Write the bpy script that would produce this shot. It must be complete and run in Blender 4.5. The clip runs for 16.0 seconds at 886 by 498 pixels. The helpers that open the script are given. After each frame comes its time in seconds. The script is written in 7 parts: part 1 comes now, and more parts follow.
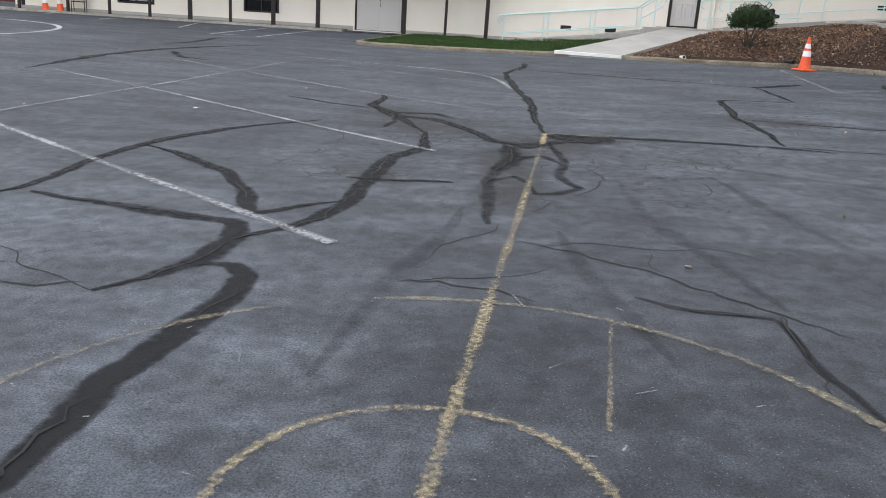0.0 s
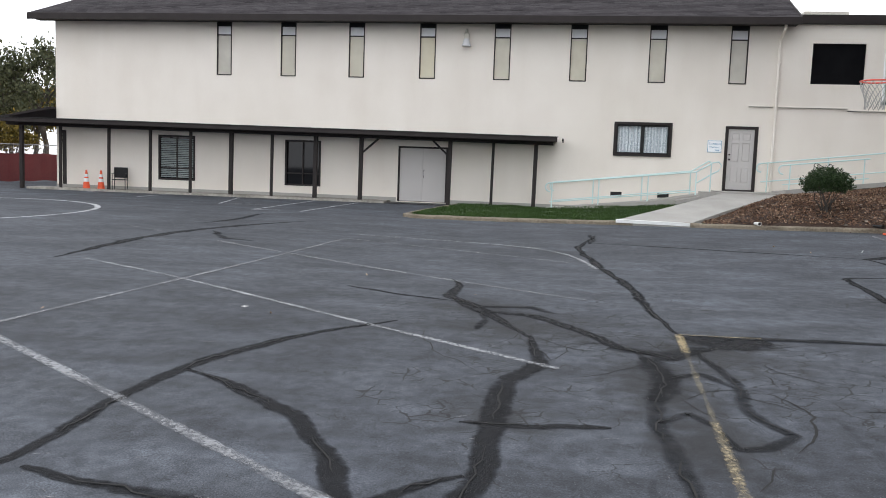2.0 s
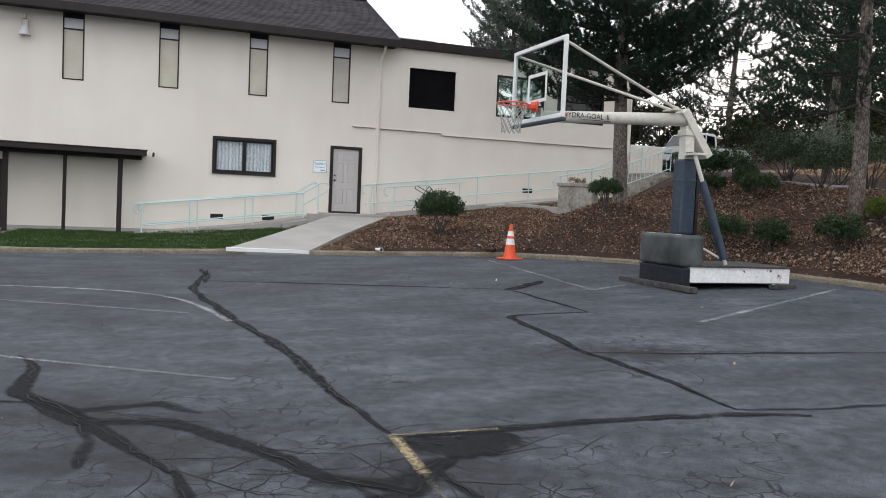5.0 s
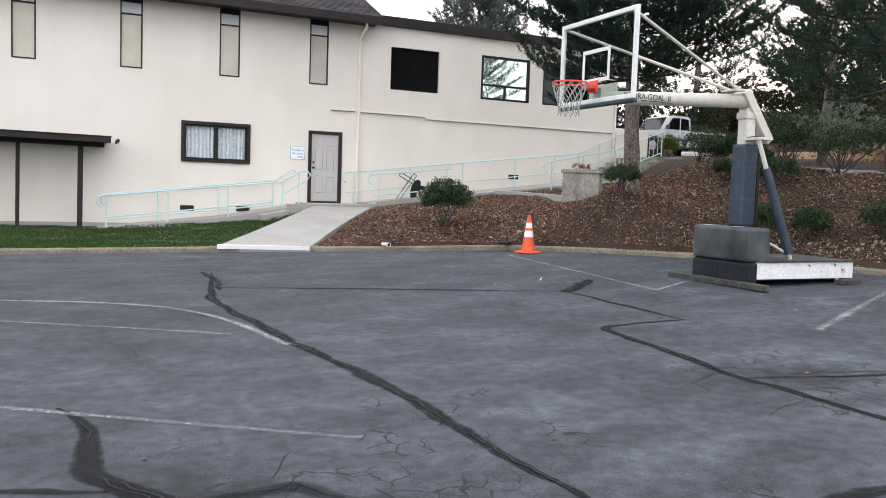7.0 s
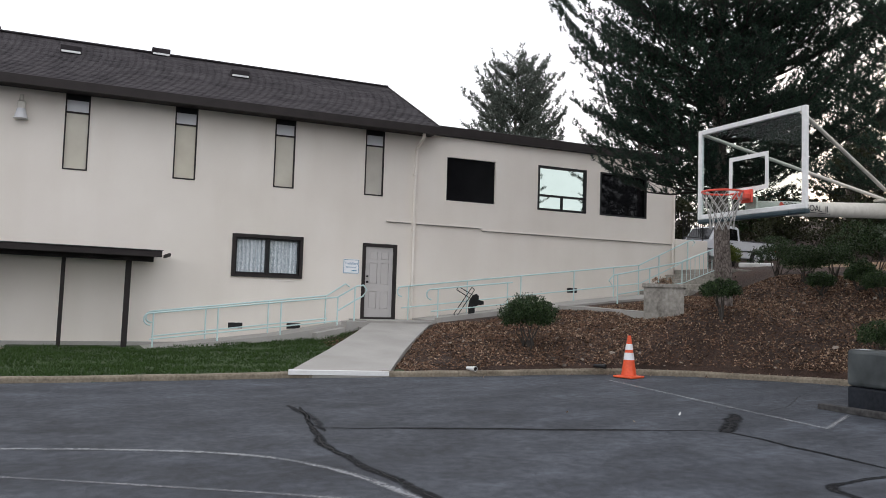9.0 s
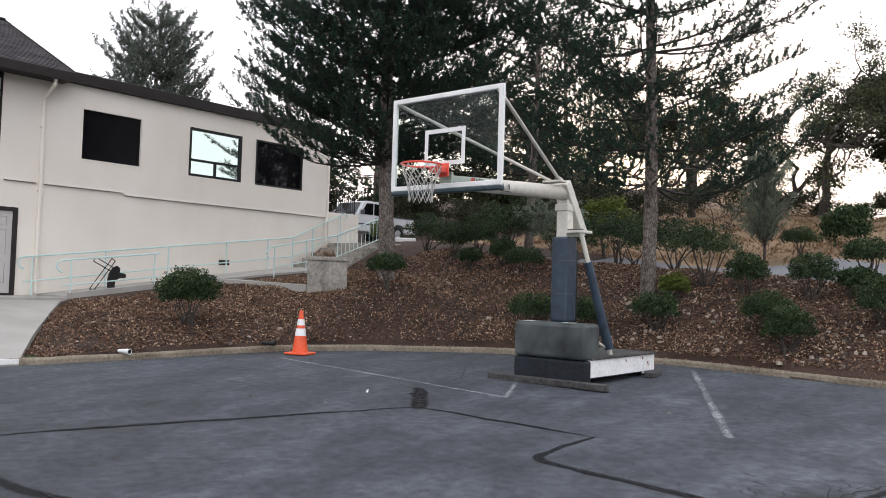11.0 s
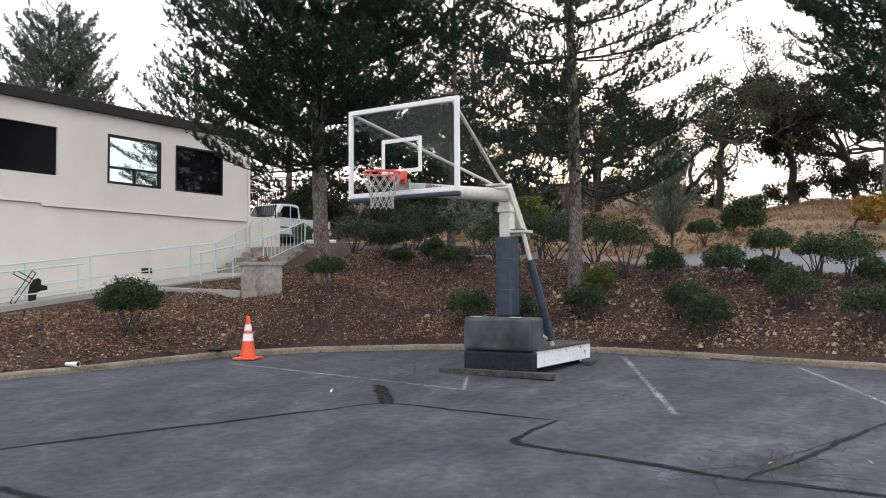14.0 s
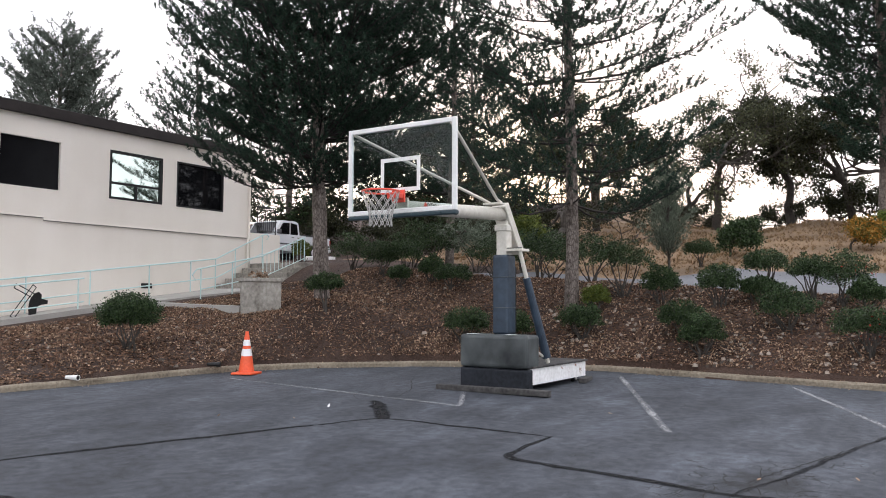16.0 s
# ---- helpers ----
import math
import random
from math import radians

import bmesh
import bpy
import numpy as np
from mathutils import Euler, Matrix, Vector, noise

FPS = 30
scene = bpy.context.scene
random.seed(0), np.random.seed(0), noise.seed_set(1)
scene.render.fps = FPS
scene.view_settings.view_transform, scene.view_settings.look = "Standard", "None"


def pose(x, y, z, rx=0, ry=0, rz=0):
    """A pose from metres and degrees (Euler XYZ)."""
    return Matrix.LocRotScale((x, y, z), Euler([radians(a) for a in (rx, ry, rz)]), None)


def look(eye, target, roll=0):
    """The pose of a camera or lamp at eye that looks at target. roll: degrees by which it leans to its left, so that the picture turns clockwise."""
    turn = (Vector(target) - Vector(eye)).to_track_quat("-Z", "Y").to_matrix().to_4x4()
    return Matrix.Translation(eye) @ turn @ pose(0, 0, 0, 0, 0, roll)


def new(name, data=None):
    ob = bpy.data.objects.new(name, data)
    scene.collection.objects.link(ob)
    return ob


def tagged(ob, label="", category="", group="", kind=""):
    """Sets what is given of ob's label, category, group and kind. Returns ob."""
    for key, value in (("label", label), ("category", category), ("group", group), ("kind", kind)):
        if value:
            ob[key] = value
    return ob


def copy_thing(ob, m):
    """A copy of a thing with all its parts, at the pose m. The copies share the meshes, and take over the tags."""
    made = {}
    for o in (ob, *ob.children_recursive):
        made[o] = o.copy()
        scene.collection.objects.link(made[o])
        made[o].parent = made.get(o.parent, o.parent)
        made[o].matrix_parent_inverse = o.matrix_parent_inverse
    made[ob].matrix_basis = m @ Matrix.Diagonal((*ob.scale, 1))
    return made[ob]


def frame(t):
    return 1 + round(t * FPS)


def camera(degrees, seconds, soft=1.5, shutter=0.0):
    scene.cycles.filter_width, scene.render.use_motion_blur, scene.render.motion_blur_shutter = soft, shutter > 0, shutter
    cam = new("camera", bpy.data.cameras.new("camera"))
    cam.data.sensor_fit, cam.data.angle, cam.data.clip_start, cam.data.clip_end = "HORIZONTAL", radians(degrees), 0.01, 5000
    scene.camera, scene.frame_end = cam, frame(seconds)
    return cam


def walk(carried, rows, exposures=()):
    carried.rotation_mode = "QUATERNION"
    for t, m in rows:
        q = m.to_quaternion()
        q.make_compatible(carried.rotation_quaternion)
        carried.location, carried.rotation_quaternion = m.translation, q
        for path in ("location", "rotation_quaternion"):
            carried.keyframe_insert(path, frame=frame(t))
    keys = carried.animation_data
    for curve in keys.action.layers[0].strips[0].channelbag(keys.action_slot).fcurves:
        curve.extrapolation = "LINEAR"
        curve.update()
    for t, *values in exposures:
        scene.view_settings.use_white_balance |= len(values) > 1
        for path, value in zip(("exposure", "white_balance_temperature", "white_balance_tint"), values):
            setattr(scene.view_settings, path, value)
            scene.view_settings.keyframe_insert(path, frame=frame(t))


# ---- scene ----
cam = camera(57.4, 16.0, soft=0.95)
PATH = [
    (0, (0.886, 0.133, 1.323), (0.684, 2.037, 0.746), 3.5),
    (0.5, (0.629, 0.582, 1.335), (0.164, 2.458, 0.822), 2.9),
    (1, (0.334, 0.955, 1.36), (-0.233, 2.834, 0.975), 2.2),
    (1.5, (0.114, 1.385, 1.385), (-0.359, 3.308, 1.108), 1.6),
    (2, (-0.044, 1.844, 1.404), (-0.341, 3.813, 1.21), 2.0),
    (2.5, (-0.186, 2.312, 1.423), (-0.244, 4.308, 1.307), 1.7),
    (3, (-0.199, 2.794, 1.42), (-0.025, 4.785, 1.346), 1.8),
    (3.5, (-0.241, 3.083, 1.461), (0.133, 5.047, 1.407), 1.7),
    (4, (-0.309, 3.566, 1.458), (0.226, 5.493, 1.424), 1.8),
    (4.2, (-0.317, 3.741, 1.469), (0.265, 5.654, 1.438), 2.0),
    (6.3, (-1.037, 5.614, 1.457), (-0.252, 7.435, 1.198), 2.4),
    (6.5, (-1.122, 5.826, 1.461), (-0.317, 7.639, 1.206), 2.3),
    (7, (-1.391, 6.303, 1.525), (-0.553, 8.113, 1.382), 2.0),
    (7.5, (-1.732, 6.708, 1.575), (-0.877, 8.516, 1.557), 2.4),
    (8, (-1.921, 7.255, 1.581), (-1.121, 9.087, 1.632), 1.9),
    (8.5, (-2.17, 7.739, 1.601), (-1.409, 9.586, 1.695), 1.5),
    (9, (-2.211, 8.185, 1.646), (-1.395, 10.007, 1.771), 1.8),
    (9.5, (-2.303, 8.607, 1.63), (-1.273, 10.316, 1.776), 2.7),
    (10, (-2.33, 8.997, 1.622), (-1.071, 10.546, 1.752), 2.8),
    (10.2, (-2.24, 9.071, 1.652), (-0.915, 10.565, 1.768), 2.6),
    (12.3, (-2.547, 9.443, 1.638), (-0.869, 10.528, 1.702), 0.7),
    (12.5, (-2.611, 9.416, 1.653), (-0.928, 10.494, 1.71), 0.6),
    (13, (-2.806, 9.492, 1.661), (-1.109, 10.549, 1.709), 0.3),
    (13.5, (-3.057, 9.547, 1.663), (-1.364, 10.611, 1.718), -0.2),
    (14, (-3.159, 9.487, 1.674), (-1.487, 10.582, 1.757), -0.3),
    (14.5, (-3.253, 9.398, 1.667), (-1.58, 10.488, 1.777), 0.1),
    (15, (-3.296, 9.377, 1.669), (-1.618, 10.459, 1.786), -0.2),
    (15.5, (-3.288, 9.382, 1.677), (-1.613, 10.469, 1.796), 0.2),
    (16, (-3.281, 9.378, 1.664), (-1.61, 10.47, 1.791), 0.2),
]
EXPOSURE = [(0, 0.95), (0.5, 1.15), (1.0, 1.1), (1.5, 0.75), (2.0, 0.76), (2.5, 0.66), (3.5, 0.67), (4.2, 0.65), (6.3, 0.62), (6.5, 0.74), (7.0, 1.08), (7.5, 0.75), (8.0, 0.5), (8.5, 0.4), (9.0, 0.4), (10.0, 0.55), (12.3, 0.85), (14.5, 0.84), (16.0, 0.86)]
EXPOSURE = [(t, stops, 6550, 9 if t < 5 else 11 if t < 11 else 13) for t, stops in EXPOSURE]
walk(cam, [(t, look(eye, target, roll)) for t, eye, target, roll in PATH], EXPOSURE)

# ---- light ----
SUN_AZ, SUN_EL = 62.0, 5.0      # degrees clockwise from +y, and above the horizon
world = bpy.data.worlds.new("dusk_sky")
scene.world = world
world.use_nodes = True
wn, wl = world.node_tree.nodes, world.node_tree.links
sky = wn.new("ShaderNodeTexSky")
sky.sky_type, sky.sun_disc = "NISHITA", False
sky.sun_elevation, sky.sun_rotation = radians(SUN_EL), radians(SUN_AZ)
sky.air_density, sky.dust_density, sky.ozone_density = 1.0, 4.0, 1.0
haze = wn.new("ShaderNodeMixRGB")           # thin high cloud whitens the whole sky
haze.inputs[0].default_value = 0.80
haze.inputs[2].default_value = (8.2, 8.4, 9.0, 1)
wl.new(sky.outputs[0], haze.inputs[1])
wl.new(haze.outputs[0], wn["Background"].inputs[0])
wn["Background"].inputs[1].default_value = 0.15
sun_data = bpy.data.lights.new("sun", "SUN")
sun_data.energy, sun_data.angle, sun_data.color = 0.5, radians(14), (1.0, 0.83, 0.66)
sun = new("sun", sun_data)
sun.matrix_world = look((0, 0, 30), (-30 * math.sin(radians(SUN_AZ)), -30 * math.cos(radians(SUN_AZ)), 30 - 30 * math.tan(radians(SUN_EL))))


# ---- materials ----
def nodes_of(name):
    m = bpy.data.materials.new(name)
    m.use_nodes = True
    return m, m.node_tree.nodes, m.node_tree.links, m.node_tree.nodes["Principled BSDF"]


def surface(name, dark, light, rough=0.6, fine=40.0, coarse=1.5, bump=0.1, metal=0.0, island=0.0, detail=4.0, spec=0.5, step=0.01):
    """A two-scale noisy surface between two colours, with fine relief. island: how much each piece differs."""
    m, n, l, b = nodes_of(name)
    tc = n.new("ShaderNodeTexCoord")
    n1, n2 = n.new("ShaderNodeTexNoise"), n.new("ShaderNodeTexNoise")
    n1.inputs["Scale"].default_value, n1.inputs["Detail"].default_value = fine, detail
    n2.inputs["Scale"].default_value, n2.inputs["Detail"].default_value = coarse, 5.0
    for k in (n1, n2):
        l.new(tc.outputs["Object"], k.inputs["Vector"])
    mixf = n.new("ShaderNodeMath")
    mixf.operation = "MULTIPLY_ADD"
    l.new(n1.outputs["Fac"], mixf.inputs[0])
    mixf.inputs[1].default_value = 0.5
    half = n.new("ShaderNodeMath")
    half.operation = "MULTIPLY"
    l.new(n2.outputs["Fac"], half.inputs[0])
    half.inputs[1].default_value = 0.5
    l.new(half.outputs[0], mixf.inputs[2])
    last = mixf.outputs[0]
    if island:
        geo = n.new("ShaderNodeNewGeometry")
        add = n.new("ShaderNodeMath")
        add.operation = "MULTIPLY_ADD"
        l.new(geo.outputs["Random Per Island"], add.inputs[0])
        add.inputs[1].default_value = island
        shift = n.new("ShaderNodeMath")
        shift.operation = "SUBTRACT"
        l.new(last, shift.inputs[0])
        shift.inputs[1].default_value = island / 2
        l.new(shift.outputs[0], add.inputs[2])
        last = add.outputs[0]
    ramp = n.new("ShaderNodeValToRGB")
    ramp.color_ramp.elements[0].position, ramp.color_ramp.elements[1].position = 0.32, 0.68
    ramp.color_ramp.elements[0].color, ramp.color_ramp.elements[1].color = (*dark, 1), (*light, 1)
    l.new(last, ramp.inputs[0])
    l.new(ramp.outputs[0], b.inputs["Base Color"])
    b.inputs["Roughness"].default_value, b.inputs["Metallic"].default_value = rough, metal
    b.inputs["Specular IOR Level"].default_value = spec
    if bump:
        bp = n.new("ShaderNodeBump")
        bp.inputs["Strength"].default_value, bp.inputs["Distance"].default_value = bump, step
        l.new(n1.outputs["Fac"], bp.inputs["Height"])
        l.new(bp.outputs[0], b.inputs["Normal"])
    return m


def asphalt_material():
    """Old sealed asphalt: aggregate, broad worn and dusty patches, long faint sweeps, and hand-placed areas of set
    tone.
    """
    m, n, l, b = nodes_of("asphalt")
    tc = n.new("ShaderNodeTexCoord")

    def tex(scale, detail, stretch=None):
        k = n.new("ShaderNodeTexNoise")
        k.inputs["Scale"].default_value, k.inputs["Detail"].default_value = scale, detail
        if stretch:
            mp = n.new("ShaderNodeMapping")
            mp.inputs["Scale"].default_value, mp.inputs["Rotation"].default_value = stretch, (0, 0, radians(-28))
            l.new(tc.outputs["Object"], mp.inputs["Vector"])
            l.new(mp.outputs[0], k.inputs["Vector"])
        else:
            l.new(tc.outputs["Object"], k.inputs["Vector"])
        return k

    grain, patch, sweep, blot, mid, scuff = tex(120, 4), tex(0.55, 6), tex(0.8, 7, (0.8, 1.7, 1)), tex(2.4, 8), tex(9, 10), tex(1.5, 9, (0.8, 1.8, 1))

    def ramp(src, a, ca, bb, cb):
        r = n.new("ShaderNodeValToRGB")
        r.color_ramp.elements[0].position, r.color_ramp.elements[1].position = a, bb
        r.color_ramp.elements[0].color, r.color_ramp.elements[1].color = (*ca, 1), (*cb, 1)
        l.new(src, r.inputs[0])
        return r.outputs[0]

    base = ramp(grain.outputs["Fac"], 0.30, (0.0188, 0.0212, 0.0256), 0.75, (0.078, 0.0865, 0.1005))
    p = ramp(patch.outputs["Fac"], 0.34, (0.85, 0.85, 0.86), 0.66, (1.22, 1.21, 1.20))
    s = ramp(sweep.outputs["Fac"], 0.36, (0.84, 0.84, 0.85), 0.66, (1.24, 1.24, 1.25))
    q = ramp(blot.outputs["Fac"], 0.35, (0.90, 0.90, 0.91), 0.68, (1.13, 1.13, 1.12))
    e = ramp(mid.outputs["Fac"], 0.36, (0.72, 0.72, 0.73), 0.66, (1.28, 1.28, 1.28))
    g = ramp(scuff.outputs["Fac"], 0.40, (0.88, 0.88, 0.88), 0.70, (1.30, 1.30, 1.31))
    last = base
    layers = [p, s, q, e, g]
    warp = tex(0.7, 5)
    for cx, cy, radius, tone in ((-1.9, 3.1, 3.0, 1.28), (2.1, 3.7, 3.0, 0.70), (-3.2, 9.4, 3.6, 0.80), (-6.5, 17.5, 5.5, 0.78), (-12.0, 24.0, 6.0, 0.80), (0.0, 16.5, 3.6, 0.84), (4.4, 11.4, 1.7, 1.16), (8.0, 13.6, 3.4, 1.14), (1.7, 12.6, 2.0, 1.10)):
        off, far, mix, fade = n.new("ShaderNodeVectorMath"), n.new("ShaderNodeVectorMath"), n.new("ShaderNodeMath"), n.new("ShaderNodeMapRange")
        off.operation, far.operation, mix.operation = "SUBTRACT", "LENGTH", "MULTIPLY_ADD"
        off.inputs[1].default_value = (cx, cy, 0)
        l.new(tc.outputs["Object"], off.inputs[0])
        l.new(off.outputs[0], far.inputs[0])
        l.new(warp.outputs["Fac"], mix.inputs[0])
        mix.inputs[1].default_value = -1.6 * radius
        l.new(far.outputs["Value"], mix.inputs[2])
        fade.interpolation_type = "SMOOTHSTEP"
        fade.inputs["From Min"].default_value, fade.inputs["From Max"].default_value = -0.5 * radius, 0.35 * radius
        fade.inputs["To Min"].default_value, fade.inputs["To Max"].default_value = tone, 1.0
        l.new(mix.outputs[0], fade.inputs["Value"])
        layers.append(fade.outputs[0])          # broad areas toned lighter or darker, with warped rims
    for layer in layers:
        mx = n.new("ShaderNodeMixRGB")
        mx.blend_type, mx.inputs[0].default_value = "MULTIPLY", 1.0
        l.new(last, mx.inputs[1])
        l.new(layer, mx.inputs[2])
        last = mx.outputs[0]
    specks = n.new("ShaderNodeTexVoronoi")          # pale stones that show through
    specks.inputs["Scale"].default_value = 45
    l.new(tc.outputs["Object"], specks.inputs["Vector"])
    sp = n.new("ShaderNodeMath")
    sp.operation, sp.inputs[1].default_value = "LESS_THAN", 0.10
    l.new(specks.outputs["Distance"], sp.inputs[0])
    light = n.new("ShaderNodeMixRGB")
    l.new(sp.outputs[0], light.inputs[0])
    l.new(last, light.inputs[1])
    light.inputs[2].default_value = (0.15, 0.15, 0.15, 1)

    def calc(kind, x, y=None, z=None):
        k = n.new("ShaderNodeMath")
        k.operation = kind
        for i, v in enumerate((x, y, z)):
            if v is None:
                continue
            if isinstance(v, (int, float)):
                k.inputs[i].default_value = v
            else:
                l.new(v, k.inputs[i])
        return k.outputs[0]

    def zones(places):
        """How deep a place lies inside any of some ovals: 1 at their middles, 0 at their rims."""
        best = None
        for cx, cy, rx, ry in places:
            mp, far = n.new("ShaderNodeVectorMath"), n.new("ShaderNodeVectorMath")
            mp.operation, far.operation = "MULTIPLY_ADD", "LENGTH"
            mp.inputs[1].default_value, mp.inputs[2].default_value = (1 / rx, 1 / ry, 0), (-cx / rx, -cy / ry, 0)
            l.new(tc.outputs["Object"], mp.inputs[0])
            l.new(mp.outputs[0], far.inputs[0])
            inside = calc("SUBTRACT", 1.0, far.outputs["Value"])
            best = inside if best is None else calc("MAXIMUM", best, inside)
        return best

    def mixed(fac, under, colour):
        mx = n.new("ShaderNodeMixRGB")
        l.new(fac, mx.inputs[0])
        l.new(under, mx.inputs[1])
        mx.inputs[2].default_value = (*colour, 1)
        return mx.outputs[0]

    # soaked, blotchy patches where the surface has broken up
    wet = zones(((1.15, 8.4, 0.9, 0.9), (0.62, 7.4, 0.55, 1.2), (-0.4, 9.2, 1.0, 0.9), (0.8, 6.3, 0.45, 0.9), (3.85, 10.9, 0.95, 0.6), (-0.9, 10.2, 0.7, 0.6), (-0.4, 6.5, 0.5, 0.5)))
    blotch = tex(5.0, 9)
    soak = calc("MULTIPLY_ADD", calc("SUBTRACT", blotch.outputs["Fac"], 0.5), 3.0, calc("MULTIPLY_ADD", wet, 1.5, -0.16))
    soak.node.use_clamp = True
    top = mixed(calc("MULTIPLY", soak, 0.72), light.outputs[0], (0.012, 0.012, 0.0122))
    # a net of fine cracks that comes and goes
    crazed = zones(((1.65, 7.6, 1.0, 1.3), (0.1, 8.9, 1.2, 1.0), (-0.5, 7.0, 0.9, 1.1), (3.9, 10.9, 1.1, 0.9), (-1.0, 10.0, 1.0, 0.9), (0.6, 10.5, 0.8, 1.1), (2.5, 8.2, 0.9, 0.6)))
    bend = n.new("ShaderNodeMixRGB")
    bend.blend_type, bend.inputs[0].default_value = "ADD", 0.22
    l.new(tc.outputs["Object"], bend.inputs[1])
    l.new(tex(4.0, 8).outputs["Color"], bend.inputs[2])
    net = n.new("ShaderNodeTexVoronoi")
    net.feature, net.inputs["Scale"].default_value = "DISTANCE_TO_EDGE", 5.5
    l.new(bend.outputs[0], net.inputs["Vector"])
    gate = calc("MULTIPLY_ADD", calc("SUBTRACT", blot.outputs["Fac"], 0.53), 0.34, calc("MINIMUM", calc("MULTIPLY", crazed, 0.06), 0.030))
    crack = calc("LESS_THAN", net.outputs["Distance"], calc("MINIMUM", gate, 0.030))
    top = mixed(calc("MULTIPLY", crack, 0.85), top, (0.010, 0.010, 0.010))
    l.new(top, b.inputs["Base Color"])
    b.inputs["Roughness"].default_value = 0.82
    b.inputs["Specular IOR Level"].default_value = 0.35
    bp = n.new("ShaderNodeBump")
    bp.inputs["Strength"].default_value, bp.inputs["Distance"].default_value = 0.5, 0.006
    l.new(grain.outputs["Fac"], bp.inputs["Height"])
    l.new(bp.outputs[0], b.inputs["Normal"])
    return m


def worn(name, colour, keep=0.5, scale=28.0, rough=0.7, broad=1.5, soft=0.07, rim=0.10, cover=1.0, spec=0.2):
    """A coat that has worn through: noise decides where it is left, the rest lets the ground show."""
    m, n, l, b = nodes_of(name)
    tc = n.new("ShaderNodeTexCoord")
    a, c = n.new("ShaderNodeTexNoise"), n.new("ShaderNodeTexNoise")
    a.inputs["Scale"].default_value, a.inputs["Detail"].default_value = scale, 7
    c.inputs["Scale"].default_value, c.inputs["Detail"].default_value = broad, 4
    for k in (a, c):
        l.new(tc.outputs["Object"], k.inputs["Vector"])
    mean = n.new("ShaderNodeMixRGB")
    mean.inputs[0].default_value = 0.45
    l.new(a.outputs["Fac"], mean.inputs[1])
    l.new(c.outputs["Fac"], mean.inputs[2])
    r = n.new("ShaderNodeValToRGB")
    r.color_ramp.elements[0].position, r.color_ramp.elements[1].position = 1 - keep - soft, 1 - keep + soft
    r.color_ramp.elements[1].color = (cover, cover, cover, 1)
    edge = n.new("ShaderNodeAttribute")          # -1 .. 1 across the band, worn thinner to its rims
    edge.attribute_name = "across"
    size = n.new("ShaderNodeMath")
    size.operation = "ABSOLUTE"
    l.new(edge.outputs["Fac"], size.inputs[0])
    power = n.new("ShaderNodeMath")
    power.operation, power.inputs[1].default_value = "POWER", 2.0
    l.new(size.outputs[0], power.inputs[0])
    less = n.new("ShaderNodeMath")
    less.operation, less.inputs[1].default_value = "MULTIPLY_ADD", -2 * rim
    l.new(power.outputs[0], less.inputs[0])
    less.inputs[2].default_value = rim
    total = n.new("ShaderNodeMath")
    l.new(mean.outputs[0], total.inputs[0])
    l.new(less.outputs[0], total.inputs[1])
    l.new(total.outputs[0], r.inputs[0])
    clear = n.new("ShaderNodeBsdfTransparent")
    mix = n.new("ShaderNodeMixShader")
    l.new(r.outputs[0], mix.inputs[0])
    l.new(clear.outputs[0], mix.inputs[1])
    l.new(b.outputs[0], mix.inputs[2])
    l.new(mix.outputs[0], n["Material Output"].inputs[0])
    tone = n.new("ShaderNodeMixRGB")             # patchy wear in the coat itself
    tone.inputs[1].default_value = (*[c * 0.45 for c in colour], 1)
    tone.inputs[2].default_value = (*[c * 1.55 for c in colour], 1)
    l.new(mean.outputs[0], tone.inputs[0])
    l.new(tone.outputs[0], b.inputs["Base Color"])
    b.inputs["Roughness"].default_value = rough
    b.inputs["Specular IOR Level"].default_value = spec
    return m


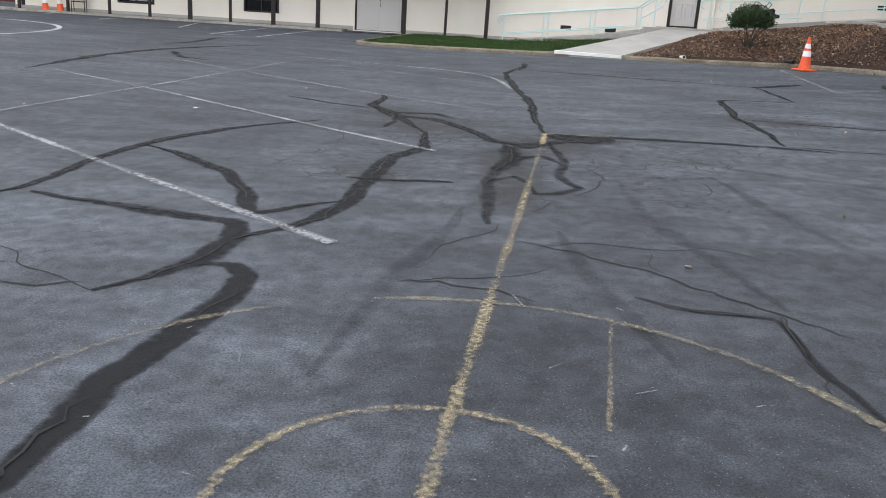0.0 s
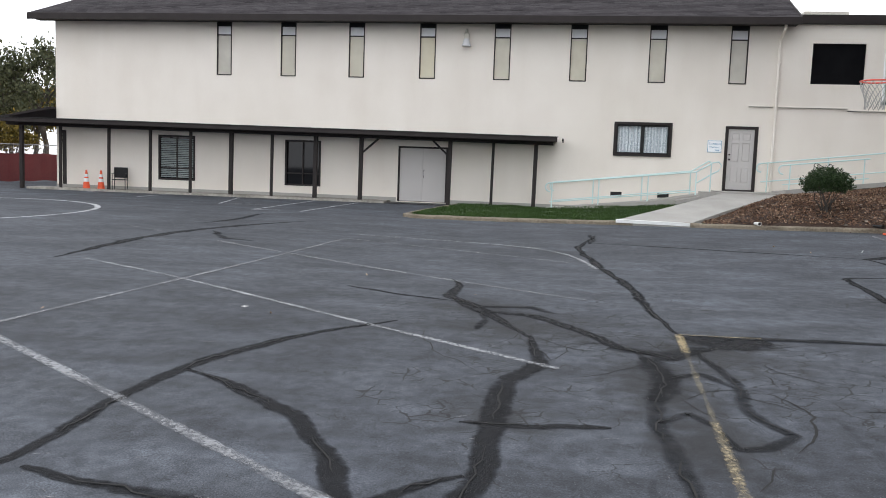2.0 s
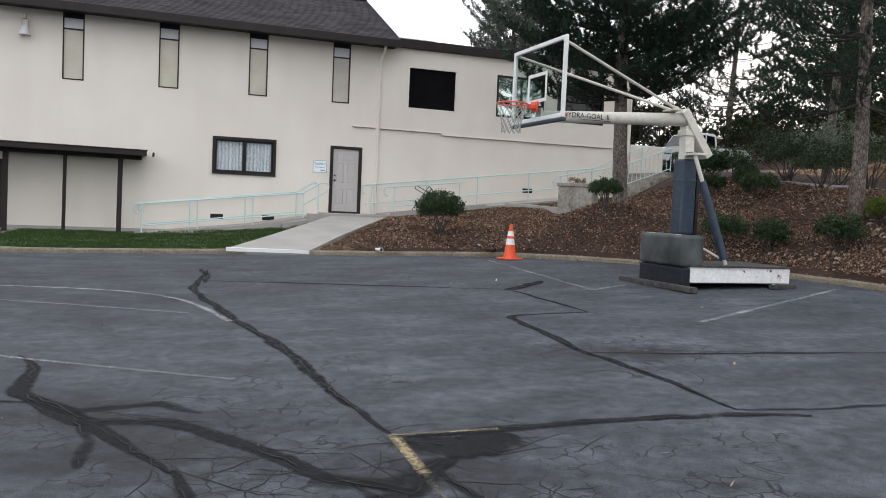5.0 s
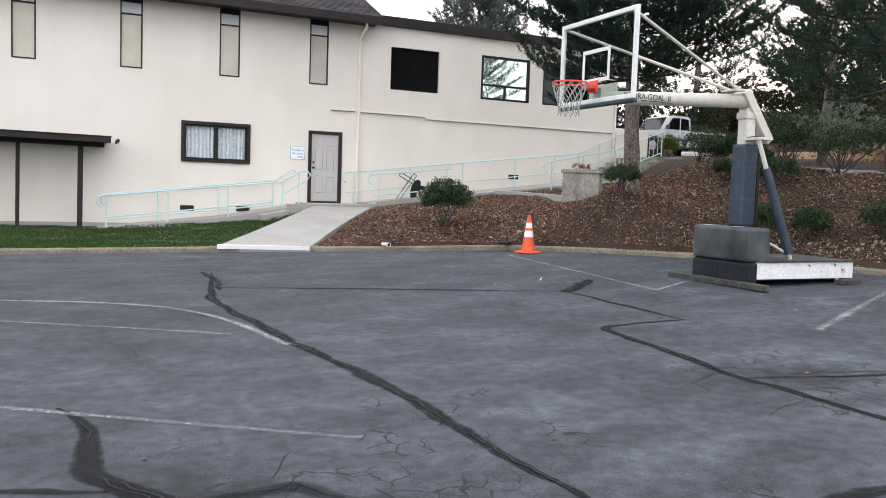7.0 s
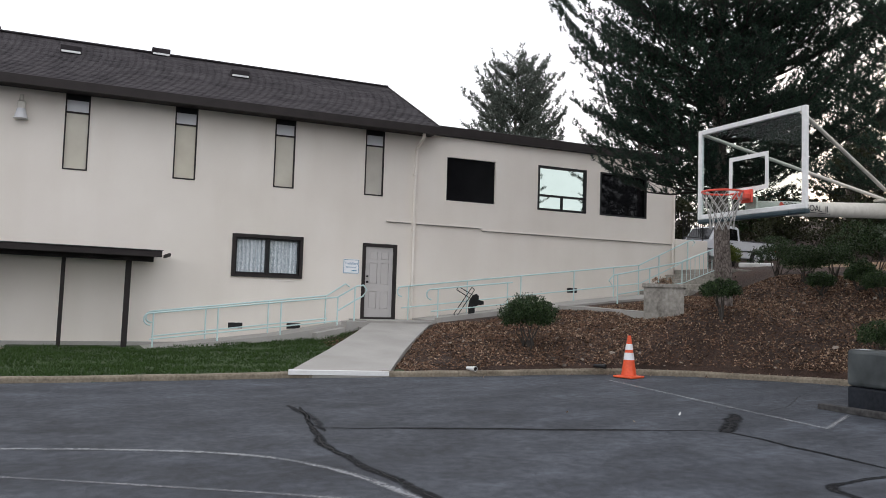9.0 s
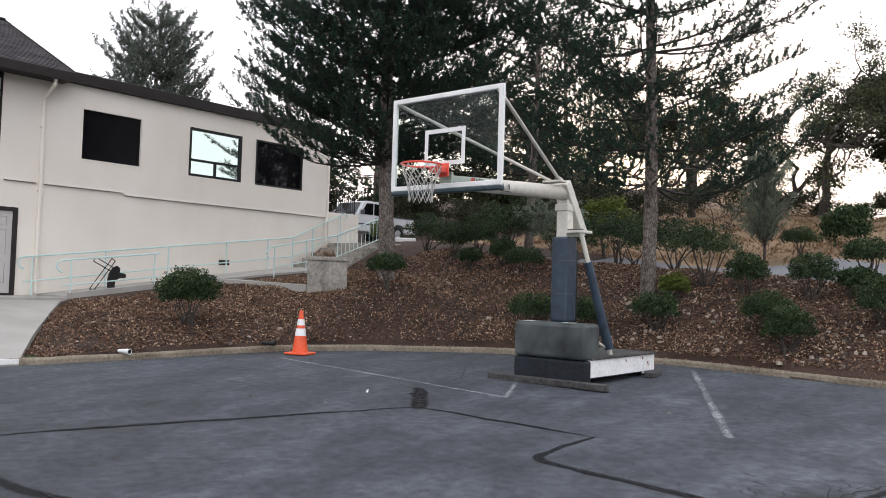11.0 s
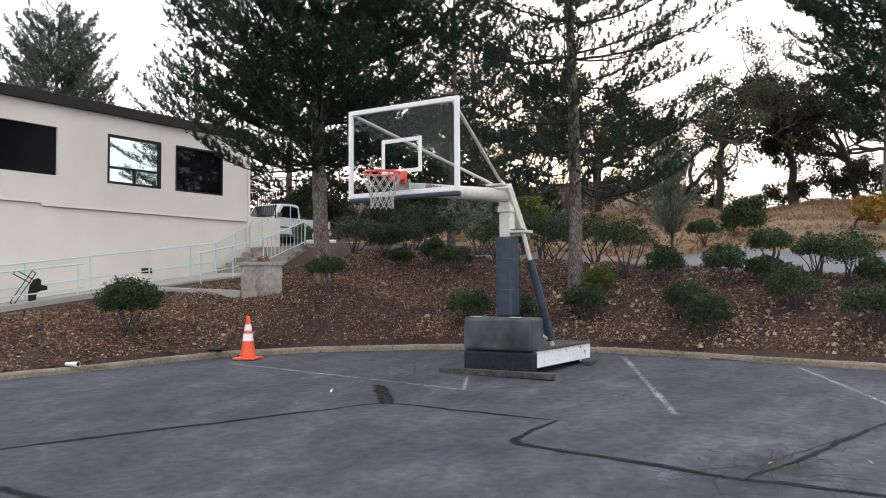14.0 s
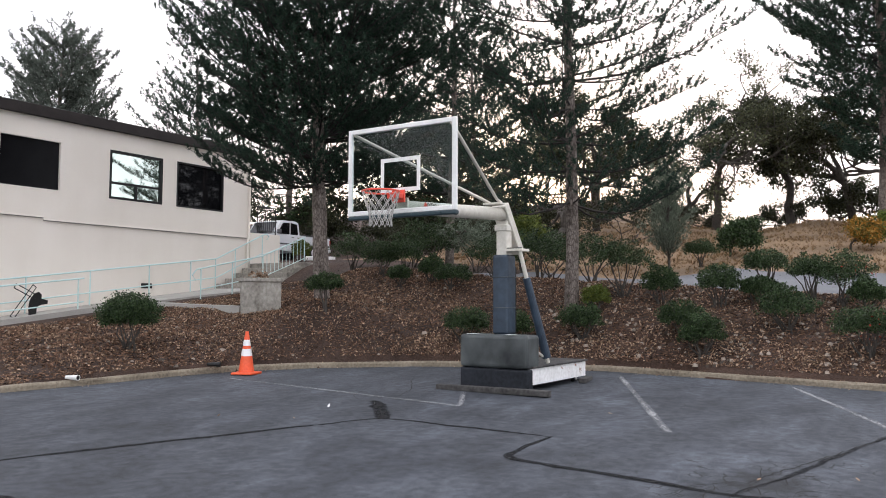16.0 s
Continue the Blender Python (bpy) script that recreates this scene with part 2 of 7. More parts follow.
def smeared(name, colour, keep=0.0, cover=0.9, fine=15.0, broad=3.2, rough=0.85):
    """Old sealer: solid along its middle, ragged and thin towards its rims, with holes worn through."""
    m, n, l, b = nodes_of(name)
    tc, edge = n.new("ShaderNodeTexCoord"), n.new("ShaderNodeAttribute")
    edge.attribute_name = "across"

    def calc(kind, x, y=None, z=None):
        k = n.new("ShaderNodeMath")
        k.operation = kind
        for i, v in enumerate((x, y, z)):
            if v is None:
                continue
            if isinstance(v, (int, float)):
                k.inputs[i].default_value = v
            else:
                l.new(v, k.inputs[i])
        return k.outputs[0]

    def tex(scale, detail):
        k = n.new("ShaderNodeTexNoise")
        k.inputs["Scale"].default_value, k.inputs["Detail"].default_value = scale, detail
        l.new(tc.outputs["Object"], k.inputs["Vector"])
        return k.outputs["Fac"]

    a, c = tex(fine, 9), tex(broad, 5)
    body = calc("MULTIPLY_ADD", calc("POWER", calc("ABSOLUTE", edge.outputs["Fac"]), 2.4), -1.5, 1.15 + keep)
    total = calc("MULTIPLY_ADD", calc("SUBTRACT", a, 0.5), 1.8, calc("MULTIPLY_ADD", calc("SUBTRACT", c, 0.5), 2.2, body))
    fade = n.new("ShaderNodeMapRange")
    fade.interpolation_type = "SMOOTHSTEP"
    fade.inputs["From Min"].default_value, fade.inputs["From Max"].default_value = -0.35, 1.25
    fade.inputs["To Max"].default_value = cover
    l.new(total, fade.inputs["Value"])
    clear, mix = n.new("ShaderNodeBsdfTransparent"), n.new("ShaderNodeMixShader")
    l.new(fade.outputs[0], mix.inputs[0])
    l.new(clear.outputs[0], mix.inputs[1])
    l.new(b.outputs[0], mix.inputs[2])
    l.new(mix.outputs[0], n["Material Output"].inputs[0])
    tone = n.new("ShaderNodeMixRGB")
    tone.inputs[1].default_value, tone.inputs[2].default_value = (*[v * 0.4 for v in colour], 1), (*[v * 2.0 for v in colour], 1)
    l.new(a, tone.inputs[0])
    l.new(tone.outputs[0], b.inputs["Base Color"])
    b.inputs["Roughness"].default_value, b.inputs["Specular IOR Level"].default_value = rough, 0.15
    return m


def rusty_paint():
    """White paint on steel, scuffed, with rust where it has chipped."""
    m = surface("chipped_white_paint", (0.62, 0.61, 0.59), (0.90, 0.90, 0.89), 0.45, 16, 2.5, 0.15)
    n, l = m.node_tree.nodes, m.node_tree.links
    tc, spot, r, mx = n.new("ShaderNodeTexCoord"), n.new("ShaderNodeTexNoise"), n.new("ShaderNodeValToRGB"), n.new("ShaderNodeMixRGB")
    spot.inputs["Scale"].default_value, spot.inputs["Detail"].default_value = 6.0, 9
    r.color_ramp.elements[0].position, r.color_ramp.elements[1].position = 0.63, 0.68
    b = n["Principled BSDF"]
    old = b.inputs["Base Color"].links[0].from_socket
    l.new(tc.outputs["Object"], spot.inputs["Vector"])
    l.new(spot.outputs["Fac"], r.inputs[0])
    l.new(r.outputs[0], mx.inputs[0])
    l.new(old, mx.inputs[1])
    mx.inputs[2].default_value = (0.22, 0.085, 0.032, 1)
    l.new(mx.outputs[0], b.inputs["Base Color"])
    return m


def blind_material():
    """Drawn shade behind a slit window: each one faded to its own cream."""
    m, n, l, b = nodes_of("pane_over_cream_shade")
    info, r = n.new("ShaderNodeObjectInfo"), n.new("ShaderNodeValToRGB")
    r.color_ramp.elements[0].color, r.color_ramp.elements[1].color = (0.50, 0.475, 0.43, 1), (0.62, 0.56, 0.40, 1)
    l.new(info.outputs["Random"], r.inputs[0])
    tc, k, mx = n.new("ShaderNodeTexCoord"), n.new("ShaderNodeTexNoise"), n.new("ShaderNodeMixRGB")
    k.inputs["Scale"].default_value, k.inputs["Detail"].default_value = 1.6, 4
    l.new(tc.outputs["Object"], k.inputs["Vector"])
    mx.blend_type, mx.inputs[0].default_value = "OVERLAY", 0.25
    l.new(r.outputs[0], mx.inputs[1])
    l.new(k.outputs["Fac"], mx.inputs[2])
    l.new(mx.outputs[0], b.inputs["Base Color"])
    b.inputs["Roughness"].default_value = 0.25
    return m


def clear_pane(name, tint, gloss=0.06):
    """Thin clear glass: light passes straight through, with a little mirror gloss."""
    m, n, l, b = nodes_of(name)
    clear, shine, mix = n.new("ShaderNodeBsdfTransparent"), n.new("ShaderNodeBsdfGlossy"), n.new("ShaderNodeMixShader")
    clear.inputs[0].default_value = (*tint, 1)
    shine.inputs["Roughness"].default_value = 0.02
    mix.inputs[0].default_value = gloss
    l.new(clear.outputs[0], mix.inputs[1])
    l.new(shine.outputs[0], mix.inputs[2])
    l.new(mix.outputs[0], n["Material Output"].inputs[0])
    return m


def leafy(name, dark, light, rough=0.55):
    """Leaves: every one its own tone, and a little light through them."""
    m, n, l, b = nodes_of(name)
    geo = n.new("ShaderNodeNewGeometry")
    r = n.new("ShaderNodeValToRGB")
    r.color_ramp.elements[0].color, r.color_ramp.elements[1].color = (*dark, 1), (*light, 1)
    l.new(geo.outputs["Random Per Island"], r.inputs[0])
    l.new(r.outputs[0], b.inputs["Base Color"])
    b.inputs["Roughness"].default_value = rough
    b.inputs["Specular IOR Level"].default_value = 0.15
    t = n.new("ShaderNodeBsdfTranslucent")
    l.new(r.outputs[0], t.inputs["Color"])
    mix = n.new("ShaderNodeMixShader")
    mix.inputs[0].default_value = 0.2
    l.new(b.outputs[0], mix.inputs[1])
    l.new(t.outputs[0], mix.inputs[2])
    l.new(mix.outputs[0], n["Material Output"].inputs[0])
    return m


ASPHALT = asphalt_material()
def stucco_material():
    """Painted stucco: fine sand relief, cloudy repainting and faint rain streaks."""
    m = surface("stucco", (0.77, 0.707, 0.628), (0.87, 0.812, 0.735), 0.9, 90, 0.6, 0.35, step=0.006)
    n, l = m.node_tree.nodes, m.node_tree.links
    tc, mp, streak, r, mx = n.new("ShaderNodeTexCoord"), n.new("ShaderNodeMapping"), n.new("ShaderNodeTexNoise"), n.new("ShaderNodeValToRGB"), n.new("ShaderNodeMixRGB")
    mp.inputs["Scale"].default_value = (1.3, 1.3, 0.22)
    streak.inputs["Scale"].default_value, streak.inputs["Detail"].default_value = 1.0, 7
    r.color_ramp.elements[0].position, r.color_ramp.elements[1].position = 0.30, 0.56
    r.color_ramp.elements[0].color, r.color_ramp.elements[1].color = (0.965, 0.96, 0.95, 1), (1, 1, 1, 1)
    mx.blend_type, mx.inputs[0].default_value = "MULTIPLY", 1.0
    b = n["Principled BSDF"]
    old = b.inputs["Base Color"].links[0].from_socket
    l.new(tc.outputs["Object"], mp.inputs["Vector"])
    l.new(mp.outputs[0], streak.inputs["Vector"])
    l.new(streak.outputs["Fac"], r.inputs[0])
    l.new(old, mx.inputs[1])
    l.new(r.outputs[0], mx.inputs[2])
    l.new(mx.outputs[0], b.inputs["Base Color"])
    return m


STUCCO = stucco_material()
BROWN = surface("brown_trim_paint", (0.017, 0.0132, 0.0125), (0.034, 0.027, 0.0255), 0.65, 60, 3, 0.1, spec=0.3)
SHINGLE = surface("roof_shingle", (0.0165, 0.0140, 0.0155), (0.052, 0.0450, 0.0480), 0.95, 30, 1.2, 0.4, island=0.25, spec=0.25)
CONCRETE = surface("concrete", (0.30, 0.285, 0.26), (0.43, 0.415, 0.385), 0.9, 60, 1.1, 0.3)
KERBSTONE = surface("kerb_concrete", (0.095, 0.075, 0.052), (0.30, 0.255, 0.190), 0.9, 24, 2.2, 0.6)
WEATHERED = surface("weathered_concrete", (0.15, 0.138, 0.118), (0.46, 0.43, 0.38), 0.9, 12, 2.0, 0.4)
BARK_MULCH = surface("bark_mulch", (0.012, 0.007, 0.005), (0.078, 0.042, 0.027), 0.95, 30, 0.9, 0.9, detail=8, step=0.05)
DRY_GRASS = surface("dry_grass", (0.085, 0.054, 0.030), (0.30, 0.195, 0.108), 0.95, 14, 0.35, 0.6, step=0.03)
LAWN = surface("lawn_soil", (0.020, 0.038, 0.012), (0.050, 0.080, 0.025), 0.95, 40, 1.0, 0.5)
ROAD = surface("upper_road", (0.11, 0.115, 0.125), (0.17, 0.175, 0.187), 0.85, 80, 0.8, 0.3)
MINT = surface("mint_rail_paint", (0.50, 0.66, 0.64), (0.62, 0.77, 0.75), 0.45, 50, 6, 0.05)
DOORPAINT = surface("grey_door_paint", (0.50, 0.475, 0.455), (0.55, 0.525, 0.50), 0.55, 40, 2, 0.05)
WHITEPAINT = surface("white_paint", (0.66, 0.66, 0.64), (0.80, 0.80, 0.78), 0.5, 30, 4, 0.1)
CREAMPAINT = surface("cream_pole_paint", (0.52, 0.49, 0.42), (0.68, 0.65, 0.58), 0.5, 24, 5, 0.1)
CHIPPED = rusty_paint()
BLUEPAD = surface("faded_blue_vinyl", (0.011, 0.021, 0.036), (0.038, 0.062, 0.092), 0.5, 9, 2, 0.3, step=0.02)
BLACKPAD = surface("black_vinyl", (0.006, 0.0075, 0.0105), (0.022, 0.026, 0.034), 0.55, 18, 2, 0.25, step=0.02, spec=0.25)
GREYPAD = surface("scuffed_grey_vinyl", (0.012, 0.0145, 0.016), (0.115, 0.128, 0.128), 0.40, 2.6, 1.4, 0.3, step=0.03, spec=0.3)
BLACKMETAL = surface("black_metal", (0.006, 0.006, 0.0065), (0.017, 0.0165, 0.0165), 0.5, 30, 4, 0.1, spec=0.3)
ORANGE = surface("orange_plastic", (0.70, 0.080, 0.024), (0.86, 0.125, 0.040), 0.5, 30, 5, 0.05)
RIMRED = surface("red_rim_paint", (0.62, 0.06, 0.035), (0.80, 0.09, 0.05), 0.4, 30, 5, 0.05)
REFLECT = surface("white_reflective_band", (0.72, 0.72, 0.72), (0.85, 0.85, 0.85), 0.35, 60, 6, 0.05)
TIMBER = surface("weathered_timber", (0.017, 0.016, 0.0155), (0.085, 0.081, 0.078), 0.9, 16, 4, 0.5)
def bark_material():
    """Pine bark: upright scaly plates, pale grey faces and dark furrows between them."""
    m = surface("pine_bark", (0.050, 0.038, 0.032), (0.29, 0.25, 0.22), 0.95, 14, 4.0, 0.8, detail=8, step=0.03)
    n, l = m.node_tree.nodes, m.node_tree.links
    tc, mp, cell, r, mx = n.new("ShaderNodeTexCoord"), n.new("ShaderNodeMapping"), n.new("ShaderNodeTexVoronoi"), n.new("ShaderNodeValToRGB"), n.new("ShaderNodeMixRGB")
    mp.inputs["Scale"].default_value = (24, 24, 8)
    cell.feature = "DISTANCE_TO_EDGE"
    cell.inputs["Scale"].default_value = 1.0
    r.color_ramp.elements[0].position, r.color_ramp.elements[1].position = 0.02, 0.16
    r.color_ramp.elements[0].color, r.color_ramp.elements[1].color = (0.42, 0.38, 0.36, 1), (1, 1, 1, 1)
    mx.blend_type, mx.inputs[0].default_value = "MULTIPLY", 1.0
    b = n["Principled BSDF"]
    old = b.inputs["Base Color"].links[0].from_socket
    l.new(tc.outputs["Object"], mp.inputs["Vector"])
    l.new(mp.outputs[0], cell.inputs["Vector"])
    l.new(cell.outputs["Distance"], r.inputs[0])
    l.new(old, mx.inputs[1])
    l.new(r.outputs[0], mx.inputs[2])
    l.new(mx.outputs[0], b.inputs["Base Color"])
    return m


TRUNK = bark_material()
LIMBBARK = surface("pine_limb_bark", (0.014, 0.012, 0.0105), (0.044, 0.037, 0.033), 0.95, 12, 3, 0.8, step=0.03)
EDGEPAD = surface("teal_edge_vinyl", (0.012, 0.030, 0.038), (0.022, 0.048, 0.058), 0.5, 14, 3, 0.2)
# low sun's golden glow is put into this leaf colour
GOLDLEAF = leafy("golden_lit_leaves", (0.06, 0.055, 0.015), (0.26, 0.19, 0.045))
DUSTYLEAF = leafy("dusty_leaves", (0.075, 0.095, 0.068), (0.24, 0.28, 0.21))
OAKBARK = surface("oak_bark", (0.030, 0.025, 0.021), (0.095, 0.082, 0.07), 0.95, 10, 2, 0.8, step=0.04)
TAR = smeared("crack_sealant", (0.0115, 0.0118, 0.0130), 0.05, 0.88)
TARTHIN = smeared("old_crack_sealant", (0.0125, 0.013, 0.0142), -0.30, 0.74, 9.0, 2.4)
TYREMARK = smeared("tyre_mark", (0.022, 0.0225, 0.0245), -0.35, 0.24, 5.0, 1.1)
CRACKDARK = surface("open_crack", (0.006, 0.006, 0.006), (0.022, 0.021, 0.020), 1.0, 30, 4, 0)
WHITELINE = worn("worn_white_line", (0.29, 0.295, 0.305), 0.47, 34, soft=0.14, cover=0.74)
FAINTLINE = worn("faint_white_line", (0.24, 0.24, 0.25), 0.46, 34, soft=0.16, cover=0.7)
YELLOWLINE = worn("worn_yellow_line", (0.32, 0.265, 0.17), 0.405, 42, soft=0.12, cover=0.75)
SOLIDYELLOW = worn("yellow_line", (0.34, 0.27, 0.155), 0.49, 42, soft=0.12, cover=0.8)
FAINTYELLOW = worn("faint_yellow_line", (0.27, 0.235, 0.165), 0.37, 42, soft=0.13, cover=0.6)
RINGLINE = worn("white_ring_paint", (0.38, 0.385, 0.395), 0.54, 30, soft=0.12)
BLUELINE = worn("worn_blue_line", (0.30, 0.42, 0.62), 0.60, 30)
DARKGLASS = surface("dark_window_glass", (0.004, 0.004, 0.005), (0.008, 0.008, 0.009), 0.03, 3, 1, 0, spec=0.35)
SCREEN = surface("insect_screen_dark", (0.004, 0.004, 0.005), (0.009, 0.009, 0.010), 0.25, 3, 1, 0, spec=0.12)
MIRRORGLASS = surface("coated_window_glass", (0.50, 0.58, 0.53), (0.52, 0.60, 0.55), 0.02, 2, 1, 0, metal=1.0)
PALEPANE = blind_material()
SKYPANE = surface("pane_over_white_blind", (0.62, 0.62, 0.63), (0.70, 0.70, 0.71), 0.15, 3, 0.7, 0)
NEEDLES = leafy("pine_needles", (0.0095, 0.0235, 0.0160), (0.048, 0.081, 0.054))
NEEDLES_GREY = leafy("grey_pine_needles", (0.055, 0.070, 0.058), (0.16, 0.185, 0.155))
OAKLEAF = leafy("oak_leaves", (0.016, 0.020, 0.010), (0.055, 0.058, 0.028))
SHRUBLEAF = leafy("shrub_leaves", (0.006, 0.016, 0.0065), (0.074, 0.116, 0.048), 0.4)
PALEOAK = leafy("pale_oak_leaves", (0.040, 0.048, 0.026), (0.125, 0.132, 0.070))
LIMELEAF = leafy("lime_shrub_leaves", (0.05, 0.085, 0.018), (0.16, 0.18, 0.04))
AUTUMNLEAF = leafy("autumn_leaves", (0.045, 0.082, 0.020), (0.42, 0.19, 0.035))
REDBERRY = leafy("red_shrub_leaves", (0.22, 0.02, 0.015), (0.42, 0.05, 0.03))
GRASSBLADE = leafy("grass_blades", (0.024, 0.052, 0.014), (0.065, 0.115, 0.030))
STRAW = leafy("straw_blades", (0.085, 0.054, 0.029), (0.36, 0.235, 0.125))
LITTER = leafy("leaf_litter", (0.05, 0.024, 0.015), (0.56, 0.40, 0.28), 0.8)
STONES = surface("bank_stones", (0.06, 0.046, 0.036), (0.34, 0.29, 0.24), 0.9, 20, 3, 0.3, island=1.0)


# ---- shaping helpers ----
def part(name, bm, material, parent=None, label="", smooth_faces=False):
    me = bpy.data.meshes.new(name)
    bm.normal_update()
    if smooth_faces:
        for fc in bm.faces:
            fc.smooth = True
    bm.to_mesh(me)
    bm.free()
    me.materials.append(material)
    ob = new(name, me)
    if parent:
        ob.parent = parent
    if label:
        ob["label"] = label
    return ob


def soup(name, verts, faces, material, parent=None, label="", smooth_faces=False, across=None):
    me = bpy.data.meshes.new(name)
    me.from_pydata(verts, [], faces)
    if across is not None:
        me.attributes.new("across", "FLOAT", "POINT").data.foreach_set("value", np.array(across, np.float32))
    me.materials.append(material)
    if smooth_faces:
        me.shade_smooth()
    ob = new(name, me)
    if parent:
        ob.parent = parent
    if label:
        ob["label"] = label
    return ob


def thing(name, m, label, category, group="", kind=""):
    ob = new(name)
    ob.empty_display_size = 0.2
    ob.matrix_world = m
    return tagged(ob, label, category, group, kind)


def box(bm, x0, y0, z0, x1, y1, z1, bevel=0.0, segments=1):
    r = bmesh.ops.create_cube(bm, size=1, matrix=Matrix.Translation(((x0 + x1) / 2, (y0 + y1) / 2, (z0 + z1) / 2)) @ Matrix.Diagonal((x1 - x0, y1 - y0, z1 - z0, 1)))
    if bevel:
        es = list({e for v in r["verts"] for e in v.link_edges})
        bmesh.ops.bevel(bm, geom=es, offset=bevel, segments=segments, profile=0.5, affect="EDGES")
    return bm


def boxed(*a, **k):
    return box(bmesh.new(), *a, **k)


def tube(bm, p, q, r0, r1=None, n=10, caps=True):
    """A round bar from p to q."""
    p, q = Vector(p), Vector(q)
    r1 = r0 if r1 is None else r1
    m = Matrix.Translation((p + q) / 2) @ (q - p).to_track_quat("Z", "Y").to_matrix().to_4x4()
    bmesh.ops.create_cone(bm, cap_ends=caps, segments=n, radius1=r0, radius2=r1, depth=(q - p).length, matrix=m)
    return bm


def pipe(bm, pts, r, n=8):
    """A bent round bar through the points, one skin."""
    pts = [Vector(p) for p in pts]
    rings = []
    for i, p in enumerate(pts):
        d = ((pts[min(i + 1, len(pts) - 1)] - p).normalized() + (p - pts[max(i - 1, 0)]).normalized()).normalized()
        side = d.cross(Vector((0, 0, 1)))
        side = side.normalized() if side.length > 1e-3 else Vector((1, 0, 0))
        up = side.cross(d)
        rings.append([bm.verts.new(p + r * (math.cos(a) * side + math.sin(a) * up)) for a in [2 * math.pi * k / n for k in range(n)]])
    for a, b in zip(rings, rings[1:]):
        for k in range(n):
            bm.faces.new((a[k], a[(k + 1) % n], b[(k + 1) % n], b[k]))
    bm.faces.new(rings[0][::-1])
    bm.faces.new(rings[-1])
    return bm


def arc(c, r, a0, a1, n, u, v):
    c, u, v = Vector(c), Vector(u), Vector(v)
    return [c + r * (math.cos(a) * u + math.sin(a) * v) for a in [radians(a0 + (a1 - a0) * k / n) for k in range(n + 1)]]


def holed_wall(bm, x0, x1, z0, z1, y0, y1, holes):
    """A wall in the plane of x and z from y0 (front) to y1, with openings (x0, z0, x1, z1) through it."""
    xs = sorted({x0, x1, *[h[0] for h in holes], *[h[2] for h in holes]})
    zs = sorted({z0, z1, *[h[1] for h in holes], *[h[3] for h in holes]})
    vert = {}

    def v(x, y, z):
        k = (round(x, 4), round(y, 4), round(z, 4))
        if k not in vert:
            vert[k] = bm.verts.new(k)
        return vert[k]

    def solid(a, b):
        if not (0 <= a < len(xs) - 1 and 0 <= b < len(zs) - 1):
            return False
        x, z = (xs[a] + xs[a + 1]) / 2, (zs[b] + zs[b + 1]) / 2
        return not any(h[0] < x < h[2] and h[1] < z < h[3] for h in holes)

    for a in range(len(xs) - 1):
        for b in range(len(zs) - 1):
            if not solid(a, b):
                continue
            xa, xb, za, zb = xs[a], xs[a + 1], zs[b], zs[b + 1]
            bm.faces.new((v(xa, y0, za), v(xb, y0, za), v(xb, y0, zb), v(xa, y0, zb)))
            bm.faces.new((v(xa, y1, zb), v(xb, y1, zb), v(xb, y1, za), v(xa, y1, za)))
            for ok, q in ((solid(a - 1, b), ((xa, za), (xa, zb))), (solid(a + 1, b), ((xb, zb), (xb, za))), (solid(a, b - 1), ((xb, za), (xa, za))), (solid(a, b + 1), ((xa, zb), (xb, zb)))):
                if not ok:
                    (px, pz), (qx, qz) = q
                    bm.faces.new((v(px, y0, pz), v(qx, y0, qz), v(qx, y1, qz), v(px, y1, pz)))
    return bm


def frame_bars(bm, x0, z0, x1, z1, y0, y1, w):
    """Four bars round an opening, butted."""
    box(bm, x0, y0, z0, x0 + w, y1, z1)
    box(bm, x1 - w, y0, z0, x1, y1, z1)
    box(bm, x0 + w, y0, z0, x1 - w, y1, z0 + w)
    box(bm, x0 + w, y0, z1 - w, x1 - w, y1, z1)
    return bm


# ---- the lie of the land ----
KERB = ((-3.75, 28.3), (-4.2, 25.0), (-4.35, 23.0), (-4.0, 22.6), (-1.2, 22.4), (1.1, 22.12), (2.8, 21.7), (4.5, 21.25), (6.0, 21.0), (7.1, 20.65), (8.3, 19.75),
        (9.5, 18.4), (10.4, 16.7), (10.75, 15.0), (10.72, 13.3), (10.66, 11.5), (10.5, 9.0), (10.3, 0.0), (10.0, -60.0))


def lot_z(x, y):
    """Height of the asphalt: it falls gently to the south and west."""
    x, y = np.minimum(x, 14.0), np.clip(y, -40, 46)
    return 0.02884 * (-2 + np.log1p(np.exp(x + 2))) + 0.01362 * y - 0.12525


def smooth(a, b, v):
    v = np.clip((v - a) / (b - a), 0, 1)
    return v * v * (3 - 2 * v)


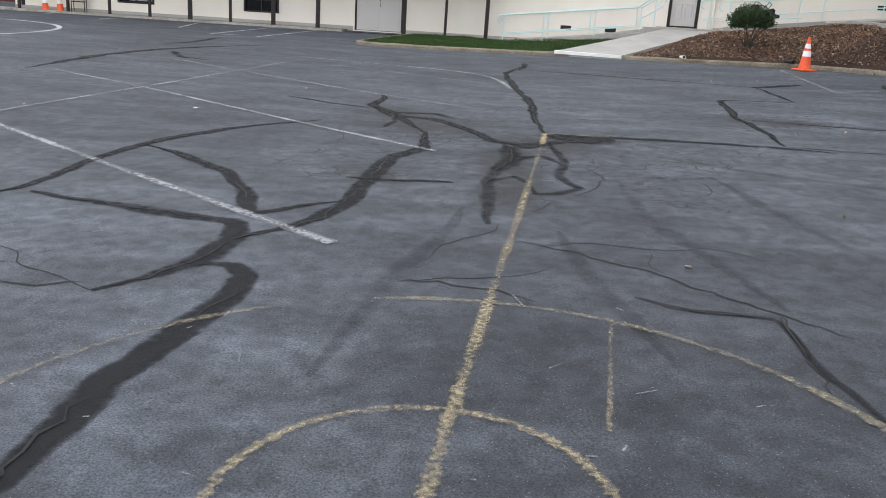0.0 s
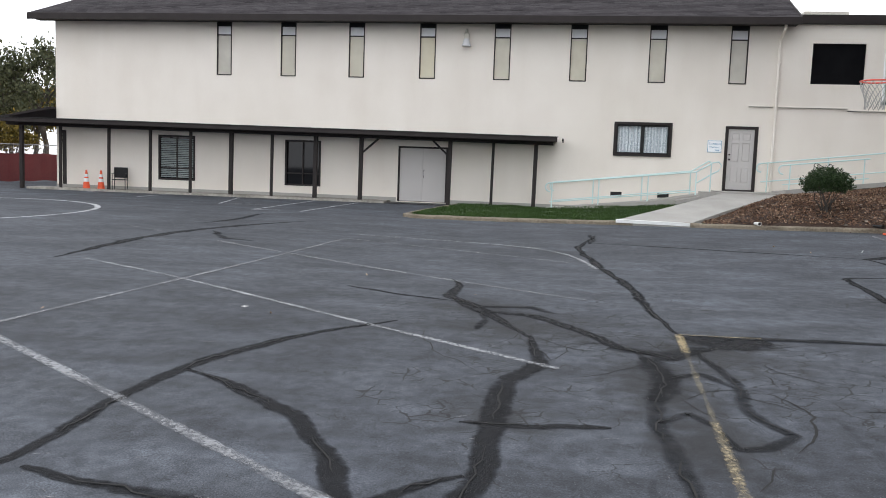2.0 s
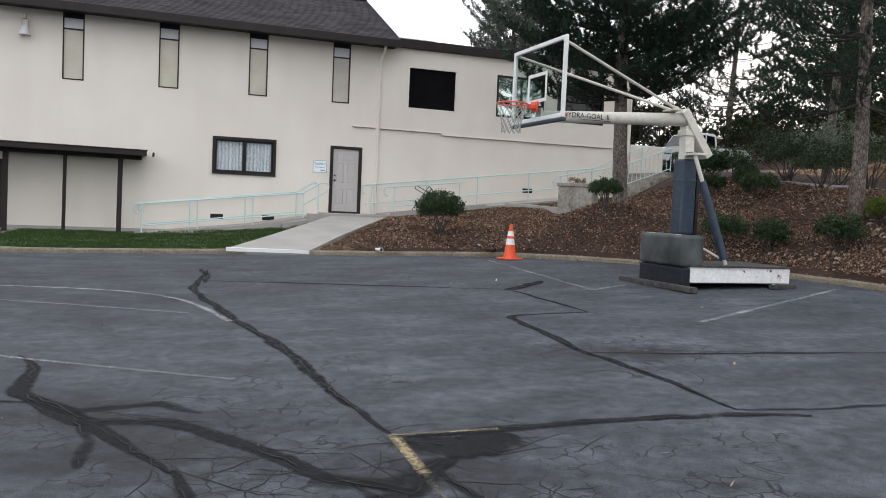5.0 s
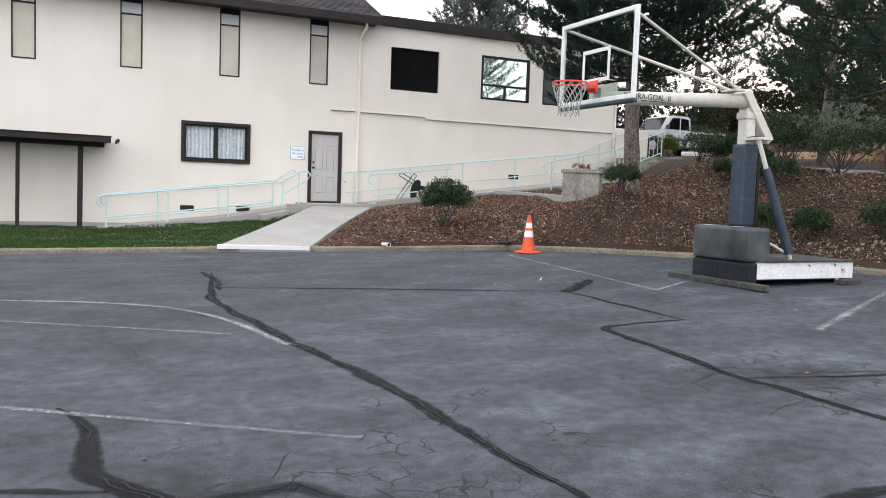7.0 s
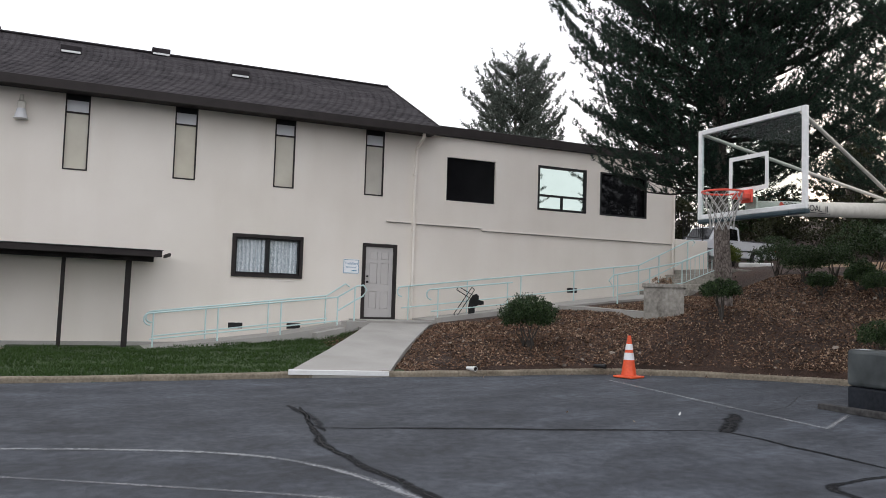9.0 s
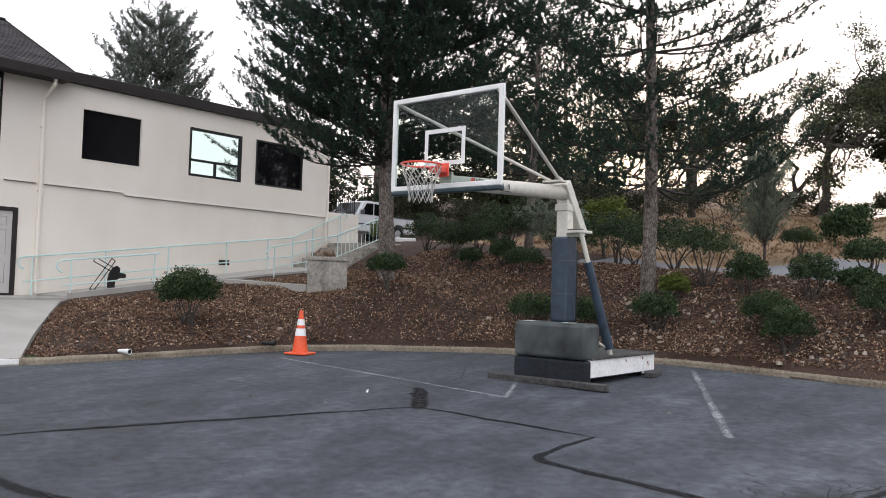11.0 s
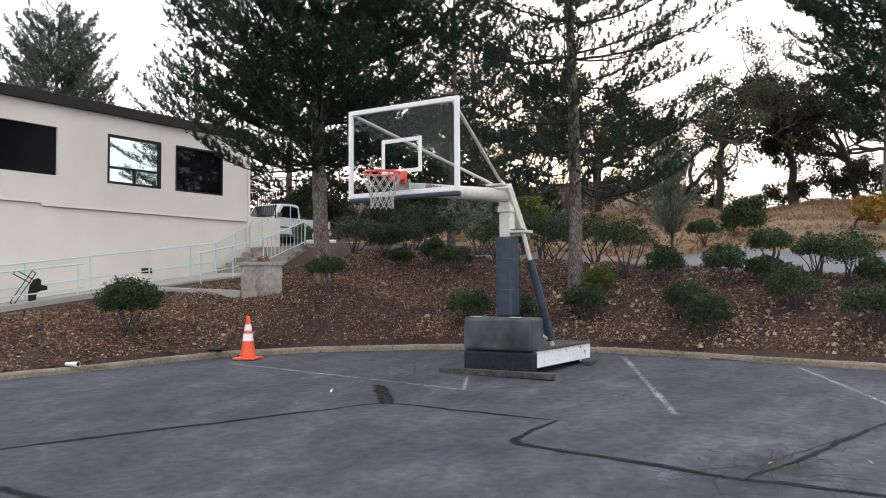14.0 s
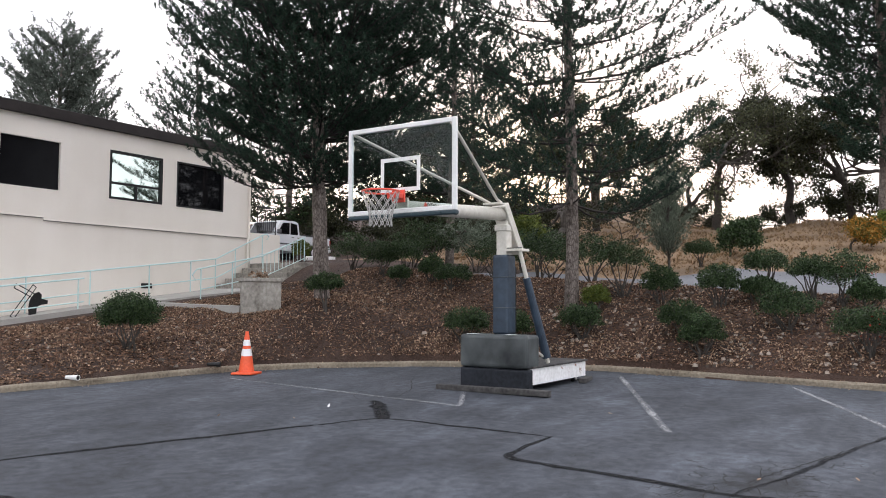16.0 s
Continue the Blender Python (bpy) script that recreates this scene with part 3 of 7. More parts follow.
def kerb_distance(x, y):
    """Distance to the kerb line (positive outside the lot) and the nearest place on it."""
    x, y = np.asarray(x, float), np.asarray(y, float)
    best, px, py = np.full(x.shape, 1e9), np.zeros(x.shape), np.zeros(x.shape)
    for (ax, ay), (bx, by) in zip(KERB, KERB[1:]):
        u = np.clip(((x - ax) * (bx - ax) + (y - ay) * (by - ay)) / ((bx - ax) ** 2 + (by - ay) ** 2), 0, 1)
        qx, qy = ax + u * (bx - ax), ay + u * (by - ay)
        near = np.hypot(x - qx, y - qy)
        px, py, best = np.where(near < best, qx, px), np.where(near < best, qy, py), np.minimum(near, best)
    ring, inside = KERB + ((500.0, -60.0), (500.0, 500.0), (-3.75, 500.0)), np.zeros(x.shape, bool)
    for (ax, ay), (bx, by) in zip(ring, ring[1:] + ring[:1]):
        cross = ((ay > y) != (by > y)) & (x < ax + (y - ay) / ((by - ay) or 1e-9) * (bx - ax))
        inside ^= cross
    return np.where(inside, best, -best), px, py


def path_z(x):
    """Height of the walk beside the wall: ramp, landing, ramp."""
    return np.interp(x, (-1.0, 3.6, 4.6, 6.5, 12.0, 14.5, 16.3), (0.22, 0.72, 0.98, 1.03, 1.70, 1.97, 2.86))


def bank_z(x, y):
    """Height of the lawn, the bark bank, the upper road and the hill behind it."""
    x, y = np.asarray(x, float), np.asarray(y, float)
    d, px, py = kerb_distance(x, y)
    kz = lot_z(px, py) + 0.085
    north = kz + (path_z(x) - kz) * ((1 - smooth(3, 5.5, x)) * 0.6 * np.clip(d / 6.0, 0, 1) + smooth(3, 5.5, x) * (1 - np.exp(-np.maximum(d, 0) / 1.7)))
    top = np.interp(y, (-20, 11.5, 15, 17, 19.5, 24.3, 30), (1.5, 1.82, 2.03, 2.12, 2.28, 2.68, 2.91))
    east = kz + (top - kz) * (1 - (1 - np.clip(d / 4.1, 0, 1)) ** 1.35)
    hill = (1 - smooth(22, 30, y)) * (0.07 * np.clip(x - 14.6, 0, 6) * (1 - smooth(14.8, 17.8, y)) + 0.17 * np.clip(x - 19.5, 0, 17) - 0.03 * np.clip(x - 38, 0, 200)) + smooth(22, 30, y) * (0.075 * np.clip(x - 16.5, 0, 12) + 0.22 * np.clip(x - 27.0, 0, 25))
    w = smooth(11.0, 15.5, x + np.maximum(0, 19 - y) - 5.0 * smooth(23.5, 26.5, y))
    z = north * (1 - w) + (east + hill) * w
    mound = 0.50 * np.exp(-((x - 9.8) / 1.6) ** 2 - ((y - 21.0) / 1.1) ** 2) * smooth(0.1, 0.8, d)
    z = z + mound
    flight = 1.86 + 0.5 * (np.clip(x, 14.3, 16.3) - 14.5)        # earth heaped against the steps
    z = z + np.maximum(0, flight - z) * smooth(25.6, 27.1, y) * smooth(13.2, 14.2, x) * (1 - smooth(16.4, 18, x))
    aside = np.abs(x - (2.03 + 0.545 * (y - 21.9))) - 0.85      # cut down to the walk
    walk_level = 0.275 + 0.725 * np.clip((y - 21.8) / 6.9, 0, 1)
    return np.where(x < 8, np.minimum(z, walk_level + 0.45 * np.clip(aside, 0, 9) - 0.06), z)


def axis(stops):
    """Grid lines from stops of (place, step)."""
    out = [stops[0][0]]
    for (a, s), (b, _) in zip(stops, stops[1:]):
        n = max(1, round((b - a) / s))
        out += [a + (b - a) * k / n for k in range(1, n + 1)]
    return np.array(out)


def sheet(name, xs, ys, height, keep, material, label, category, kind="structure"):
    X, Y = np.meshgrid(xs, ys, indexing="ij")
    Z = height(X, Y)
    ny = len(ys)
    wanted = keep(X, Y)                          # one truth value a cell
    faces = [(i * ny + j, (i + 1) * ny + j, (i + 1) * ny + j + 1, i * ny + j + 1) for i in range(len(xs) - 1) for j in range(ny - 1) if wanted[i, j]]
    used = sorted({v for fc in faces for v in fc})
    back = {v: k for k, v in enumerate(used)}
    pts = np.stack([X, Y, Z], -1).reshape(-1, 3)[used]
    ob = soup(name, pts.tolist(), [tuple(back[v] for v in fc) for fc in faces], material, smooth_faces=True)
    return tagged(ob, label, category, kind=kind)


# ---- ground ----
gx = axis([(-600, 60), (-60, 6), (-30, 1.5), (-12, 0.5), (13, 2), (30, 30), (600, 1)])
gy = axis([(-600, 60), (-60, 6), (-10, 1), (0, 0.5), (24, 1), (46, 30), (600, 1)])
sheet("ground", gx, gy, lot_z, lambda x, y: np.ones(x.shape, bool), ASPHALT, "grey cracked asphalt of an old parking lot and ball court", "parking lot")


def snapped_grid():
    """Grid for the land outside the kerb; lines near the kerb are drawn onto it."""
    xs = axis([(-4.6, 0.3), (18, 0.6), (24, 1.5), (48, 8), (130, 40), (520, 1)])
    ys = axis([(-60, 5), (-5, 1), (6, 0.3), (30, 0.8), (40, 5), (80, 40), (520, 1)])
    return xs, ys


def bank_height(X, Y):
    d, px, py = kerb_distance(X, Y)
    z = bank_z(X, Y)
    lumps = np.array([[noise.noise((x * 0.9, y * 0.9, 3.0)) * 0.07 + noise.noise((x * 2.3, y * 2.3, 9.0)) * 0.03 for x, y in zip(rx, ry)] for rx, ry in zip(X, Y)])
    calm = smooth(0.4, 1.2, d) * smooth(3.5, 5.5, X + np.maximum(0, 18 - Y)) * (1 - smooth(26.5, 27.2, Y) * (X < 16))
    return np.where(d > 0.05, z + lumps * calm, lot_z(X, Y) - 0.35)


bxs, bys = snapped_grid()


bank_grid = bank_height(*np.meshgrid(bxs, bys, indexing="ij"))
outside = kerb_distance(*np.meshgrid(bxs, bys, indexing="ij"))[0] > 0.05
outside = outside[:-1, :-1] | outside[1:, :-1] | outside[:-1, 1:] | outside[1:, 1:]


def region(test):
    def keep(x, y):
        return outside & test((x[:-1, :-1] + x[1:, 1:]) / 2, (y[:-1, :-1] + y[1:, 1:]) / 2)
    return keep


def on_road(x, y):
    off = x - 14.35 - 0.02 * (y - 14)
    return (off > 0.35) & (off < 6.2) & (y < 21.5)


def grassy(x, y):
    return (x - 14.35 - 0.02 * (y - 14) >= 6.2) & (y < 30)


def lawny(x, y):
    return x < 3.2


sheet("ground_bank", bxs, bys, lambda X, Y: bank_grid, region(lambda x, y: ~(on_road(x, y) | grassy(x, y) | lawny(x, y))), BARK_MULCH,
      "brown bark mulch and stones on the planted bank", "bank")
sheet("ground_lawn", bxs, bys, lambda X, Y: bank_grid, region(lawny), LAWN, "small wedge of mown green lawn behind the kerb", "lawn")
sheet("ground_hill", bxs, bys, lambda X, Y: bank_grid, region(grassy), DRY_GRASS, "dry straw-coloured grass on the hillside above the road", "hillside")
sheet("road_upper", bxs, bys, lambda X, Y: bank_grid, region(on_road), ROAD, "pale grey asphalt drive along the top of the bank", "road")


def kerb_pieces():
    """The kerb as butted lengths of cast concrete, with a rounded nose."""
    owner = thing("kerb", pose(0, 0, 0), "low weathered concrete kerb round the asphalt lot", "kerb", kind="structure")
    run, step = [], 0.0
    for (ax, ay), (bx, by) in zip(KERB, KERB[1:]):
        far = math.hypot(bx - ax, by - ay)
        n = max(1, round(far / 0.5)) if by > -20 else max(1, round(far / 4))
        run += [(ax + (bx - ax) * k / n, ay + (by - ay) * k / n) for k in range(n)]
    run.append(KERB[-1])
    run = [Vector((x, y)) for x, y in run]
    k = 0
    while k < len(run) - 1:
        stop = min(k + 6, len(run) - 1)
        bm, rings = bmesh.new(), []
        for i in range(k, stop + 1):
            d = (run[min(i + 1, len(run) - 1)] - run[max(i - 1, 0)]).normalized()
            out = Vector((-d.y, d.x))
            p, z = run[i], float(lot_z(run[i].x, run[i].y))
            pull = d * (0.004 if i == k else -0.004 if i == stop else 0)
            wob = 0.012 * noise.noise((p.x * 3, p.y * 3, 0))
            prof = ((-0.0, -0.25), (0.0, 0.065), (0.015, 0.09), (0.04, 0.10), (0.115, 0.10), (0.125, 0.092), (0.125, -0.25))
            rings.append([bm.verts.new((p.x + pull.x + out.x * (a + wob), p.y + pull.y + out.y * (a + wob), z + b + wob)) for a, b in prof])
        for a, b in zip(rings, rings[1:]):
            for j in range(6):
                bm.faces.new((a[j], b[j], b[j + 1], a[j + 1]))
        bm.faces.new(rings[0])
        bm.faces.new(rings[-1][::-1])
        part("kerb_stone", bm, KERBSTONE, owner)
        k = stop


kerb_pieces()


# ---- marks on the asphalt ----
def strip(pts, width, lift=0.004, jitter=0.0, ease=0.25, taper=False, seed=1):
    """A flat band that follows the asphalt along the points."""
    rnd = random.Random(seed)
    pts = [Vector(p) for p in pts]
    if ease and len(pts) > 2:
        for cut in (ease, ease):
            q = [pts[0]]
            for a, b in zip(pts, pts[1:]):
                q += [a.lerp(b, cut), a.lerp(b, 1 - cut)]
            pts = q + [pts[-1]]
    run = [pts[0]]
    for a, b in zip(pts, pts[1:]):
        n = max(1, int((b - a).length / 0.07))
        run += [a.lerp(b, (k + 1) / n) for k in range(n)]
    verts, faces = [], []
    for i, p in enumerate(run):
        d = (run[min(i + 1, len(run) - 1)] - run[max(i - 1, 0)]).normalized()
        out = Vector((-d.y, d.x))
        off = jitter * noise.noise((p.x * 2 + seed, p.y * 2, 5.0)) + jitter * 0.3 * noise.noise((p.x * 6, p.y * 6 + seed, 7.0))
        w = width / 2 * (1 + (jitter > 0) * (0.40 * noise.noise((p.x * 1.6, p.y * 1.6, seed)) + 0.10 * noise.noise((p.x * 5, p.y * 5, seed))))
        if taper:
            u = i / max(1, len(run) - 1)
            w *= min(1, 0.25 + 3 * u, 0.25 + 3 * (1 - u))
        for s in (-1, 1):
            q = p + out * (off + s * w)
            verts.append((q.x, q.y, float(lot_z(q.x, q.y)) + lift))
        if i:
            faces.append((2 * i - 2, 2 * i, 2 * i + 1, 2 * i - 1))
    return verts, faces


def painted(pts, width=0.10, material=WHITELINE, label="worn white paint line on the asphalt", lift=0.006, ease=0.25):
    v, fc = strip(pts, width, lift, ease=ease)
    return tagged(soup("painted_line", v, fc, material, across=[-1, 1] * (len(v) // 2)), label, "road marking", "painted lines on the lot", "structure")


def ring(cx, cy, r, a0, a1, n=40):
    return [(cx + r * math.cos(radians(a0 + (a1 - a0) * k / n)), cy + r * math.sin(radians(a0 + (a1 - a0) * k / n))) for k in range(n + 1)]


YEL = "worn yellow paint line of the ball court"
painted([(0.985, 9.12), (0.952, 8.42)], 0.085, SOLIDYELLOW, YEL)
painted([(0.952, 8.42), (0.872, 6.65)], 0.06, FAINTYELLOW, "crumbled remains of a yellow court line")
painted([(0.872, 6.65), (0.80, 5.1), (0.73, 3.8), (0.655, 2.3), (0.6, 0.5)], 0.08, YELLOWLINE, YEL)
painted(ring(0.63, 2.12, 0.61, -20, 200), 0.06, YELLOWLINE, "worn yellow inner ring of the ball court", 0.008)
painted(ring(0.65, 2.1, 1.73, 22, 166), 0.065, FAINTYELLOW, "faint yellow outer ring of the ball court", 0.008)
painted([(1.31, 3.74), (1.23, 2.68)], 0.035, FAINTYELLOW, "faint yellow tick of the ball court")
painted([(0.98, 9.10), (1.66, 9.04)], 0.07, YELLOWLINE, YEL, 0.010)
painted([(-8.94, 10.55), (-4.95, 7.98), (-2.85, 6.5), (-0.25, 4.62)], 0.10)
painted([(-6.85, 12.4), (-4.5, 11.05), (-0.04, 7.72)], 0.09)
painted([(-5.1, 4.4), (-4.99, 8.02), (-4.65, 10.9), (-4.36, 14.0), (-4.15, 16.6)], 0.085, FAINTLINE, "faint white paint line on the asphalt", 0.009)
painted([(-6.1, 15.3), (-2.39, 12.65), (0.2, 10.8)], 0.085, FAINTLINE, "faint white paint line on the asphalt")
painted([(-4.2, 16.75), (-2.7, 15.95), (-1.3, 15.1), (0.05, 14.15)], 0.07, FAINTLINE, "faint white paint line on the asphalt")
painted([(-4.2, 17.6), (-2.3, 17.05), (-1.2, 16.6), (-0.45, 16.05), (-0.05, 15.4), (0.2, 14.7), (0.42, 13.5)], 0.11, WHITELINE, "worn white curved line on the asphalt")
painted([(6.33, 20.0), (5.99, 15.17)], 0.09)
painted([(5.97, 15.15), (7.1, 15.78)], 0.09, WHITELINE, "worn white paint line on the asphalt", 0.009)
painted([(10.25, 14.55), (5.74, 12.27)], 0.125)
painted([(10.3, 11.75), (5.5, 9.3)], 0.125)
painted([(10.2, 8.95), (5.4, 6.5)], 0.11)
painted([(x, 19.2 + (y - 19.2) * 1.13) for x, y in ring(-15.55, 19.2, 3.9, 0, 360, 60)], 0.18, RINGLINE, "worn white painted ring on the asphalt")
painted([(-19.0, 22.5), (-14.6, 17.8)], 0.11, YELLOWLINE, "worn yellow paint stripe", 0.010)
painted([(-14.6, 17.8), (-10.3, 13.3)], 0.11, BLUELINE, "worn blue paint stripe", 0.010)
for a, b in (((-8.65, 23.2), (-8.57, 28.6)), ((-7.27, 23.2), (-7.0, 28.5)), ((-10.46, 25.1), (-11.27, 28.5)), ((-14.03, 26.68), (-14.07, 28.7)), ((-16.68, 28.0), (-16.85, 28.8)), ((-8.62, 23.22), (-7.89, 23.42))):
    painted([a, b], 0.10, RINGLINE, "worn white stall line before the canopy")
painted([(-14.72, 25.59), (-12.8, 25.55), (-10.82, 25.46)], 0.09, FAINTLINE, "faint white line across the stalls before the canopy")
painted([(-9.01, 17.32), (-7.74, 16.41)], 0.09, FAINTLINE, "faint white paint line on the asphalt")
for a, b in (((-10.3, 24.92), (-9.25, 25.48)), ((-9.37, 24.68), (-9.38, 25.83)), ((-10.05, 25.6), (-9.1, 24.9))):
    painted([a, b], 0.14, FAINTLINE, "worn pale stall emblem on the asphalt", 0.011)


SEAMS = []


def sealed(pts, width=0.11, material=TAR, seed=1, lift=0.0, name="crack_sealant", label="black tar smeared along a crack in the asphalt"):
    SEAMS.append(pts)
    v, fc = strip(pts, width * 1.02, lift or 0.0018 + 0.0001 * seed, 0.045, 0.09, True, seed)
    return tagged(soup(name, v, fc, material, across=[-1, 1] * (len(v) // 2)), label, "crack filler", "sealed cracks in the lot", "structure")


sealed([(-0.62, 1.6), (-0.63, 2.5), (-0.60, 3.15), (-0.49, 3.68), (-0.53, 3.95), (-0.68, 4.10), (-0.95, 4.08)], 0.19, seed=3)
sealed([(-1.18, 3.6), (-1.0, 3.83), (-0.86, 4.15), (-0.85, 4.6), (-0.94, 4.93), (-1.5, 5.03), (-2.0, 5.15), (-2.6, 5.3)], 0.17, seed=4)
sealed([(-2.9, 4.9), (-2.7, 5.4), (-2.74, 6.4), (-2.68, 7.35), (-2.3, 8.35), (-1.6, 9.3)], 0.16, seed=5)
sealed([(-2.66, 7.2), (-2.0, 6.7), (-1.55, 6.33), (-1.17, 5.66), (-0.94, 5.15), (-0.48, 5.6)], 0.16, seed=6)
sealed([(-0.84, 4.55), (-0.63, 4.85), (-0.47, 5.15), (-0.41, 5.5), (-0.41, 6.2), (-0.40, 7.3), (-0.2, 7.85), (-0.32, 8.85)], 0.18, seed=7)
sealed([(-0.32, 8.8), (-0.62, 9.5), (-1.0, 10.3), (-1.28, 10.75), (-1.28, 11.5), (-1.46, 12.1)], 0.16, seed=8)
sealed([(-0.6, 6.38), (-0.15, 6.41), (0.27, 6.43)], 0.10, seed=9)
sealed([(-2.6, 11.2), (-1.82, 10.7), (-1.2, 10.5)], 0.09, seed=10)
sealed([(-1.3, 10.73), (-0.85, 9.92), (-0.3, 9.78), (0.0, 9.35), (0.4, 8.55), (0.85, 8.15)], 0.18, seed=11)
sealed([(0.57, 18.9), (0.35, 17.4), (0.18, 16.4), (0.49, 13.5), (0.72, 12.3), (0.80, 11.1), (0.87, 10.0), (0.97, 9.15)], 0.15, seed=12)
sealed([(0.97, 9.1), (1.55, 9.03), (2.3, 9.02), (3.3, 8.93), (3.9, 8.7)], 0.13, seed=13, lift=0.0075)
sealed([(0.36, 17.38), (2.5, 16.5), (4.73, 15.5)], 0.11, seed=14)
sealed([(4.66, 15.42), (5.1, 15.8), (5.4, 16.1), (5.75, 16.42)], 0.26, seed=15)
sealed([(4.73, 15.5), (4.80, 13.25)], 0.10, seed=16)
sealed([(4.80, 13.25), (3.62, 13.2), (3.54, 11.9), (3.45, 11.0), (3.55, 10.2), (3.5, 9.0)], 0.13, TAR, seed=17)
sealed([(3.4, 11.05), (4.1, 10.83), (4.8, 10.64), (5.85, 10.42), (7.2, 10.08), (8.4, 9.9)], 0.09, TARTHIN, seed=18)
sealed([(0.57, 8.4), (0.73, 7.64), (0.55, 6.95), (0.54, 6.45), (0.57, 6.08), (0.59, 5.47), (0.62, 5.25)], 0.17, TARTHIN, seed=19)
sealed([(0.57, 8.4), (0.79, 8.13), (1.1, 8.52), (1.6, 9.0)], 0.15, TARTHIN, seed=22)
sealed([(0.54, 6.57), (0.75, 6.81), (0.88, 6.57)], 0.09, TARTHIN, seed=23)
sealed([(0.71, 7.56), (0.95, 7.78), (1.13, 7.43)], 0.12, TARTHIN, seed=24)
sealed([(-0.87, 9.91), (-0.75, 9.48), (-0.77, 9.0)], 0.12, TARTHIN, seed=25)
sealed([(1.06, 8.44), (1.15, 7.51), (1.1, 6.88), (1.19, 6.62), (1.27, 6.46), (1.09, 6.23), (0.92, 6.19), (0.87, 6.49)], 0.13, TARTHIN, seed=20)
sealed([(1.45, 4.05), (1.73, 3.9), (2.11, 3.88), (2.12, 3.44), (2.2, 3.1), (2.3, 2.6)], 0.05, TARTHIN, seed=26)
sealed([(-7.2, 12.3), (-7.35, 13.7), (-7.47, 15.0), (-7.42, 16.3), (-7.19, 17.5), (-6.8, 18.7), (-6.09, 20.2)], 0.26, TAR, seed=21)
sealed([(-6.96, 17.0), (-6.2, 15.8), (-5.5, 15.5)], 0.22, TARTHIN, seed=27)
sealed([(-7.89, 18.5), (-7.67, 19.8), (-7.86, 22.0)], 0.26, TARTHIN, seed=28)
sealed([(3.5, 9.0), (3.99, 8.86), (4.81, 8.76)], 0.07, TARTHIN, seed=29)
sealed([(0.45, 19.1), (0.52, 18.1), (0.39, 17.1)], 0.17, TARTHIN, seed=30)
sealed([(1.0, 9.0), (1.35, 8.75), (1.7, 8.95)], 0.42, TAR, seed=32)
sealed([(0.35, 8.5), (0.75, 8.35), (1.15, 8.6)], 0.34, TARTHIN, seed=33)
sealed([(0.62, 8.2), (0.70, 7.6), (0.60, 7.0)], 0.30, TARTHIN, seed=34)
sealed([(-1.25, 10.6), (-0.9, 10.15), (-0.35, 10.25), (-0.1, 9.9)], 0.16, TARTHIN, seed=35)
for k, run in enumerate((((0.43, 5.7), (0.35, 4.9), (0.22, 3.9), (0.1, 2.9)), ((1.1, 5.2), (1.25, 4.2), (1.55, 3.3)), ((1.55, 6.9), (1.75, 5.4), (2.2, 4.0)), ((2.4, 7.2), (2.7, 5.6), (3.3, 4.2)), ((2.0, 8.1), (3.2, 7.2), (4.6, 6.9)))):
    v, fc = strip(run, 0.17, 0.0008 + 0.0001 * k, 0.05, 0.25, True, 60 + k)
    tagged(soup("tyre_mark", v, fc, TYREMARK, across=[-1, 1] * (len(v) // 2)), "faint dark tyre mark on the asphalt", "tyre mark", "tyre marks on the lot", "structure")


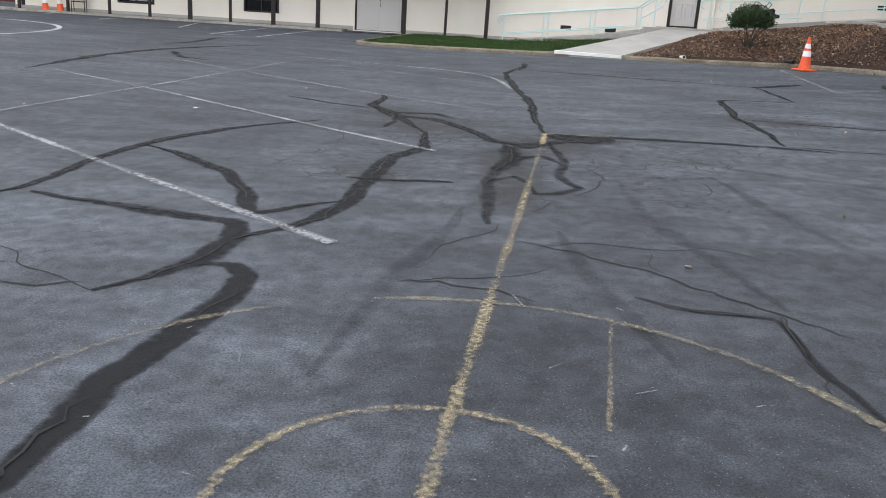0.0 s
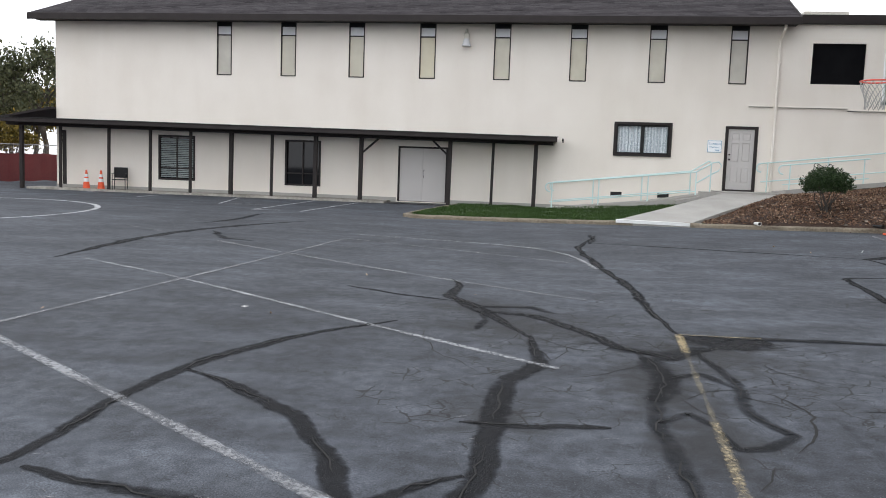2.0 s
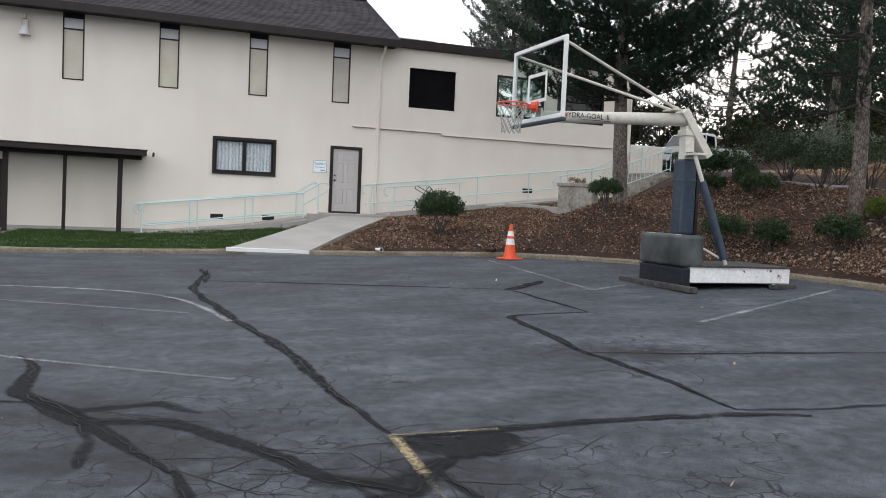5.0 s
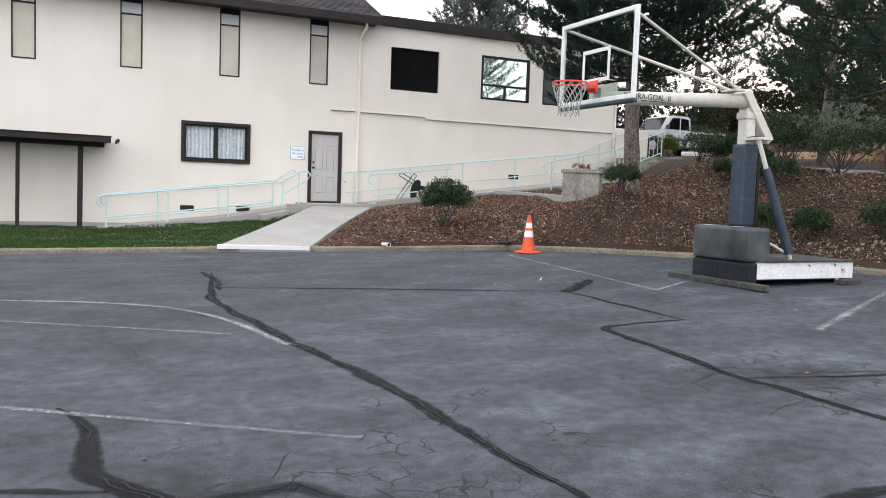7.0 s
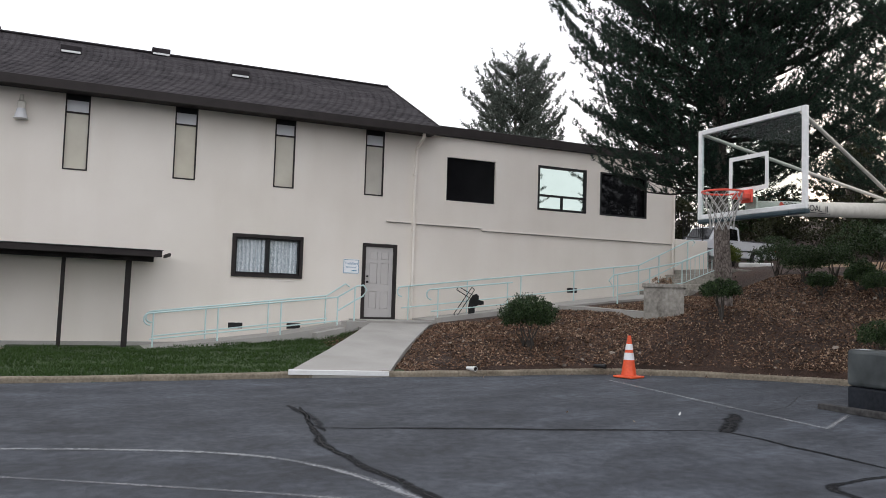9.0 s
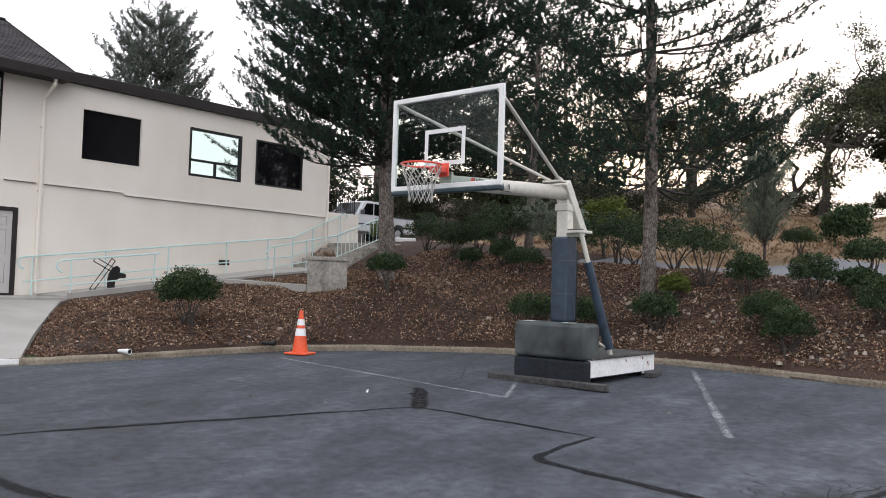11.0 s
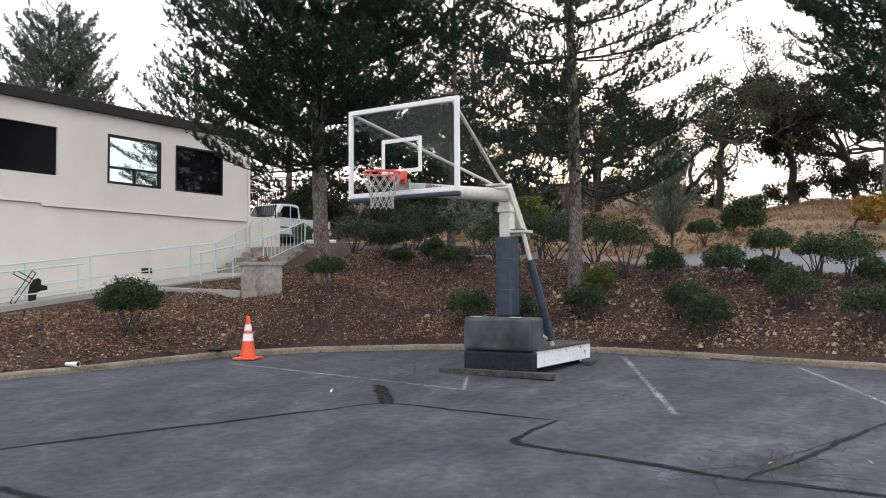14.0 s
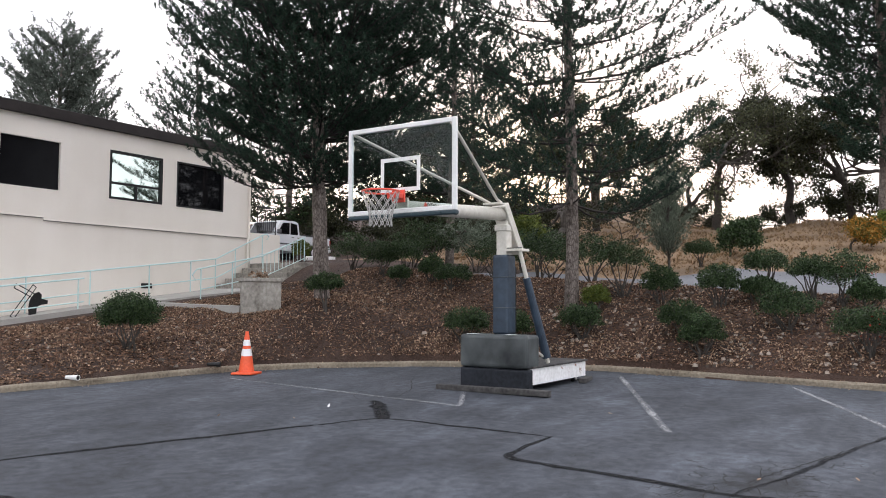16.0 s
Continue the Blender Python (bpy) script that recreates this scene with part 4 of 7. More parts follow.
def hairlines():
    """Fine open cracks that branch over the lot."""
    verts, faces = [], []
    rnd = random.Random(4)

    def grow(x, y, a, left, w, depth):
        pts = [(x, y)]
        while left > 0:
            step = rnd.uniform(0.05, 0.14)
            a += rnd.gauss(0, 0.27)
            x, y, left = x + step * math.cos(a), y + step * math.sin(a), left - step
            if kerb_distance(x, y)[0] > -0.1:
                break
            pts.append((x, y))
            if depth and rnd.random() < 0.10:
                grow(x, y, a + rnd.choice((-1, 1)) * rnd.uniform(0.6, 1.4), left * rnd.uniform(0.2, 0.6), w * 0.7, depth - 1)
        if len(pts) > 1:
            v, fc = strip(pts, w, 0.0025, 0.0, 0, True, 3)
            o = len(verts)
            verts.extend(v)
            faces.extend(tuple(i + o for i in q) for q in fc)

    for x, y, a, far in ((0.24, 4.05, 0, 0.9), (0.9, 4.87, -0.4, 1.6), (-1.15, 3.6, 3.0, 1.2), (-0.9, 2.3, 2.9, 1.3), (0.66, 5.3, -1.5, 1.0), (3.6, 10.6, 0.2, 1.3), (6.9, 10.1, 0.1, 2.0),
                        (-0.6, 7.5, 2.0, 1.6), (5.6, 16.4, 1.2, 2.0), (0.5, 19.0, 0.4, 2.2), (9.0, 13.1, 0.4, 1.2), (-3.2, 12.6, 2, 2.0), (-1.0, 13.2, 1.0, 1.4), (7.3, 12.6, 0.1, 1.2), (-4.2, 6.4, 2.6, 1.5)):
        grow(x, y, a, far, 0.009, 2)
    for run in SEAMS:                            # the crack itself, reopened along the sealer
        run = [Vector(p) for p in run]
        pts = []
        for a, b in zip(run, run[1:]):
            n = max(2, int((b - a).length / 0.09))
            pts += [a.lerp(b, k / n) + Vector((rnd.gauss(0, 0.014), rnd.gauss(0, 0.014))) for k in range(n)]
        k = 0
        while k < len(pts) - 3:
            stop = min(len(pts), k + rnd.randint(4, 14))
            v, fc = strip(pts[k:stop], rnd.uniform(0.007, 0.015), 0.0088, 0.0, 0, True, 3)
            o = len(verts)
            verts.extend(v)
            faces.extend(tuple(i + o for i in q) for q in fc)
            k = stop + rnd.randint(0, 7)
    for path in (((0.23, 4.06), (0.45, 4.08), (0.70, 4.03), (0.96, 3.89)), ((0.78, 4.93), (1.15, 4.78), (1.52, 4.54), (1.78, 4.26), (2.17, 3.91), (2.4, 3.7)), ((-1.27, 3.7), (-1.37, 3.66), (-1.47, 3.59), (-1.75, 3.62)),
                 ((2.14, 3.94), (2.12, 3.4), (2.10, 3.11)), ((3.83, 11.05), (5.0, 10.7), (6.37, 10.28)), ((8.40, 17.59), (7.6, 17.1), (6.98, 16.64), (5.95, 16.25)), ((1.35, 7.3), (1.5, 6.9), (1.42, 6.5), (1.22, 6.2))):
        run = [Vector(p) for p in path]
        pts = []
        for a, b in zip(run, run[1:]):
            n = max(2, int((b - a).length / 0.07))
            pts += [a.lerp(b, k / n) + Vector((rnd.gauss(0, 0.012), rnd.gauss(0, 0.012))) for k in range(n)]
        v, fc = strip(pts + [run[-1]], 0.017, 0.0030, 0.0, 0, True, 3)
        o = len(verts)
        verts.extend(v)
        faces.extend(tuple(i + o for i in q) for q in fc)
    for _ in range(46):                          # crazed areas round the worst patches
        cx, cy, r = rnd.choice(((1.5, 8.2, 0.9), (0.5, 8.6, 1.0), (-0.5, 9.0, 0.9), (3.9, 10.9, 0.8), (1.2, 7.0, 0.8)))
        grow(rnd.gauss(cx, r * 0.5), rnd.gauss(cy, r * 0.6), rnd.uniform(0, 6.3), rnd.uniform(0.3, 0.9), 0.010, 1)
    tagged(soup("hairline_cracks", verts, faces, CRACKDARK), "fine open cracks branching over the asphalt", "cracks", kind="stuff")


hairlines()


def scuffs():
    """Short pale scrapes and chalky specks worn into the asphalt."""
    rnd = random.Random(21)
    verts, faces, across = [], [], []
    for _ in range(420):
        x, y = rnd.uniform(-6, 9), 2.2 + 14 * rnd.random() ** 1.6
        if kerb_distance(x, y)[0] > -0.3:
            continue
        a, far = rnd.gauss(0.3, 0.9), rnd.uniform(0.015, 0.05) if rnd.random() < 0.75 else rnd.uniform(0.06, 0.16)
        v, fc = strip([(x, y), (x + far * math.cos(a), y + far * math.sin(a))], rnd.uniform(0.006, 0.016), 0.0045, 0, 0, False, 5)
        o = len(verts)
        verts.extend(v)
        across.extend([-1, 1] * (len(v) // 2))
        faces.extend(tuple(i + o for i in q) for q in fc)
    tagged(soup("chalk_scuffs", verts, faces, FAINTLINE, across=across), "short pale scrapes and specks on the asphalt", "scuffs", kind="stuff")


scuffs()


# ---- the hall ----
WY = 29.78                                   # the face of the long wall
hall = thing("building", pose(0, 0, 0), "long beige stucco hall with brown shingle roof and flat-roofed wing", "building")
SLITS = (-12.69, -10.3, -7.82, -5.31, -2.74, -0.18, 2.40, 4.97)
SLIT_W, SLIT_Z0, SLIT_Z1 = 0.56, 4.52, 6.42
LOWWIN = (1.40, 2.09, 3.29, 3.22)
DOOR = (4.99, 1.04, 6.02, 3.165)
BIGWIN = ((7.46, 4.52, 9.18, 5.91), (10.62, 4.52, 12.42, 5.92), (12.94, 4.52, 14.80, 5.92))
CANWIN = ((-14.92, 0.70, -13.5, 2.33), (-10.08, 0.67, -8.76, 2.29))
DOUBLE = (-5.95, 0.27, -4.2, 2.19)
holes = [(x, SLIT_Z0, x + SLIT_W, SLIT_Z1) for x in SLITS] + [LOWWIN, DOOR, *CANWIN, DOUBLE]
part("wall", holed_wall(bmesh.new(), -19.0, 6.66, -0.6, 6.66, WY, WY + 0.25, holes), STUCCO, hall)
part("wall", holed_wall(bmesh.new(), 6.66, 15.97, -0.6, 6.63, WY, WY + 0.25, list(BIGWIN)), STUCCO, hall)
part("wall", boxed(15.72, WY + 0.25, -0.6, 15.97, 38.0, 6.63), STUCCO, hall)
part("wall", boxed(-19.0, WY + 0.25, -0.6, -18.75, 38.0, 6.66), STUCCO, hall)
part("wall", boxed(-18.75, 37.75, -0.6, 15.72, 38.0, 6.63), STUCCO, hall)


def ledge(x0, x1, z):
    part("belt_course", boxed(x0, WY - 0.03, z - 0.03, x1, WY - 0.002, z + 0.02, 0.008), STUCCO, hall)
    # thin dark brown strip just below the course
    part("belt_underline", boxed(x0, WY - 0.05, z - 0.036, x1, WY - 0.002, z - 0.031), BROWN, hall)


ledge(5.66, 6.40, 3.84)
ledge(6.58, 8.7, 3.83)
ledge(8.7, 15.97, 3.76)


def shingle_roof():
    """Stepped courses of tabs on both slopes, one skin a course."""
    ex0, ex1, ey, ez = -19.6, 6.93, WY - 0.75, 6.53
    ry, rz, hip = 33.6, 8.74, 2.2
    verts, faces = [], []
    rnd = random.Random(8)
    rows = 34
    for k in range(rows):
        u0, u1 = k / rows, (k + 1) / rows + 0.006
        xl0, xl1 = ex0 + hip * u0, ex0 + hip * u1
        x = xl0
        while x < ex1:
            nx = min(x + rnd.uniform(0.22, 0.42), ex1)
            xa0, xb0 = max(x, xl0), nx
            lift = 0.007 + rnd.uniform(0, 0.006)
            o = len(verts)
            y0, y1, z0, z1 = ey + (ry - ey) * u0, ey + (ry - ey) * u1, ez + (rz - ez) * u0, ez + (rz - ez) * u1
            xa1, xb1 = max(x, xl1), max(nx, xl1)
            verts += [(xa0, y0, z0 + lift), (xb0, y0, z0 + lift), (xb1, y1, z1), (xa1, y1, z1), (xa0, y0, z0 - 0.01), (xb0, y0, z0 - 0.01)]
            faces += [(o, o + 1, o + 2, o + 3), (o + 4, o + 5, o + 1, o)]
            x = nx
    # plain deck below, back slope and hip
    o = len(verts)
    verts += [(ex0, ey, ez - 0.03), (ex1, ey, ez - 0.03), (ex1, ry, rz - 0.03), (ex0 + hip, ry, rz - 0.03), (ex1, 2 * ry - ey, ez), (ex0, 2 * ry - ey, ez), (ex1, ry, rz + 0.02), (ex0 + hip, ry, rz + 0.02), (ex0, ey, ez)]
    faces += [(o, o + 1, o + 2, o + 3), (o + 6, o + 4, o + 5, o + 7), (o + 7, o + 5, o + 8)]
    soup("roof", verts, faces, SHINGLE, hall, "dark brown asphalt shingle roof")
    part("fascia", boxed(ex0, ey - 0.03, ez - 0.22, ex1, ey + 0.015, ez + 0.012, 0.006), BROWN, hall)
    part("soffit", boxed(ex0, ey + 0.016, ez - 0.15, ex1, WY - 0.002, ez - 0.12), BROWN, hall)
    bm = bmesh.new()                           # raked board at the gable end
    a, b = Vector((ex1 - 0.03, ey, ez)), Vector((ex1 - 0.03, ry, rz))
    vs = [bm.verts.new(p) for p in (a + Vector((0, 0, -0.2)), b + Vector((0, 0, -0.2)), b + Vector((0, 0, 0.03)), a + Vector((0, 0, 0.03)))]
    r = bmesh.ops.extrude_face_region(bm, geom=[bm.faces.new(vs)])
    bmesh.ops.translate(bm, vec=(0.05, 0, 0), verts=[v for v in r["geom"] if isinstance(v, bmesh.types.BMVert)])
    part("barge_board", bm, BROWN, hall)
    bm = bmesh.new()
    vs = [bm.verts.new(p) for p in ((6.64, WY + 0.26, 6.3), (6.64, 2 * ry - WY, 6.3), (6.64, ry, rz - 0.1))]
    bm.faces.new(vs)
    part("gable", bm, STUCCO, hall)
    bm = bmesh.new()
    box(bm, ex0 + hip, ry - 0.12, rz - 0.03, ex1, ry + 0.12, rz + 0.035, 0.02)
    part("ridge_cap", bm, SHINGLE, hall)
    for vx, u in ((-15.2, 0.72), (-11.4, 0.72), (-7.2, 0.66), (-3.0, 0.64), (1.5, 0.62), (-17.0, 0.95), (-9.3, 0.95), (-5.1, 0.95), (-0.6, 0.95)):
        y, z = ey + (ry - ey) * u, ez + (rz - ez) * u
        bm = bmesh.new()
        box(bm, vx, y - 0.02, z + 0.02, vx + 0.52, y + 0.30, z + 0.16 + 0.08, 0.02)
        v = part("roof_vent", bm, SHINGLE, hall)
        part("vent_lip", boxed(vx + 0.02, y - 0.035, z + 0.03, vx + 0.5, y - 0.021, z + 0.085), WHITEPAINT, v)


shingle_roof()
# flat roof of the wing, with its deep brown edge
part("flat_roof", boxed(6.66, WY + 0.02, 6.63, 16.07, 38.1, 6.71), SHINGLE, hall)
part("fascia", boxed(6.94, WY - 0.13, 6.45, 16.09, WY - 0.003, 6.74, 0.01), BROWN, hall)
part("fascia", boxed(15.973, WY - 0.003, 6.45, 16.09, 38.1, 6.74, 0.01), BROWN, hall)


def slit_window(x):
    w = part("window", frame_bars(bmesh.new(), x, SLIT_Z0, x + SLIT_W, SLIT_Z1, WY - 0.012, WY + 0.10, 0.035), BROWN, hall)
    part("transom", boxed(x + 0.035, WY - 0.008, 5.92, x + SLIT_W - 0.035, WY + 0.09, 5.955), BROWN, w)
    part("pane", boxed(x + 0.035, WY + 0.04, SLIT_Z0 + 0.035, x + SLIT_W - 0.035, WY + 0.05, 5.92), PALEPANE, w)
    part("pane", boxed(x + 0.035, WY + 0.04, 5.955, x + SLIT_W - 0.035, WY + 0.05, 6.24), SKYPANE, w)
    part("head_panel", boxed(x + 0.035, WY + 0.03, 6.24, x + SLIT_W - 0.035, WY + 0.06, SLIT_Z1 - 0.035), BLACKMETAL, w)


for sx in SLITS:
    slit_window(sx)


def big_window(h, kind):
    x0, z0, x1, z1 = h
    trim = 0.05 if kind != "sash" else 0.07
    w = part("window", frame_bars(bmesh.new(), x0, z0, x1, z1, WY - 0.006, WY + 0.12, trim), BLACKMETAL if kind != "open" else STUCCO, hall)
    if kind == "sash":
        part("rail", boxed(x0 + trim, WY, z0 + 0.44, x1 - trim, WY + 0.10, z0 + 0.50), BLACKMETAL, w)
        part("mullion", boxed((x0 + x1) / 2 - 0.02, WY + 0.004, z0 + trim, (x0 + x1) / 2 + 0.03, WY + 0.096, z0 + 0.44), BLACKMETAL, w)
        part("pane", boxed(x0 + trim, WY + 0.05, z0 + 0.50, x1 - trim, WY + 0.058, z1 - trim), MIRRORGLASS, w)
        part("pane", boxed(x0 + trim, WY + 0.05, z0 + trim, (x0 + x1) / 2 - 0.02, WY + 0.058, z0 + 0.44), MIRRORGLASS, w)
        part("pane", boxed((x0 + x1) / 2 + 0.03, WY + 0.05, z0 + trim, x1 - trim, WY + 0.058, z0 + 0.44), MIRRORGLASS, w)
    else:
        part("pane", boxed(x0 + trim, WY + 0.07, z0 + trim, x1 - trim, WY + 0.078, z1 - trim), SCREEN if kind == "open" else DARKGLASS, w)


big_window(BIGWIN[0], "open")
big_window(BIGWIN[1], "sash")
big_window(BIGWIN[2], "dark")


def lace_material():
    m, n, l, b = nodes_of("lace_and_sky_reflection")
    tc = n.new("ShaderNodeTexCoord")
    wave, vor = n.new("ShaderNodeTexWave"), n.new("ShaderNodeTexVoronoi")
    wave.inputs["Scale"].default_value, wave.inputs["Distortion"].default_value = 3.0, 2.0
    vor.inputs["Scale"].default_value = 34
    for k in (wave, vor):
        l.new(tc.outputs["Object"], k.inputs["Vector"])
    mx = n.new("ShaderNodeMixRGB")
    mx.inputs[0].default_value = 0.75
    l.new(wave.outputs["Fac"], mx.inputs[1])
    l.new(vor.outputs["Distance"], mx.inputs[2])
    r = n.new("ShaderNodeValToRGB")
    # lace tones, lightened and blued to stand for sky reflected in the glass
    r.color_ramp.elements[0].color, r.color_ramp.elements[1].color = (0.24, 0.30, 0.34, 1), (0.74, 0.78, 0.80, 1)
    r.color_ramp.elements[0].position, r.color_ramp.elements[1].position = 0.25, 0.7
    l.new(mx.outputs[0], r.inputs[0])
    l.new(r.outputs[0], b.inputs["Base Color"])
    b.inputs["Roughness"].default_value = 0.35
    return m


LACE = lace_material()


def low_window():
    x0, z0, x1, z1 = LOWWIN
    w = part("window", frame_bars(bmesh.new(), x0, z0, x1, z1, WY - 0.05, WY + 0.1, 0.085), BROWN, hall)
    xm = (x0 + x1) / 2
    part("mullion", boxed(xm - 0.025, WY - 0.01, z0 + 0.1, xm + 0.025, WY + 0.09, z1 - 0.1), BLACKMETAL, w)
    part("sash", frame_bars(bmesh.new(), x0 + 0.1, z0 + 0.1, xm - 0.025, z1 - 0.1, WY, WY + 0.05, 0.03), BLACKMETAL, w)
    part("sash", frame_bars(bmesh.new(), xm + 0.025, z0 + 0.1, x1 - 0.1, z1 - 0.1, WY + 0.02, WY + 0.07, 0.03), BLACKMETAL, w)
    for a, b, drop in ((x0 + 0.13, xm - 0.055, 0), (xm + 0.055, x1 - 0.13, 0)):
        n, verts, faces = 30, [], []
        for k in range(n + 1):
            u = a + (b - a) * k / n
            y = WY + 0.12 + 0.012 * math.sin(u * 34 + 2 * math.sin(u * 9)) + 0.006 * math.sin(u * 83)
            verts += [(u, y, z0 + 0.13), (u, y, z1 - 0.13)]
            if k:
                faces.append((2 * k - 2, 2 * k, 2 * k + 1, 2 * k - 1))
        soup("curtain", verts, faces, LACE, w, "pale lace curtain, its colour lightened for sky reflected in the window")
    # black sheet added in place of the unlit room behind
    part("room_dark", boxed(x0 + 0.02, WY + 0.2, z0 + 0.02, x1 - 0.02, WY + 0.22, z1 - 0.02), BLACKMETAL, w)


low_window()


def panel_door():
    x0, z0, x1, z1 = DOOR
    bm = bmesh.new()
    box(bm, x0, WY - 0.03, z0, x0 + 0.1, WY + 0.12, z1)
    box(bm, x1 - 0.1, WY - 0.03, z0, x1, WY + 0.12, z1)
    box(bm, x0 + 0.1, WY - 0.03, z1 - 0.09, x1 - 0.1, WY + 0.12, z1)
    w = part("door_frame", bm, BROWN, hall)
    a, b, c, d = x0 + 0.1, x1 - 0.1, z0 + 0.06, z1 - 0.09
    wide = b - a
    cols = ((a + 0.13, a + wide / 2 - 0.055), (a + wide / 2 + 0.055, b - 0.13))
    rows = ((c + 0.24, c + 0.72), (c + 0.92, c + 1.52), (c + 1.62, c + 1.83))
    cuts = [(p, r, q, s) for p, q in cols for r, s in rows]
    door = part("door", holed_wall(bmesh.new(), a + 0.004, b - 0.004, c, d - 0.004, WY + 0.02, WY + 0.06, cuts), DOORPAINT, hall, "six-panel door painted grey")
    for p, r, q, s in cuts:
        part("door_panel", box(bmesh.new(), p + 0.002, WY + 0.03, r + 0.002, q - 0.002, WY + 0.05, s - 0.002, 0.012), DOORPAINT, door)
    for z, rad in ((c + 0.98, 0.034), (c + 1.14, 0.028)):
        bm = bmesh.new()
        tube(bm, (a + 0.07, WY + 0.02, z), (a + 0.07, WY - 0.03, z), rad, rad * 0.85, 12)
        part("door_knob", bm, BLACKMETAL, door)
    part("threshold", boxed(a, WY - 0.06, z0 - 0.03, b, WY + 0.1, z0 + 0.055, 0.01), BROWN, w)


panel_door()


def double_door():
    x0, z0, x1, z1 = DOUBLE
    bm = bmesh.new()
    box(bm, x0, WY - 0.02, z0, x0 + 0.06, WY + 0.1, z1)
    box(bm, x1 - 0.06, WY - 0.02, z0, x1, WY + 0.1, z1)
    box(bm, x0 + 0.06, WY - 0.02, z1 - 0.06, x1 - 0.06, WY + 0.1, z1)
    part("door_frame", bm, BROWN, hall)
    xm = (x0 + x1) / 2
    for a, b, hx in ((x0 + 0.063, xm - 0.003, xm - 0.07), (xm + 0.003, x1 - 0.063, xm + 0.05)):
        d = part("door", box(bmesh.new(), a, WY + 0.02, z0 + 0.02, b, WY + 0.065, z1 - 0.063, 0.004), DOORPAINT, hall, "flush metal door leaf painted beige grey")
        if hx < xm:
            continue
        bm = bmesh.new()
        pipe(bm, [(hx, WY + 0.02, z0 + 0.85), (hx, WY - 0.04, z0 + 0.87), (hx, WY - 0.04, z0 + 1.1), (hx, WY + 0.02, z0 + 1.12)], 0.011)
        part("pull_handle", bm, BLACKMETAL, d)


double_door()


BLINDGREY = surface("grey_green_blind", (0.16, 0.19, 0.19), (0.27, 0.30, 0.30), 0.5, 20, 3, 0)


def canopy_window(h, blinds):
    x0, z0, x1, z1 = h
    w = part("window", frame_bars(bmesh.new(), x0, z0, x1, z1, WY - 0.03, WY + 0.1, 0.06), BROWN, hall)
    xm = (x0 + x1) / 2
    part("pane", boxed(x0 + 0.06, WY + 0.05, z0 + 0.06, x1 - 0.06, WY + 0.058, z1 - 0.06), DARKGLASS, w)
    bm = bmesh.new()
    box(bm, xm - 0.02, WY, z0 + 0.06, xm + 0.02, WY + 0.049, z1 - 0.06)
    part("mullion", bm, BROWN, w)
    part("rail", boxed(x0 + 0.06, WY + 0.002, z0 + 0.42, xm - 0.02, WY + 0.047, z0 + 0.46), BROWN, w)
    part("rail", boxed(xm + 0.02, WY + 0.002, z0 + 0.42, x1 - 0.06, WY + 0.047, z0 + 0.46), BROWN, w)
    part("apron_panel", boxed(x0 + 0.02, WY - 0.016, float(lot_z(x0, WY)) + 0.1, x1 - 0.02, WY - 0.003, z0 - 0.004), STUCCO, w, "cream painted panel below the window")
    if blinds:
        for k in range(22):
            z = z0 + 0.1 + k * 0.065
            part("blind_slat", boxed(x0 + 0.07, WY + 0.034, z, x1 - 0.07, WY + 0.046, z + 0.045), BLINDGREY, w)


canopy_window(CANWIN[0], True)
canopy_window(CANWIN[1], False)

for vx, vz in ((1.39, 0.73), (2.93, 0.74), (11.76, 1.99)):
    v = part("foundation_vent", frame_bars(bmesh.new(), vx, vz, vx + 0.37, vz + 0.15, WY - 0.012, WY - 0.003, 0.015), BROWN, hall)
    part("vent_mesh", boxed(vx + 0.015, WY - 0.008, vz + 0.015, vx + 0.355, WY - 0.004, vz + 0.135), BLACKMETAL, v)

bm = bmesh.new()
pipe(bm, [(6.49, WY - 0.62, 6.33), (6.49, WY - 0.6, 6.2), (6.49, WY - 0.08, 5.95), (6.49, WY - 0.07, 5.85), (6.49, WY - 0.07, 1.1)], 0.045, 10)
d = part("downspout", bm, STUCCO, hall)
for z in (5.2, 3.6, 2.0):
    part("downspout_strap", boxed(6.43, WY - 0.125, z, 6.55, WY - 0.004, z + 0.035), STUCCO, d)
bm = bmesh.new()
pipe(bm, [(15.89, WY - 0.06, 6.4), (15.89, WY - 0.06, 3.76), (15.83, WY - 0.06, 3.6), (15.83, WY - 0.06, 1.75)], 0.045, 10)
part("downspout", bm, STUCCO, hall)
part("sill_plate", boxed(-19.0, WY - 0.03, 0.20, -6.0, WY - 0.002, 0.40), CONCRETE, hall)
part("sill_plate", boxed(-4.15, WY - 0.03, 0.15, 0.9, WY - 0.002, 0.37), CONCRETE, hall)


def wall_lamp(x, z):
    t = thing("flood_lamp", pose(x, WY, z), "pale metal flood lamp with a glass bell on the wall", "lamp")
    bm = bmesh.new()
    box(bm, -0.09, -0.13, 0.0, 0.09, -0.003, 0.2, 0.02)
    tube(bm, (0, -0.14, 0.2), (0, -0.14, 0.34), 0.06, 0.04, 12)
    part("housing", bm, CREAMPAINT, t)
    bm = bmesh.new()
    tube(bm, (0, -0.15, -0.24), (0, -0.15, 0.0), 0.16, 0.09, 16)
    part("lens", bm, SKYPANE, t, "ribbed glass bell")


wall_lamp(-3.68, 5.86)


def letters(body, size, material, parent, m):
    cu = bpy.data.curves.new("letters", "FONT")
    cu.body, cu.size, cu.extrude, cu.align_x = body, size, 0.001, "CENTER"
    ob = bpy.data.objects.new("letters", cu)
    me = bpy.data.meshes.new_from_object(ob)
    bpy.data.objects.remove(ob)
    me.materials.append(material)
    o = new("lettering", me)
    o.parent, o.matrix_local = parent, m
    return o


